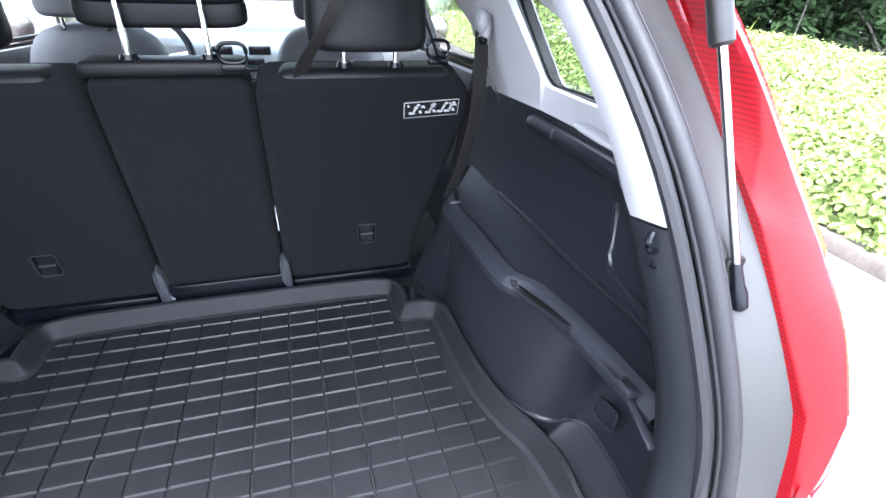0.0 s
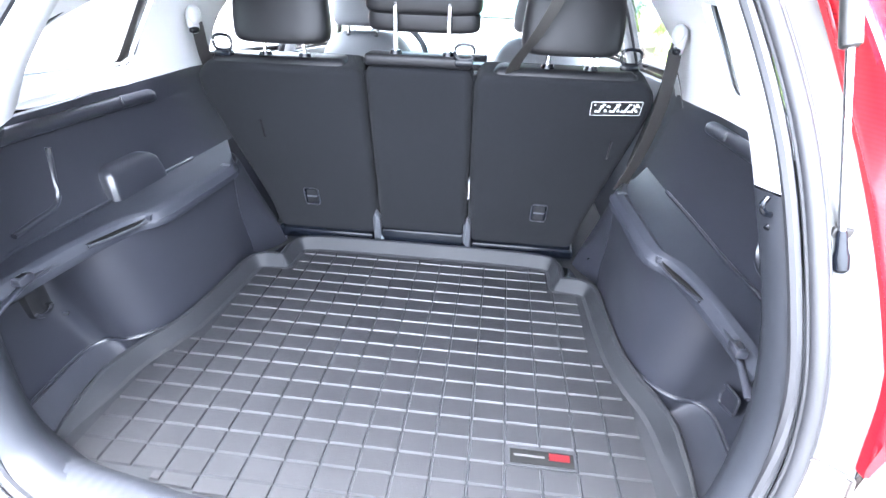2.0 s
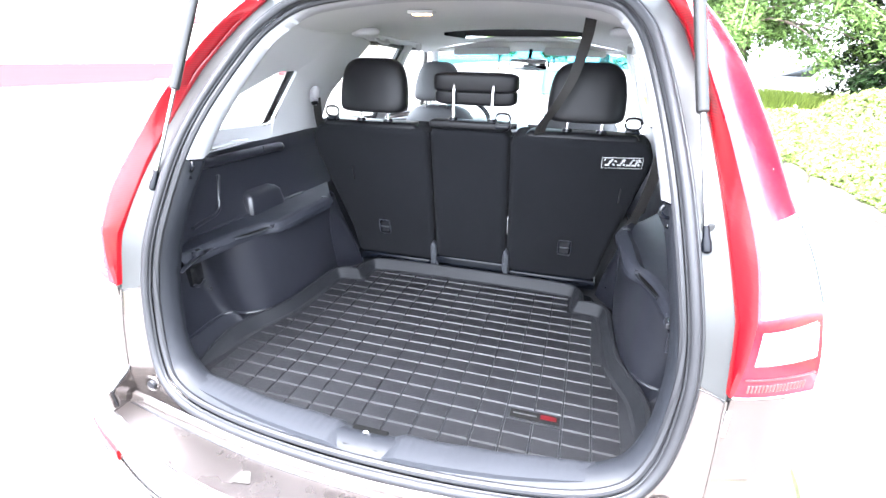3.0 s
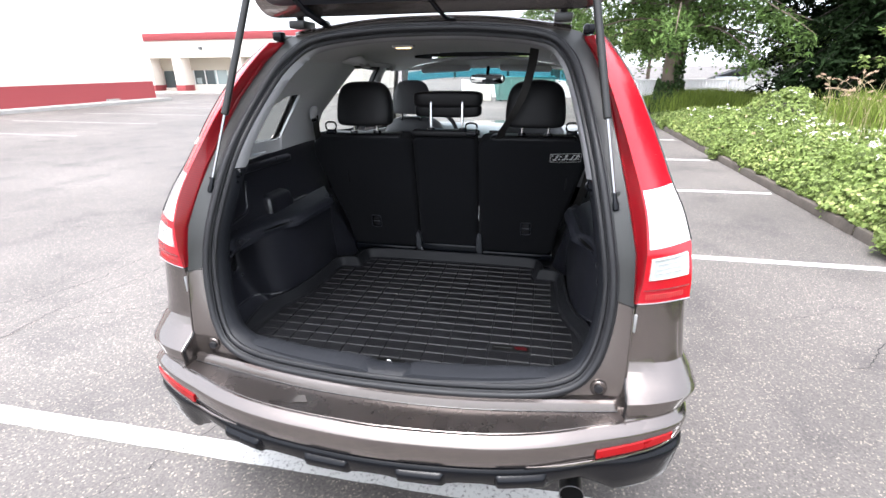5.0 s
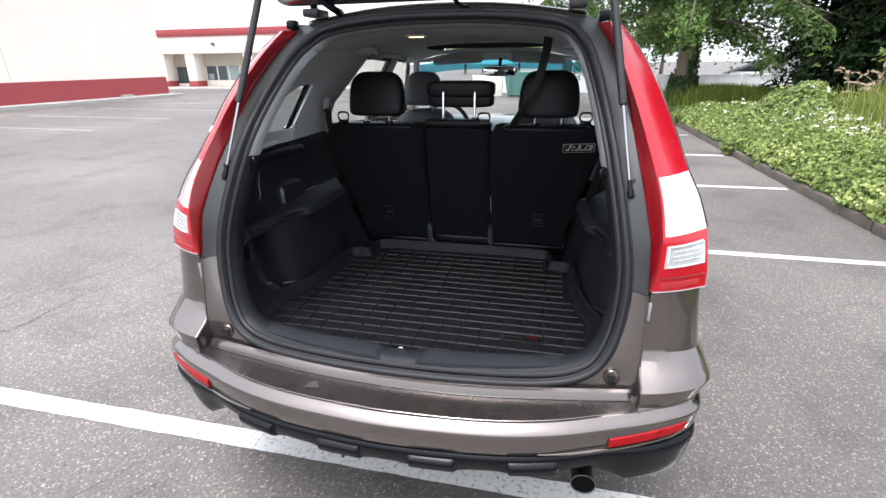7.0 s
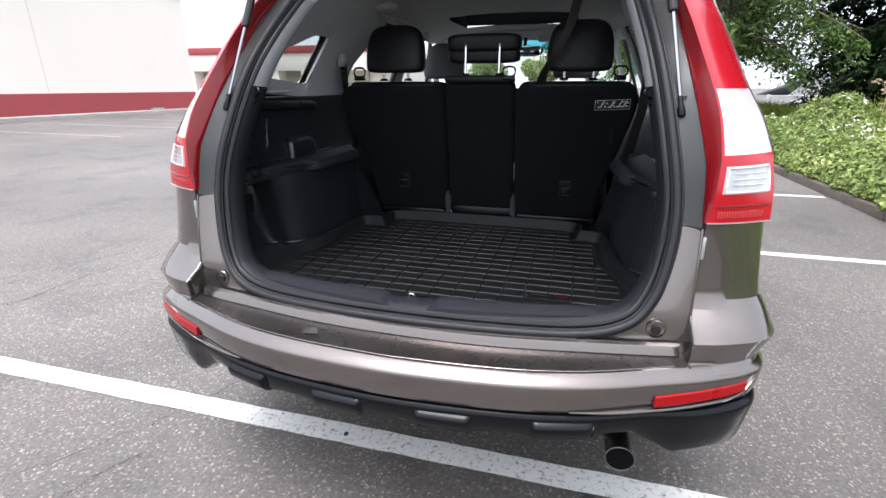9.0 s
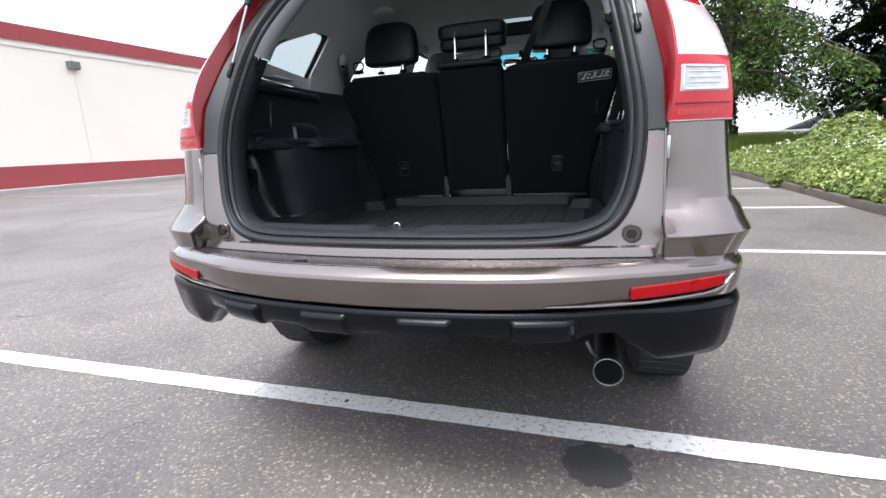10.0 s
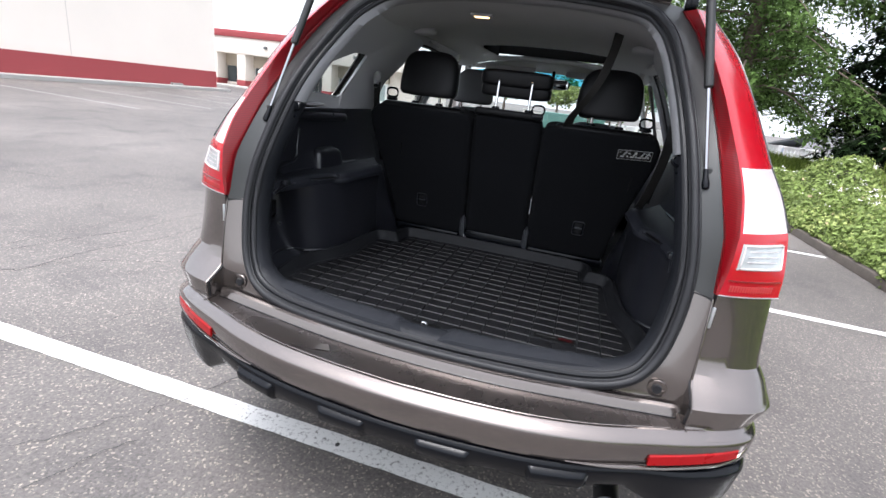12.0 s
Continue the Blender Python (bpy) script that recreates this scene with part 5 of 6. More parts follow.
for s in (1, -1):
    hg = part("hinge", rbox((s * .47 - .03, .62, 1.735), (s * .47 + .03, .72, 1.762), .006), DARKSTEEL, car, "tailgate hinge")
    part("hinge_arm", sweep([(s * .47, .67, 1.75), (s * .47, .65, 1.79), (s * .47, .60, 1.83)], .014, 8), DARKSTEEL, hg)
    part("gate_bump_stop", rbox((s * .555 - .018, .622, 1.695), (s * .555 + .018, .665, 1.727), .008), CLAD, car, "black rubber buffer by the hinge")
part("wiring_boot", sweep(spline([(-.38, .69, 1.752), (-.37, .63, 1.752), (-.42, .58, 1.80), (-.45, .55, 1.86)], 16), .013, 8), CLAD, car, "ribbed black wiring boot")
part("washer_tube", sweep(spline([(.10, .70, 1.757), (.08, .64, 1.757), (.04, .60, 1.80), (0, .57, 1.85)], 14), .007, 8), CLAD, car, "thin black washer tube")
part("roof_lip", sweep(spline(both([(0, .695, 1.762), (.25, .695, 1.752), (.5, .675, 1.715)]), 20), .012, 8), PAINT, car, "painted roof edge above the opening")


# ---- the car: inside ----


def inner_x(z):
    """Inner face of the cabin's side."""
    return lerp(z, ((.6, .80), (1.0, .765), (1.2, .758), (1.3, .760), (1.4, .716), (1.5, .664), (1.6, .575), (1.66, .50)))


# cabin floor and closing sheets behind the trim
part("cargo_floor", rbox((-.80, .10, .60), (.80, 1.25, .65), .01), CARPET, car, "black cargo floor")
part("cabin_floor", rbox((-.78, 1.2, .44), (.78, 2.95, .50), .01), CARPET, car, "black cabin floor")
part("firewall", rbox((-.78, 2.9, .45), (.78, 2.95, 1.1), .01), CLAD, car)
for s in (1, -1):
    part("door_inner", filled([[(1.2, .48), (2.95, .48), (2.95, 1.13), (2.0, 1.19), (1.2, 1.235)]], lambda y, z: (s * .80, y, z), .03), PLASTIC, car, "dark inner door trim")

# headliner
part("headliner", skin([-.56, -.5, -.44, -.35, -.25, -.12, 0, .12, .25, .35, .44, .5, .56], [.70, .76, .85, 1.0, 1.3, 1.6, 1.88, 2.07, 2.26, 2.36, 2.42],
                       lambda x, y: lerp(y, ((.70, 1.715), (.78, 1.70), (1.0, 1.69), (1.8, 1.685), (2.42, 1.645))) - lerp(y, ((.8, .085), (1.3, .06), (2.4, .055))) * (abs(x) / .56) ** 3, (SUN_X, SUN_Y0, SUN_Y1)), HEADLINER, car, "light grey cloth headliner")
part("sunroof_frame", rbox((-SUN_X, SUN_Y0 - .012, 1.686), (SUN_X, SUN_Y0 + .008, 1.745), .004), MATT_BLACK, car, "sunroof frame")
part("sunroof_frame", rbox((-SUN_X, SUN_Y1 - .008, 1.662), (SUN_X, SUN_Y1 + .012, 1.745), .004), MATT_BLACK, car, "sunroof frame")
part("sunroof_rim", sweep([(x, y, 1.684 - (y - 1.88) * .063 - .057 * (abs(x) / .56) ** 3) for x, y in rounded([(-SUN_X - .004, SUN_Y0 - .01), (-.12, SUN_Y0 - .01), (.12, SUN_Y0 - .01), (SUN_X + .004, SUN_Y0 - .01), (SUN_X + .004, SUN_Y1 + .01), (.12, SUN_Y1 + .01), (-.12, SUN_Y1 + .01), (-SUN_X - .004, SUN_Y1 + .01)], .03)], .005, 6, True), LIGHT_TRIM, car, "pale rim round the sunroof opening")
part("shade_grip", rbox((-.06, 1.862, 1.679), (.06, 1.872, 1.686), .002), LIGHT_TRIM, car)
# lining above the windscreen, and the posts between the windows
part("windscreen_header", thicken(loft([[(-.565, 2.415, 1.592), (-.3, 2.41, 1.636), (0, 2.41, 1.646), (.3, 2.41, 1.636), (.565, 2.415, 1.592)], [(-.575, 2.47, 1.582), (-.3, 2.46, 1.612), (0, 2.455, 1.616), (.3, 2.46, 1.612), (.575, 2.47, 1.582)], [(-.60, 2.53, 1.580), (-.3, 2.52, 1.590), (0, 2.515, 1.592), (.3, 2.52, 1.590), (.60, 2.53, 1.580)]], 24), .006), HEADLINER, car, "light grey lining above the windscreen")
for s in (1, -1):
    part("sunroof_side", rbox((s * SUN_X - .012, SUN_Y0, 1.65), (s * SUN_X + .012, SUN_Y1, 1.74), .004), MATT_BLACK, car)
    vis = part("sun_visor", slab(rounded([(-.18, -.036), (.18, -.036), (.18, .036), (-.18, .036)], .022, 5), Matrix.Translation((s * .285, 2.455, 1.598)) @ Matrix.Rotation(s * radians(2), 4, "Y") @ Matrix.Rotation(radians(60), 4, "X"), .012, .004, 2), LIGHT_TRIM, car, "light grey folded sun visor")
    part("visor_pivot", sweep([(s * .53, 2.43, 1.60), (s * .55, 2.43, 1.585)], .009, 8), LIGHT_TRIM, vis)
    part("roof_rail_trim", thicken(grid([spline([(s * (.55 + k * .05), y, z - .012 * k) for y, z in ((1.2, 1.632), (1.6, 1.630), (2.0, 1.620), (2.3, 1.606), (2.45, 1.592))], 16) for k in (0, .5, 1)] + [spline([(s * (side_x(y, z) - .012), y, z) for y, z in ((1.2, 1.60), (1.6, 1.612), (2.0, 1.604), (2.3, 1.592), (2.45, 1.575))], 16)]), .004), LIGHT_TRIM, car, "light grey trim along the roof rail")
    posts = part("door_post", thicken(grid([[(s * (side_x(y, z) - d), y + (1.6 - z) * .03, z) for y, d in ((2.00, .02), (2.005, .045), (2.02, .055), (2.06, .055), (2.075, .045), (2.08, .02))] for z in (1.18, 1.3, 1.42, 1.54, 1.61)]), .004), LIGHT_TRIM, car, "light grey post between the doors")
    for yy in (1.968, 2.112):
        part("window_frame", sweep([(s * (side_x(yy, z) - .02), yy + (1.6 - z) * .03, z) for z in (1.19, 1.3, 1.42, 1.54, 1.605)], .016, 6), SEAL, posts, "black door frame")
    part("frame_top", sweep(spline([(s * (side_x(y, z) - .016), y, z) for y, z in ((1.30, 1.33), (1.42, 1.575), (1.62, 1.605), (1.8, 1.60), (2.0, 1.592), (2.25, 1.59), (2.46, 1.575), (2.7, 1.38), (2.93, 1.17))], 40), .012, 6), SEAL, posts, "black door frame")
    part("front_post_trim", thicken(grid([spline([(s * x, y, z) for x, y, z in row], 14) for row in (((.57, 2.47, 1.60), (.665, 2.73, 1.39), (.76, 2.99, 1.13)), ((.59, 2.45, 1.59), (.68, 2.71, 1.38), (.772, 2.96, 1.13)), ((.615, 2.47, 1.585), (.70, 2.74, 1.36), (.79, 2.99, 1.13)))]), .006), LIGHT_TRIM, car, "light grey windscreen post trim")
    hd = part("grab_handle", sweep(spline([(s * .575, 1.50, 1.622), (s * .556, 1.51, 1.606), (s * .554, 1.60, 1.604), (s * .575, 1.61, 1.620)], 14), .008, 8), LIGHT_TRIM, car, "light grey grab handle")
    part("coat_hook", rbox((s * .565 - .012, 2.05, 1.575), (s * .565 + .012, 2.10, 1.62), .006), LIGHT_TRIM, car)
    part("handle_pocket", blob((s * .50, 1.22, 1.635), (.06, .045, .02)), LIGHT_TRIM, car, "grey belt cover on the headliner")
dome = part("dome_lamp", rbox((-.21, .93, 1.676), (-.12, .975, 1.688), .004), LIGHT_TRIM, car, "lit cargo dome lamp")
glow = bpy.data.materials.new("warm_lamp_glow")
glow.use_nodes = True
gp = glow.node_tree.nodes["Principled BSDF"]
gp.inputs["Emission Color"].default_value, gp.inputs["Emission Strength"].default_value = (1, .62, .3, 1), 1.6
part("lens", rbox((-.195, .938, 1.673), (-.135, .967, 1.678), .002), glow, dome, "warm lit lens")

# light trims round the rear windows
D_OUT = [(.36, 1.275), (.56, 1.262), (.9, 1.245), (1.235, 1.225), (1.30, 1.38), (1.44, 1.60), (1.2, 1.63), (.82, 1.66), (.70, 1.66), (.60, 1.575), (.50, 1.46), (.42, 1.38)]
for s in (1, -1):
    def trim_x(y, z):
        return (s * (inner_x(z) - lerp(y, ((.29, .13), (.40, .085), (.5, .03), (.62, .0)))), y, z)
    qi = rounded([(.50, 1.322), (.905, 1.297), (.985, 1.49), (.86, 1.487), (.66, 1.415)], .025)
    part("rear_quarter_trim", filled([D_OUT, qi], trim_x, .012), LIGHT_TRIM, car, "light grey moulded trim round the quarter window")
    part("window_reveal", grid([[trim_x(y, z) for y, z in qi], [(s * (side_x(y, z) - .036), y, z) for y, z in Q_WIN]], True), LIGHT_TRIM, car, "light grey reveal of the quarter window")
    # strip beside the seal, up the rear pillar to the roof
    part("pillar_strip", thicken(rim_strip(((.012, .012), (.023, .022), (.035, .06), (.004, .125), (-.045, .19)), s, 7, 14, 1.2885, 3), .004), TRIM_DARKENED, car, "light grey strip up the rear pillar", 60)
    gu = part("belt_guide", blob((s * .662, 1.082, 1.405), (.016, .024, .025), 2.2), TRIM_DARKENED, car, "pale round belt anchor on the pillar")
    part("anchor_stem", blob((s * .672, 1.090, 1.388), (.012, .030, .036), 2.4), TRIM_DARKENED, gu)
    part("belt_slot", blob((s * .660, 1.066, 1.366), (.009, .018, .008), 3.0), CLAD, gu)
    # outboard belt hanging from the anchor to the shelf
    part("belt_webbing", grid([[(s * x - .0, y - .02, z) for x, y, z in spline([(.668, 1.085, 1.385), (.676, 1.11, 1.28), (.668, 1.15, 1.15), (.65, 1.17, 1.01)], 12)],
                               [(s * x - s * .012, y + .022, z) for x, y, z in spline([(.668, 1.085, 1.385), (.676, 1.11, 1.28), (.668, 1.15, 1.15), (.65, 1.17, 1.01)], 12)]]), BELT, car, "dark seat belt hanging beside the seat")
    # small pale shelf pocket below the window
    part("window_ledge", blob((s * .728, .62, 1.268), (.02, .10, .007)), LIGHT_TRIM, car, "moulded light grey sill cap")

    # dark side trim: above the shelf
    SHELF = [(.995, .580), (.94, .557), (.80, .564), (.635, .572), (.575, .609), (.47, .632), (.35, .645), (.27, .652)]
    up_rows = []
    wall_low = ((.70, 1.22), (.704, .99), (.714, .80), (.721, .62), (.734, .46), (.720, .352), (.692, .325))
    wall_up = ((.742, 1.22), (.748, 1.0), (.750, .8), (.748, .6), (.742, .45), (.715, .348), (.692, .325))
    for k, dx, z in ((0, 0, 1.008), (.1, 0, 1.016), (.35, 0, 1.045), (.7, 0, 1.10), (1, .004, 1.18), (1, .004, 1.21), (1, .003, 1.235), (1, .008, 1.247), (1, .016, 1.25)):
        up_rows.append([(s * (xa + (xb - xa) * k + dx), ya + (yb - ya) * k, z) for (xa, ya), (xb, yb) in zip(wall_low, wall_up)])
    part("side_trim_upper", thicken(grid([spline(r, 26) for r in up_rows]), .006), PLASTIC, car, "dark moulded plastic side trim with a rounded rail")
    part("trim_rail", sweep(spline([(s * .752, .935, 1.207), (s * .748, .928, 1.209), (s * .745, .90, 1.212), (s * .745, .75, 1.216), (s * .743, .60, 1.219), (s * .738, .46, 1.222), (s * .714, .36, 1.222)], 40), [.006, .012] + [.0165] * 38, 12), PLASTIC, car, "rounded padded rail along the side trim")
    part("rail_hook", sweep(spline([(s * .729, .80, 1.232), (s * .7265, .80, 1.222), (s * .7275, .803, 1.212)], 8), .0028, 6), HINGE_GREY, car)
    # shelf top with its rounded lip
    edge = [(s * x, y, 1.012) for y, x in SHELF]
    outer_e = [(s * (x + .006), y, 1.011) for x, y in ((.703, 1.2), (.704, .98), (.716, .8), (.722, .64), (.728, .56), (.735, .46), (.735, .37), (.70, .29))]
    lip = [[(p[0] + s * dx, p[1], z) for p in edge] for dx, z in ((0, 1.012), (-.003, 1.009), (-.008, .998), (-.0125, .995), (-.0145, .988), (-.012, .978), (.004, .972))]
    part("wheel_arch_shelf", thicken(grid([spline(c, 30) for c in [outer_e, [tuple(Vector(a).lerp(Vector(b), .75) + Vector((0, 0, -.012))) for a, b in zip(outer_e, edge)], [tuple(Vector(a).lerp(Vector(b), .88) + Vector((0, 0, .004))) for a, b in zip(outer_e, edge)]] + lip]), .005),
         DULL_PLASTIC, car, "dark plastic shelf over the wheel arch")
    # wheel arch wall under the shelf, down to the mat
    top_e = [(s * x, y, .974) for x, y in ((.566, .955), (.58, .80), (.592, .62), (.622, .50), (.68, .455), (.775, .44), (.785, .30), (.70, .19))]
    mid_e = [(s * x, y, .83) for x, y in ((.572, .975), (.576, .80), (.588, .63), (.618, .545), (.675, .49), (.75, .465), (.77, .40), (.73, .19))]
    low_e = [(s * x, y, .74) for x, y in ((.575, 1.0), (.574, .82), (.587, .66), (.615, .565), (.668, .508), (.735, .488), (.752, .42), (.722, .185))]
    foot = [(s * x, y, z) for x, y, z in ((.585, 1.02, .655), (.577, .84, .655), (.589, .68, .668), (.614, .572, .695), (.662, .515, .70), (.722, .498, .70), (.740, .425, .70), (.715, .18, .70))]
    part("wheel_arch_cover", thicken(loft([[(x + s * .035, y + .01, .982) for x, y, z in top_e], top_e, mid_e, low_e, foot], 44, across=14), .005), PLASTIC, car, "dark plastic wheel arch cover")
    bead = spline(foot, 44)[12:]
    part("pocket_bead", sweep([p + Vector((-s * .002, -.002, 0)) for p in bead], .005, 8), PLASTIC, car, "rounded edge at the foot of the side pocket")
    part("pocket_skirt", grid([bead, [Vector((s * min(abs(p.x), .664), p.y, .653)) for p in bead]]), DULL_PLASTIC, car)
    # front end of the arch cover beside the seat
    fr = [[(s * x, y, z) for x, y, z in ((.562, .955, 1.0), (.568, .96, .86), (.575, 1.0, .72), (.585, 1.02, .655))], [(s * x, y, z) for x, y, z in ((.60, 1.06, 1.0), (.57, 1.10, .86), (.535, 1.13, .74), (.52, 1.16, .655))],
          [(s * x, y, z) for x, y, z in ((.72, 1.15, 1.0), (.70, 1.18, .86), (.68, 1.2, .74), (.66, 1.2, .655))]]
    part("arch_front", thicken(loft(fr, 16, across=8), .005), PLASTIC, car, "dark plastic end of the wheel arch cover")
    # clip and hooks on the shelf edge
    clip = part("cover_clip", rbox((s * .590 - .012, .598, .996), (s * .590 + .012, .630, 1.0095), .003), DULL_PLASTIC, car, "small dark cover clip")
    part("clip_slot", rbox((s * .590 - .005, .607, 1.0085), (s * .590 + .005, .621, 1.0105), 0), BLACK, clip)
    groove = spline([(s * x, y, z) for x, y, z in ((.588, .595, 1.004), (.597, .56, 1.002), (.613, .51, 1.002), (.625, .46, 1.006))], 12)
    # solid black rod paints the shade inside the finger recess
    part("finger_groove", sweep(groove, [.001 + .0058 * math.sin(math.pi * k / 11) for k in range(12)], 8, flat=.5), MATT_BLACK, car, "black rod painted as the shaded finger recess under the lip")
    part("recess_lip", sweep([p + Vector((-s * .007, -.003, -.0035)) for p in groove], .0026, 8), PLASTIC, car)
    nook = [] if s < 0 else [(s * .742, y, z) for y, z in rounded([(.492, .783), (.42, .800), (.418, .755), (.476, .733)], .012)]
    if nook:
        part("nook_frame", sweep(nook, .0035, 8, True), PLASTIC, car)
        part("pocket_nook", filled([[(y, z) for _, y, z in nook]], lambda y, z: (s * .744, y, z)), PLASTIC, car, "dark hollow in the side pocket")
    part("shelf_badge", rbox((s * .574 - .014, .935, 1.011), (s * .574 + .014, .949, 1.017), .003), HINGE_GREY, car, "pale clip at the shelf corner")
    rail = part("cover_rail", sweep(spline([(s * .640, .40, .998), (s * .636, .33, .998), (s * .628, .28, .992), (s * .620, .235, .984)], 14), .0065, 8, flat=.6), PLASTIC, car, "dark rail end for the cargo cover")
    part("rail_catch", rbox((s * .628 - .010, .30, 1.004), (s * .628 + .010, .332, 1.02), .004), PLASTIC, rail)
    part("rail_catch_slot", rbox((s * .628 - .005, .308, 1.0195), (s * .628 + .005, .324, 1.0205), 0), BLACK, rail)
    # flat black plate paints the shade of a hollow here
    part("rail_pocket", slab(rounded([(s * .652, .20), (s * .69, .22), (s * .69, .33), (s * .64, .34)], .01), Matrix.Translation((0, 0, .975)), .004), MATT_BLACK, car, "flat black plate painted as the shaded hollow under the rail end")
    pk_ = part("tie_down", rbox((s * .772 - .014, .400, .835), (s * .772 + .014, .452, .905), .006), BLACK, car, "black tie-down recess")
    part("ring", sweep([(s * .755, .424 + .02 * math.cos(a), .848 + .014 * math.sin(a)) for a in (math.pi + math.pi * k / 10 for k in range(11))], .005, 6), PLASTIC, pk_)
    part("bag_hook", sweep(spline([(s * .566, .290, 1.283), (s * .560, .285, 1.273), (s * .568, .286, 1.262), (s * .580, .292, 1.258), (s * .586, .294, 1.248), (s * .578, .288, 1.240)], 18), .004, 8), CLAD, car, "small dark s-shaped bag hook")
    # pressed frame line on the upper trim
    part("trim_bead", sweep(spline([(s * .747, .575, 1.172), (s * .747, .570, 1.15), (s * .744, .555, 1.10), (s * .738, .545, 1.070), (s * .735, .52, 1.052), (s * .733, .47, 1.046), (s * .725, .41, 1.042)], 28), .0065, 8), PLASTIC, car)
    part("shelf_crease", sweep(spline([(s * .703, .98, 1.013), (s * .713, .8, 1.013), (s * .72, .6, 1.013), (s * .732, .46, 1.013), (s * .73, .37, 1.013)], 20), .005, 6), PLASTIC, car)

# moulded bulge for the socket over the left shelf
def bulge(z, x, y0, y1, r):
    return spline([(-.768, y1, z), (-(x + r), y1, z), (-(x + r * .3), y1 - r * .3, z), (-x, y1 - r, z), (-x, (y0 + y1) / 2, z), (-x, y0 + r, z), (-(x + r * .3), y0 + r * .3, z), (-(x + r), y0, z), (-.768, y0, z)], 33)


part("socket_housing", grid([bulge(1.005, .698, .655, .862, .022), bulge(1.035, .700, .657, .858, .022), bulge(1.066, .704, .660, .850, .022), bulge(1.078, .712, .666, .838, .020), bulge(1.088, .728, .675, .815, .018), bulge(1.096, .752, .69, .78, .012)]), PLASTIC, car, "moulded bulge for the power socket")

# sill trim with the latch
def sill_curve(yc, ye, z, x=.60):
    return both([(0, yc, z), (.12, yc + .002, z), (.3, yc + (ye - yc) * .25, z), (.45, yc + (ye - yc) * .6, z), (x, ye, z)])


SILL_ROWS = ((.028, .12, .712, .60), (.034, .122, .732, .605), (.055, .14, .738, .60), (.085, .16, .7365, .595), (.10, .17, .735, .59), (.128, .195, .71, .58), (.138, .205, .66, .575))
sill_rows = []
for j, (yc, ye, z, xe) in enumerate(SILL_ROWS):
    row = spline(sill_curve(yc, ye, z, xe), 241)
    for p in row:
        u = abs(p.x)
        dip = 1 - min(max((u - .052) / .030, 0), 1)
        if j >= 1:
            p.z -= (.016 if j > 1 else .010) * dip
        if j >= 4:
            p.y += (.004 * noise.noise((p.x * 9, 0, 0)) + .002 * noise.noise((p.x * 40, 3, 0))) * (1 - dip)
        if j == 3:
            p.z += .0011 * math.sin(p.x * 300)
    sill_rows.append(row)
part("sill_trim", thicken(grid(sill_rows), .004), SILL, car, "dark ribbed plastic sill trim with a dip at the latch", 50)
# black block in the dip paints the shade of the slot
lt = part("tailgate_latch", rbox((-.047, .043, .712), (.043, .110, .7266), .003), MATT_BLACK, car, "black block painted as the shaded latch slot in the sill")
part("striker", sweep(spline([(-.007, .076, .722), (-.007, .074, .738), (-.003, .073, .745), (.004, .073, .745), (.008, .074, .738), (.008, .076, .722)], 24), .0032, 8), CHROME, lt, "steel striker loop")
part("striker_plate", rbox((-.014, .070, .726), (.015, .084, .7282), .001, 1), STEEL, lt)

# second-row seats
TILT_BACK = math.atan2(.125, .60)


def seat_pose(x0):
    """Outline x to the right, y up along the back, z towards the cargo space."""
    up = Vector((0, -math.sin(TILT_BACK), math.cos(TILT_BACK)))
    right = Vector((1, 0, 0))
    out = right.cross(up)
    m = Matrix((right, up, out)).transposed().to_4x4()
    m.translation = (x0, 1.155, .70)
    return m


def on_seat(x, h, d=0.0):
    return seat_pose(0) @ Vector((x, h, d))


def seat(outline, name_label, thickness=.13):
    ob = part("rear_seat", slab(rounded(outline, .045, 6), seat_pose(0), thickness, .024, 4), CARPET, car, name_label)
    return ob


left = seat([(-.545, .0), (-.173, .0), (-.173, .60), (-.63, .60), (-.675, .56), (-.672, .50), (-.555, .12)], "left section of the rear bench, black carpeted back")
midl = seat([(-.165, .0), (.138, .0), (.138, .615), (-.165, .615)], "middle section of the rear bench, black carpeted back", .10)
right = seat([(.1435, .0), (.515, .0), (.525, .12), (.632, .50), (.635, .56), (.60, .60), (.1435, .60)], "right section of the rear bench, black carpeted back")
for ob, a, b in ((left, -.655, -.19), (right, .16, .615)):
    part("seat_cushion_top", rbox((a + .03, 1.048, 1.255), (b - .03, 1.17, 1.309), .026, 4), LEATHER, ob, "black leather top edge")
    part("base_strip", rbox((min(a, b) + .11 * (a < 0), 1.135, .675), (max(a, b) - .10 * (a > 0), 1.2, .715), .01), CLAD, ob, "dark plastic base strip")
part("base_strip", rbox((-.165, 1.135, .66), (.145, 1.2, .74), .01), CLAD, midl, "dark plastic base strip")
part("leather_strip", rbox((-.162, 1.02, 1.30), (.135, 1.10, 1.332), .012, 3), LEATHER, midl, "black leather top edge")
for x, par in ((-.172, left), (.144, midl)):
    part("hinge_cover", slab(rounded([(x - .014, -.01), (x + .014, -.01), (x + .012, .09), (x, .115), (x - .012, .09)], .008), seat_pose(0) @ Matrix.Translation((0, 0, .018)), .03, .004), HINGE_GREY, par, "grey hinge cover between the sections")
    part("hinge_bolt", sweep([on_seat(x + (.022 if x < 0 else -.05), .008, .0), on_seat(x + (.022 if x < 0 else -.05), .008, .016)], .01, 10), SILVER, par)
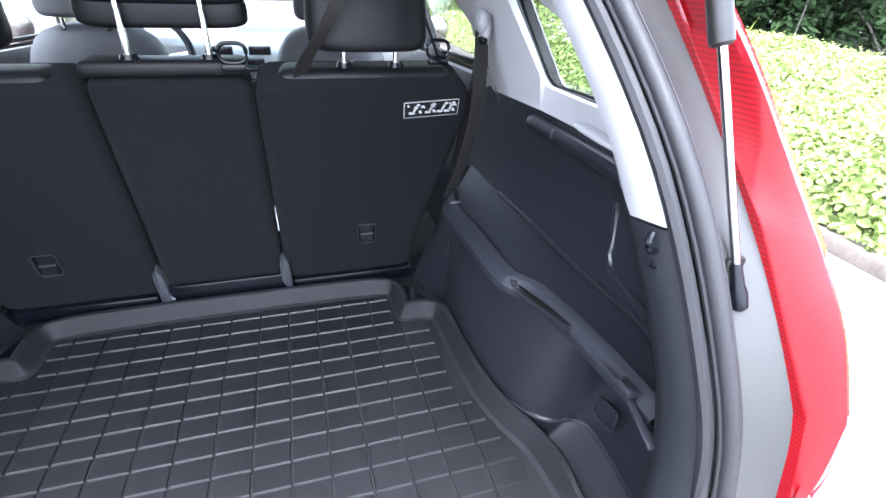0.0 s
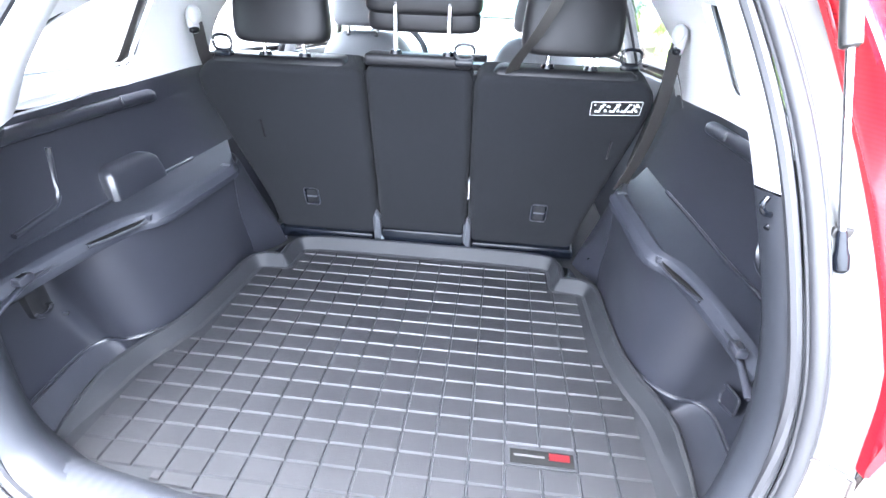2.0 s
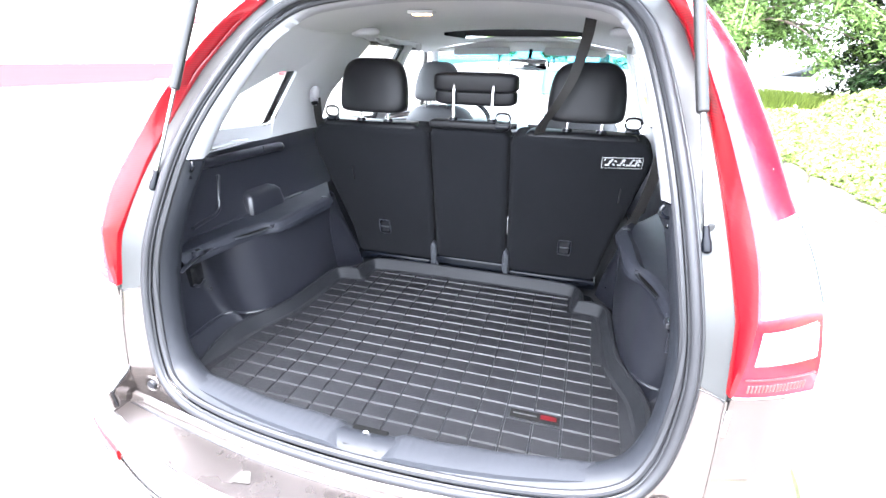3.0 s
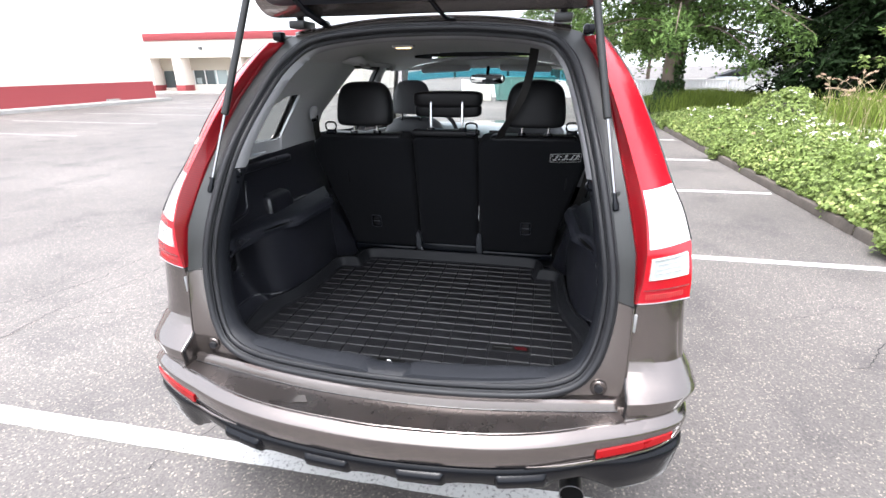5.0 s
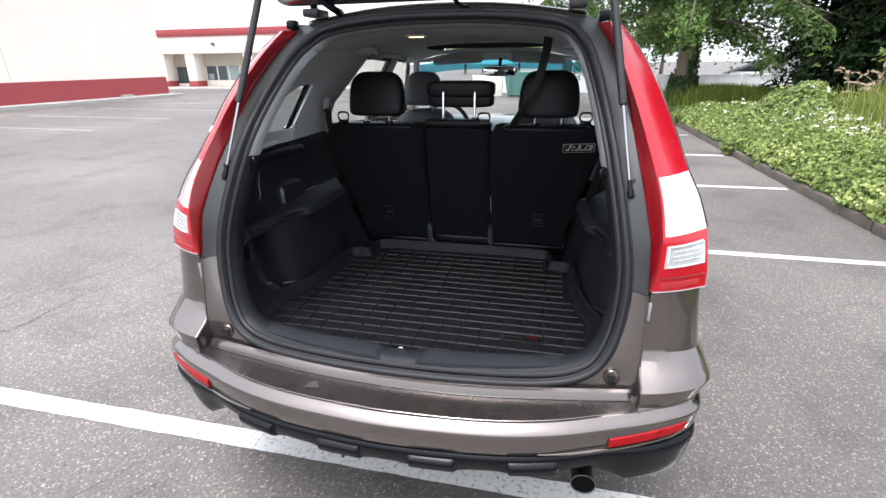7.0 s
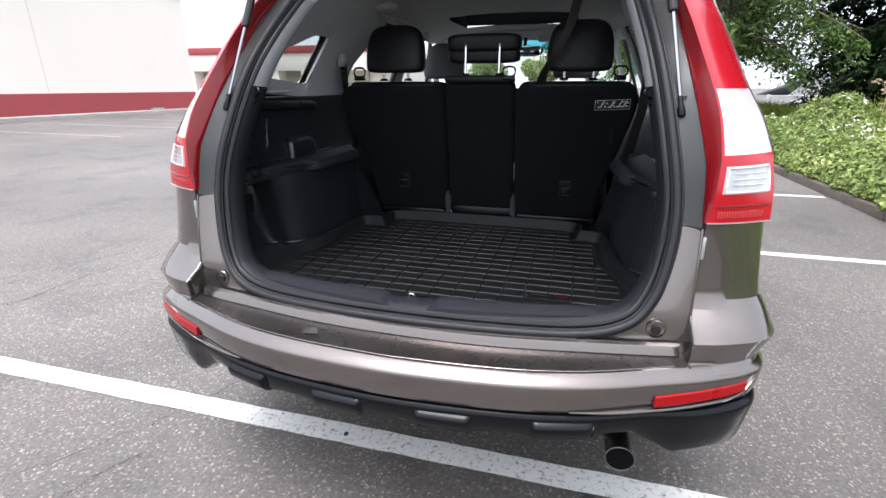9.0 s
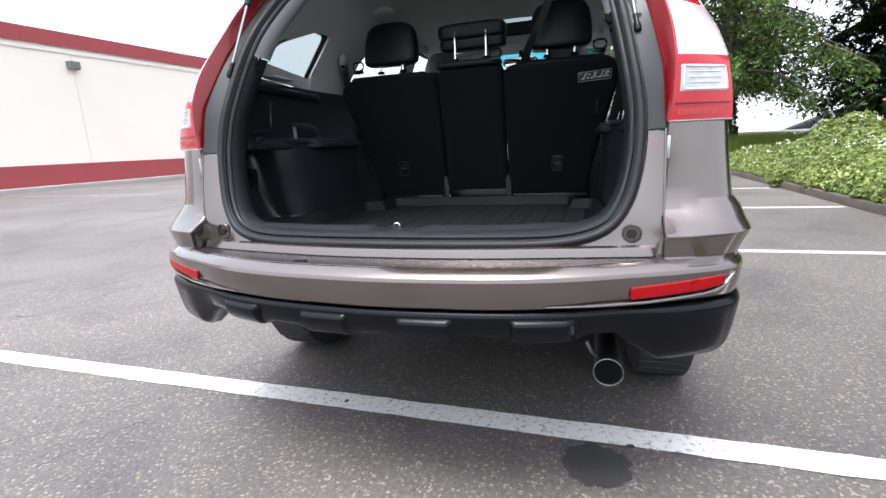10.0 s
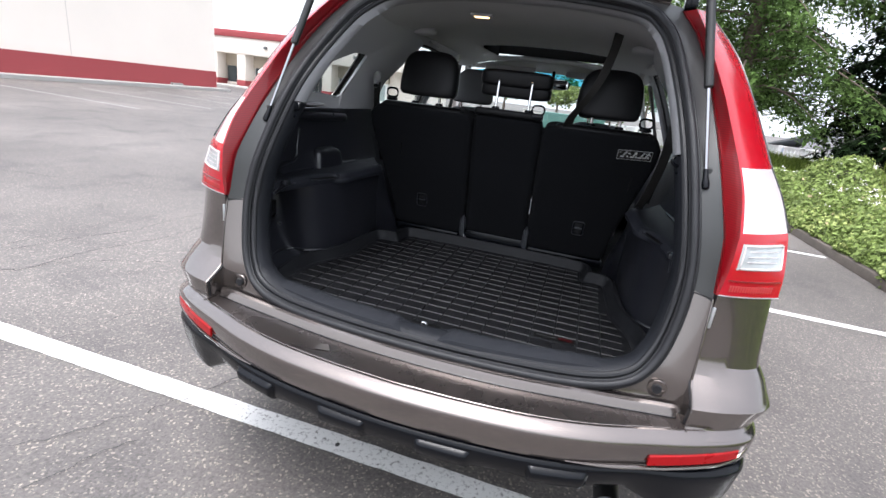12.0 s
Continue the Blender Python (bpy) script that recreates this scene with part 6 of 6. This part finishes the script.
part("hinge_bracket", slab(rounded([(-.16, -.04), (-.08, -.045), (-.08, -.03), (-.145, .0), (-.16, .02)], .005), seat_pose(0) @ Matrix.Translation((0, 0, .02)), .015, .002), SILVER, midl, "pale metal hinge bracket")
# strips added behind the gaps to keep daylight from showing through
for x, par in ((-.169, left), (.1408, midl)):
    for h0, h1 in ((-.02, .16), (.26, .585)):
        part("gusset", slab([(x - .008, h0), (x + .008, h0), (x + .008, h1), (x - .008, h1)], seat_pose(0) @ Matrix.Translation((0, 0, -.034)), .006), CARPET, par, "dark strip added behind the gap to stop light")
# white strip stands for daylight showing through the seat gap
part("light_gap", slab([(.1405, .17), (.1435, .17), (.1435, .25), (.1405, .25)], seat_pose(0) @ Matrix.Translation((0, 0, -.03)), .01), WHITE, midl, "white strip painted as light showing between the seat sections")

# label, latches and slots on the backs
lab = part("instruction_label", slab(rounded([(.468, .505), (.602, .512), (.603, .552), (.467, .545)], .003), seat_pose(0) @ Matrix.Translation((0, 0, .0015)), .001), LABELGREY, right, "white-edged black instruction label with pictograms")
part("label_field", slab([(.4698, .507), (.6002, .514), (.6012, .550), (.4688, .543)], seat_pose(0) @ Matrix.Translation((0, 0, .0022)), .0006), BLACK, lab)
def picto(name, x, h, pts):
    h += (x - .47) * .05
    part(name, slab([(x + u * .0012, h + v * .0012) for u, v in pts], seat_pose(0) @ Matrix.Translation((0, 0, .0028)), .0004), LABELGREY, lab)


DOT = [(2.2 * math.cos(a), 2.2 * math.sin(a)) for a in (math.pi * k / 4 for k in range(8))]
for x in (.478, .535, .580):
    picto("pictogram", x, .536, DOT)
for x, f in ((.484, 1), (.523, 1), (.553, 1), (.571, 1)):
    picto("pictogram", x, .515, [(-4, 0), (8, 0), (9, 4), (-3, 5)])
    picto("pictogram", x, .515, [(4, 5.5), (9, 5), (14, 15), (10, 17)])
    picto("pictogram", x, .515, [(11, 18), (16, 16), (19, 19), (16, 22), (12, 21)])
for x in (.497, .514, .538, .592):
    picto("pictogram", x, .531, [(-4, -2), (0, -1), (4, -3), (4, 1), (0, 4), (-4, 2)])
for x in (.507, .541, .588):
    picto("pictogram", x, .516, [(-1.5, 0), (5, 0), (1.5, 7), (-3, 5)])
for cx, ob in ((-.392, left), (.376, right)):
    rc = part("release_handle", slab(rounded([(cx - .023, .125), (cx + .023, .125), (cx + .023, .188), (cx - .023, .188)], .009), seat_pose(0) @ Matrix.Translation((0, 0, .003)), .006, .002), CLAD, ob, "recessed black release handle")
    part("handle_frame", sweep([on_seat(x, h, .004) for x, h in rounded([(cx - .025, .123), (cx + .025, .123), (cx + .025, .19), (cx - .025, .19)], .011)], .0022, 6, True), PLASTIC, rc, "grey moulded frame")
    for h in (.130, .159):
        part("recess", slab(rounded([(cx - .016, h), (cx + .016, h), (cx + .016, h + .023), (cx - .016, h + .023)], .005), seat_pose(0) @ Matrix.Translation((0, 0, .0035)), .002), BLACK, rc)
    part("handle_bar", slab([(cx - .017, .154), (cx + .017, .154), (cx + .017, .159), (cx - .017, .159)], seat_pose(0) @ Matrix.Translation((0, 0, .0055)), .003), HINGE_GREY, rc)
    sx = cx + (.17 if cx > 0 else -.115)
    part("slot", slab([(sx - .003, .37), (sx + .003, .37), (sx + .003, .43), (sx - .003, .43)], seat_pose(0) @ Matrix.Translation((0, 0, .0006)), .0008), BLACK, ob, "stitched slit")
for x, y, ob in ((-.545, 1.0, left), (.115, 1.02, midl), (.555, 1.075, right)):
    rg = part("release_loop", sweep([(x + .026 * math.copysign(abs(math.cos(a)) ** .7, math.cos(a)), y, 1.346 + .019 * math.copysign(abs(math.sin(a)) ** .7, math.sin(a))) for a in (2 * math.pi * k / 24 for k in range(24))], .0042, 8, True), CLAD, ob, "black pull loop")
    part("loop_base", rbox((x - .024, y - .012, 1.312), (x + .024, y + .012, 1.327), .005), CLAD, rg)


def headrest(cx, y, z0, z1, w, ob, label, posts, zs=1.315, depth=.055, taper=.05, material=LEATHER):
    h = z1 - z0
    rows = []
    for t, k in ((0, .66), (.012, .84), (.04, .93), (.09, .98), (.18, 1.0), (.35, 1.0), (.52, .99), (.66, .965), (.77, .925), (.85, .865), (.91, .785), (.955, .68), (.985, .55), (1.0, .38)):
        ww = w / 2 * (1 - taper * max(t - .3, 0) / .7) * k
        dd = depth * k * (1 - .25 * t)
        row = []
        for q in range(32):
            a = 2 * math.pi * q / 32
            c, sn = math.cos(a), math.sin(a)
            row.append((cx + ww * math.copysign(abs(c) ** .55, c), y + .02 + .02 * t + dd * math.copysign(abs(sn) ** .7, sn), z0 + h * t))
        rows.append(row)
    bm = grid(rows, True)
    bmesh.ops.contextual_create(bm, geom=[e for e in bm.edges if e.is_boundary and abs(e.verts[0].co.z - z0) < 1e-6])
    bmesh.ops.contextual_create(bm, geom=[e for e in bm.edges if e.is_boundary and abs(e.verts[0].co.z - z1) < 1e-6])
    hr = part("headrest", bm, material, ob, label, 70)
    for dx in posts:
        part("post", sweep([(cx + dx, y + .01, z0 + .04), (cx + dx, y + .012, zs)], .0062, 10), CHROME, hr, "chromed post")
        part("post_collar", sweep([(cx + dx, y + .012, zs - .004), (cx + dx, y + .012, zs + .006)], [.019, .015], 14), CLAD, hr)
    return hr


headrest(-.398, 1.045, 1.345, 1.54, .272, left, "black leather headrest on chromed posts", (-.055, .06))
headrest(.392, 1.05, 1.345, 1.54, .262, right, "black leather headrest on chromed posts", (-.055, .06))
# the middle one is a padded roll over a flatter lower pad, with its posts standing free on the cargo side
mid_rest = part("headrest", blob((-.005, 1.10, 1.462), (.158, .050, .036), 5.0, 40, 16), LEATHER, midl, "low wide black leather headrest raised on chromed posts", 70)
part("lower_pad", blob((-.005, 1.108, 1.412), (.154, .043, .030), 5.0, 40, 16), LEATHER, mid_rest, "flat leather pad below the stitched seam", 70)
part("seam", sweep([(-.005 + x, 1.0605 + .03 * (abs(x) / .156) ** 8, 1.4355) for x in (-.15 + .3 * k / 24 for k in range(25))], .0022, 6), MATT_BLACK, mid_rest, "stitched seam across the headrest")
for dx in (-.072, .072):
    part("post", sweep([(dx - .003, 1.058, 1.458), (dx - .003, 1.050, 1.445), (dx - .003, 1.048, 1.335)], .0064, 10), CHROME, mid_rest, "chromed post")
    part("post_collar", sweep([(dx - .003, 1.048, 1.329), (dx - .003, 1.048, 1.341)], [.019, .014], 14), CLAD, mid_rest)

# middle belt from the roof, passing the right headrest
def webbing(pts, side, w, name, label, parent=car):
    s_ = Vector(side).normalized() * w / 2
    c = spline(pts, 20)
    part(name, thicken(grid([[p - s_ for p in c], [p + s_ for p in c]]), .0015), BELT, parent, label)


webbing([(.375, 1.03, 1.676), (.367, 1.00, 1.60), (.340, .972, 1.49), (.295, .972, 1.40), (.25, 1.025, 1.325), (.24, 1.12, 1.25)], (1, .35, .3), .040, "middle_seat_belt", "dark seat belt running from the roof past the headrest")
webbing([(.660, 1.075, 1.375), (.655, 1.05, 1.30), (.648, 1.045, 1.20), (.625, 1.05, 1.08), (.595, 1.06, .985)], (1, .5, .25), .046, "loose_seat_belt", "dark brown seat belt hanging beside the seat back")

webbing([(.670, 1.105, 1.37), (.686, 1.10, 1.32), (.700, 1.075, 1.275), (.708, 1.05, 1.235)], (.25, 1, .1), .040, "seat_belt_strand", "dark seat belt running down the pillar")

# front seats, dashboard, wheel and mirror
for s in (1, -1):
    st = part("front_seat", blob((s * .37, 1.86, .95), (.245, .10, .36), 4.0, 24, 14, .18), SEATGREY, car, "dark grey front seat seen from behind")
    part("cushion", blob((s * .37, 2.12, .66), (.25, .26, .10), 4.0), SEATGREY, st)
    headrest(s * .375, 1.80, 1.33, 1.525, .25, st, "grey front headrest", (-.06, .06), 1.29, .05, .18, SEATGREY)
dash = part("dashboard", loft([[(-.78, 2.72, .62), (-.3, 2.66, .6), (0, 2.6, .58), (.3, 2.66, .6), (.78, 2.72, .62)], [(-.78, 2.62, .95), (-.3, 2.58, .95), (0, 2.52, .93), (.3, 2.58, .95), (.78, 2.62, .95)],
                           [(-.78, 2.62, 1.08), (-.37, 2.58, 1.11), (0, 2.6, 1.08), (.3, 2.6, 1.07), (.78, 2.66, 1.06)], [(-.78, 2.95, 1.11), (-.37, 2.9, 1.09), (0, 2.92, 1.085), (.3, 2.92, 1.085), (.78, 3.0, 1.06)]], 30, across=12), DASH, car, "grey dashboard")
part("centre_console", slab(rounded([(-.14, 0), (.14, 0), (.16, .42), (-.16, .42)], .03), Matrix(((1, 0, 0, 0), (0, .25, -.97, 2.52), (0, .97, .25, .66), (0, 0, 0, 1))), .04, .008), SILVER, dash, "silver centre console with radio and knobs")
for x, z, w, h in ((-.085, 1.055, .10, .04), (.085, 1.055, .10, .04), (0, 1.005, .2, .03), (0, .97, .2, .022), (0, .90, .22, .05)):
    part("console_panel", rbox((x - w / 2, 2.50 + (1.055 - z) * -.05, z - h / 2), (x + w / 2, 2.52, z + h / 2), .004), BLACK, dash, "dark vents and radio")
for k in range(6):
    a = radians(60 * k)
    part("knob", sweep([(-.1 + .04 * k, 2.487, .94), (-.1 + .04 * k, 2.47, .94)], .012, 12), SILVER, dash)
whl = part("steering_wheel", sweep([(-.37 + .185 * math.cos(a), 2.36 + .06 * math.sin(a), 1.04 + .175 * math.sin(a)) for a in (2 * math.pi * k / 36 for k in range(36))], .015, 10, True), CLAD, car, "black steering wheel")
part("hub", blob((-.37, 2.38, 1.03), (.08, .03, .06)), CLAD, whl)
for dx, dz in ((-.17, .02), (.17, .02), (0, -.16)):
    part("spoke", sweep([(-.37, 2.375, 1.03), (-.37 + dx, 2.36, 1.04 + dz)], .014, 8), SILVER, whl)
for ob in (dash, whl):
    ob.location.z += .075
mr = part("rear_view_mirror", blob((0.02, 2.44, 1.515), (.125, .022, .036), 3.2), CLAD, car, "black rear-view mirror")
part("mirror_glass", slab(rounded([(-.116, -.030), (.116, -.030), (.116, .030), (-.116, .030)], .014), Matrix.Translation((.02, 2.405, 1.515)) @ Matrix.Rotation(radians(-10), 4, "Z") @ Matrix.Rotation(radians(92), 4, "X"), .012, .002), mat("mirror_silver", (.85, .86, .87), .02, 1.0), mr, "mirror glass")
part("mirror_stem", sweep([(.02, 2.45, 1.545), (.02, 2.5, 1.62)], .012, 8), CLAD, mr)


# ---- cargo mat ----
mat_thing = thing("cargo_mat", "black rubber cargo mat with a raised rim and grid of tiles", "cargo mat", (0, 0, 0))
BASE = [(0, 1.085), (.2, 1.085), (.40, 1.075), (.425, 1.05), (.43, .965), (.46, .945), (.512, .94), (.527, .92), (.533, .80), (.545, .65), (.57, .555), (.60, .48), (.612, .38), (.612, .20), (.40, .165), (.2, .145), (0, .14)]


def mat_loop(grow, z):
    out = []
    for i, (x, y) in enumerate(BASE):
        a, b = BASE[max(i - 1, 0)], BASE[min(i + 1, len(BASE) - 1)]
        t = Vector((b[0] - a[0], b[1] - a[1])).normalized()
        n = Vector((-t.y, t.x))
        if i in (0, len(BASE) - 1):
            n = Vector((0, 1 if i == 0 else -1))
        g = grow if i < 13 else grow * .2
        zz = z if i < 13 else min(z, .664)
        out.append((x + n.x * g, y + n.y * g, zz))
    return out + [(-x, y, z_) for x, y, z_ in out[-2:0:-1]]


bm = grid([spline(mat_loop(g, z), 140, True) for g, z in ((-.004, .6595), (.006, .664), (.018, .69), (.024, .703), (.034, .7045), (.042, .698), (.046, .66))], True)
part("raised_rim", bm, RUBBER, mat_thing, "raised rubber rim")
loop = spline(mat_loop(0, 0), 140, True)
part("mat_base", filled([[(p.x, p.y) for p in loop]], lambda x, y: (x, y, .659), 0), RUBBER, mat_thing, "rubber base sheet with grooves")
part("badge_field", rbox((.289, .313, .6585), (.434, .361, .6632), .001, 1), RUBBER, mat_thing)
for s in (1, -1):
    part("corner_pad", slab(rounded([(s * .44, .962), (s * .525, .955), (s * .53, 1.02), (s * .50, 1.10), (s * .435, 1.10)], .015), Matrix.Translation((0, 0, .668)), .012, .004), CLAD, mat_thing, "smooth dark corner pad")

PX, PY = .0735, .0526


def inside_mat(x, y):
    x = abs(x)
    if not (.155 + .06 * (x / .6) ** 2 < y < 1.075):
        return False
    if x > .42 and y > .945:
        return False
    return x < lerp(y, ((.2, .605), (.38, .605), (.48, .592), (.555, .563), (.65, .54), (.8, .528), (.945, .522), (.946, .42), (1.08, .42)))


def tile_mesh(w, h):
    bm = bmesh.new()
    lo, hi = (0.002, 0.0012), (w - .002, h - .0012)
    base = [bm.verts.new((x, y, 0)) for x, y in ((lo[0], lo[1]), (hi[0], lo[1]), (hi[0], hi[1]), (lo[0], hi[1]))]
    r, q = .0014, .0034
    topv = [bm.verts.new((x, y, .0046)) for x, y in ((lo[0] + r, lo[1] + q), (hi[0] - r, lo[1] + q), (hi[0] - r, hi[1] - r), (lo[0] + r, hi[1] - r))]
    for i in range(4):
        bm.faces.new((base[i], base[(i + 1) % 4], topv[(i + 1) % 4], topv[i]))
    bm.faces.new(topv)
    me = bpy.data.meshes.new("tile")
    bm.to_mesh(me)
    bm.free()
    me.materials.append(RUBBER_TILE)
    return me


full_tile = tile_mesh(PX, PY)
for i in range(-9, 9):
    for j in range(-3, 18):
        x, y = -.007 + PX * i, .1532 + PY * j
        if .287 < x + PX / 2 < .434 and .31 < y + PY / 2 < .364:
            continue
        corners = [inside_mat(x + a * PX, y + b * PY) for a in (.03, .97) for b in (.03, .97)]
        if all(corners):
            o = new("tile", full_tile)
        elif sum(corners) >= 1 or inside_mat(x + PX / 2, y + PY / 2):
            xs = [x + PX * k / 24 for k in range(25)]
            ys = [y + PY * k / 24 for k in range(25)]
            ok = [(a, b) for a in xs for b in ys if inside_mat(a, b)]
            if len(ok) < 60:
                continue
            full_x = [a for a in xs if sum(1 for p in ok if p[0] == a) > 11]
            full_y = [b for b in ys if sum(1 for p in ok if p[1] == b) > 11]
            if len(full_x) < 5 or len(full_y) < 5:
                continue
            o = new("tile", tile_mesh(full_x[-1] - full_x[0], full_y[-1] - full_y[0]))
            x, y = full_x[0], full_y[0]
        else:
            continue
        o.parent = mat_thing
        o.location = (x, y, .6588)
badge = part("maker_badge", rbox((.298, .319, .6615), (.428, .352, .6652), .0015), MATT_BLACK, mat_thing, "black badge with a red end")
part("red_field", rbox((.378, .331, .6654), (.420, .348, .6658), 0), REDPRINT, badge)
part("letter_bar", rbox((.306, .334, .6654), (.369, .339, .6658), 0), GREYPRINT, badge)
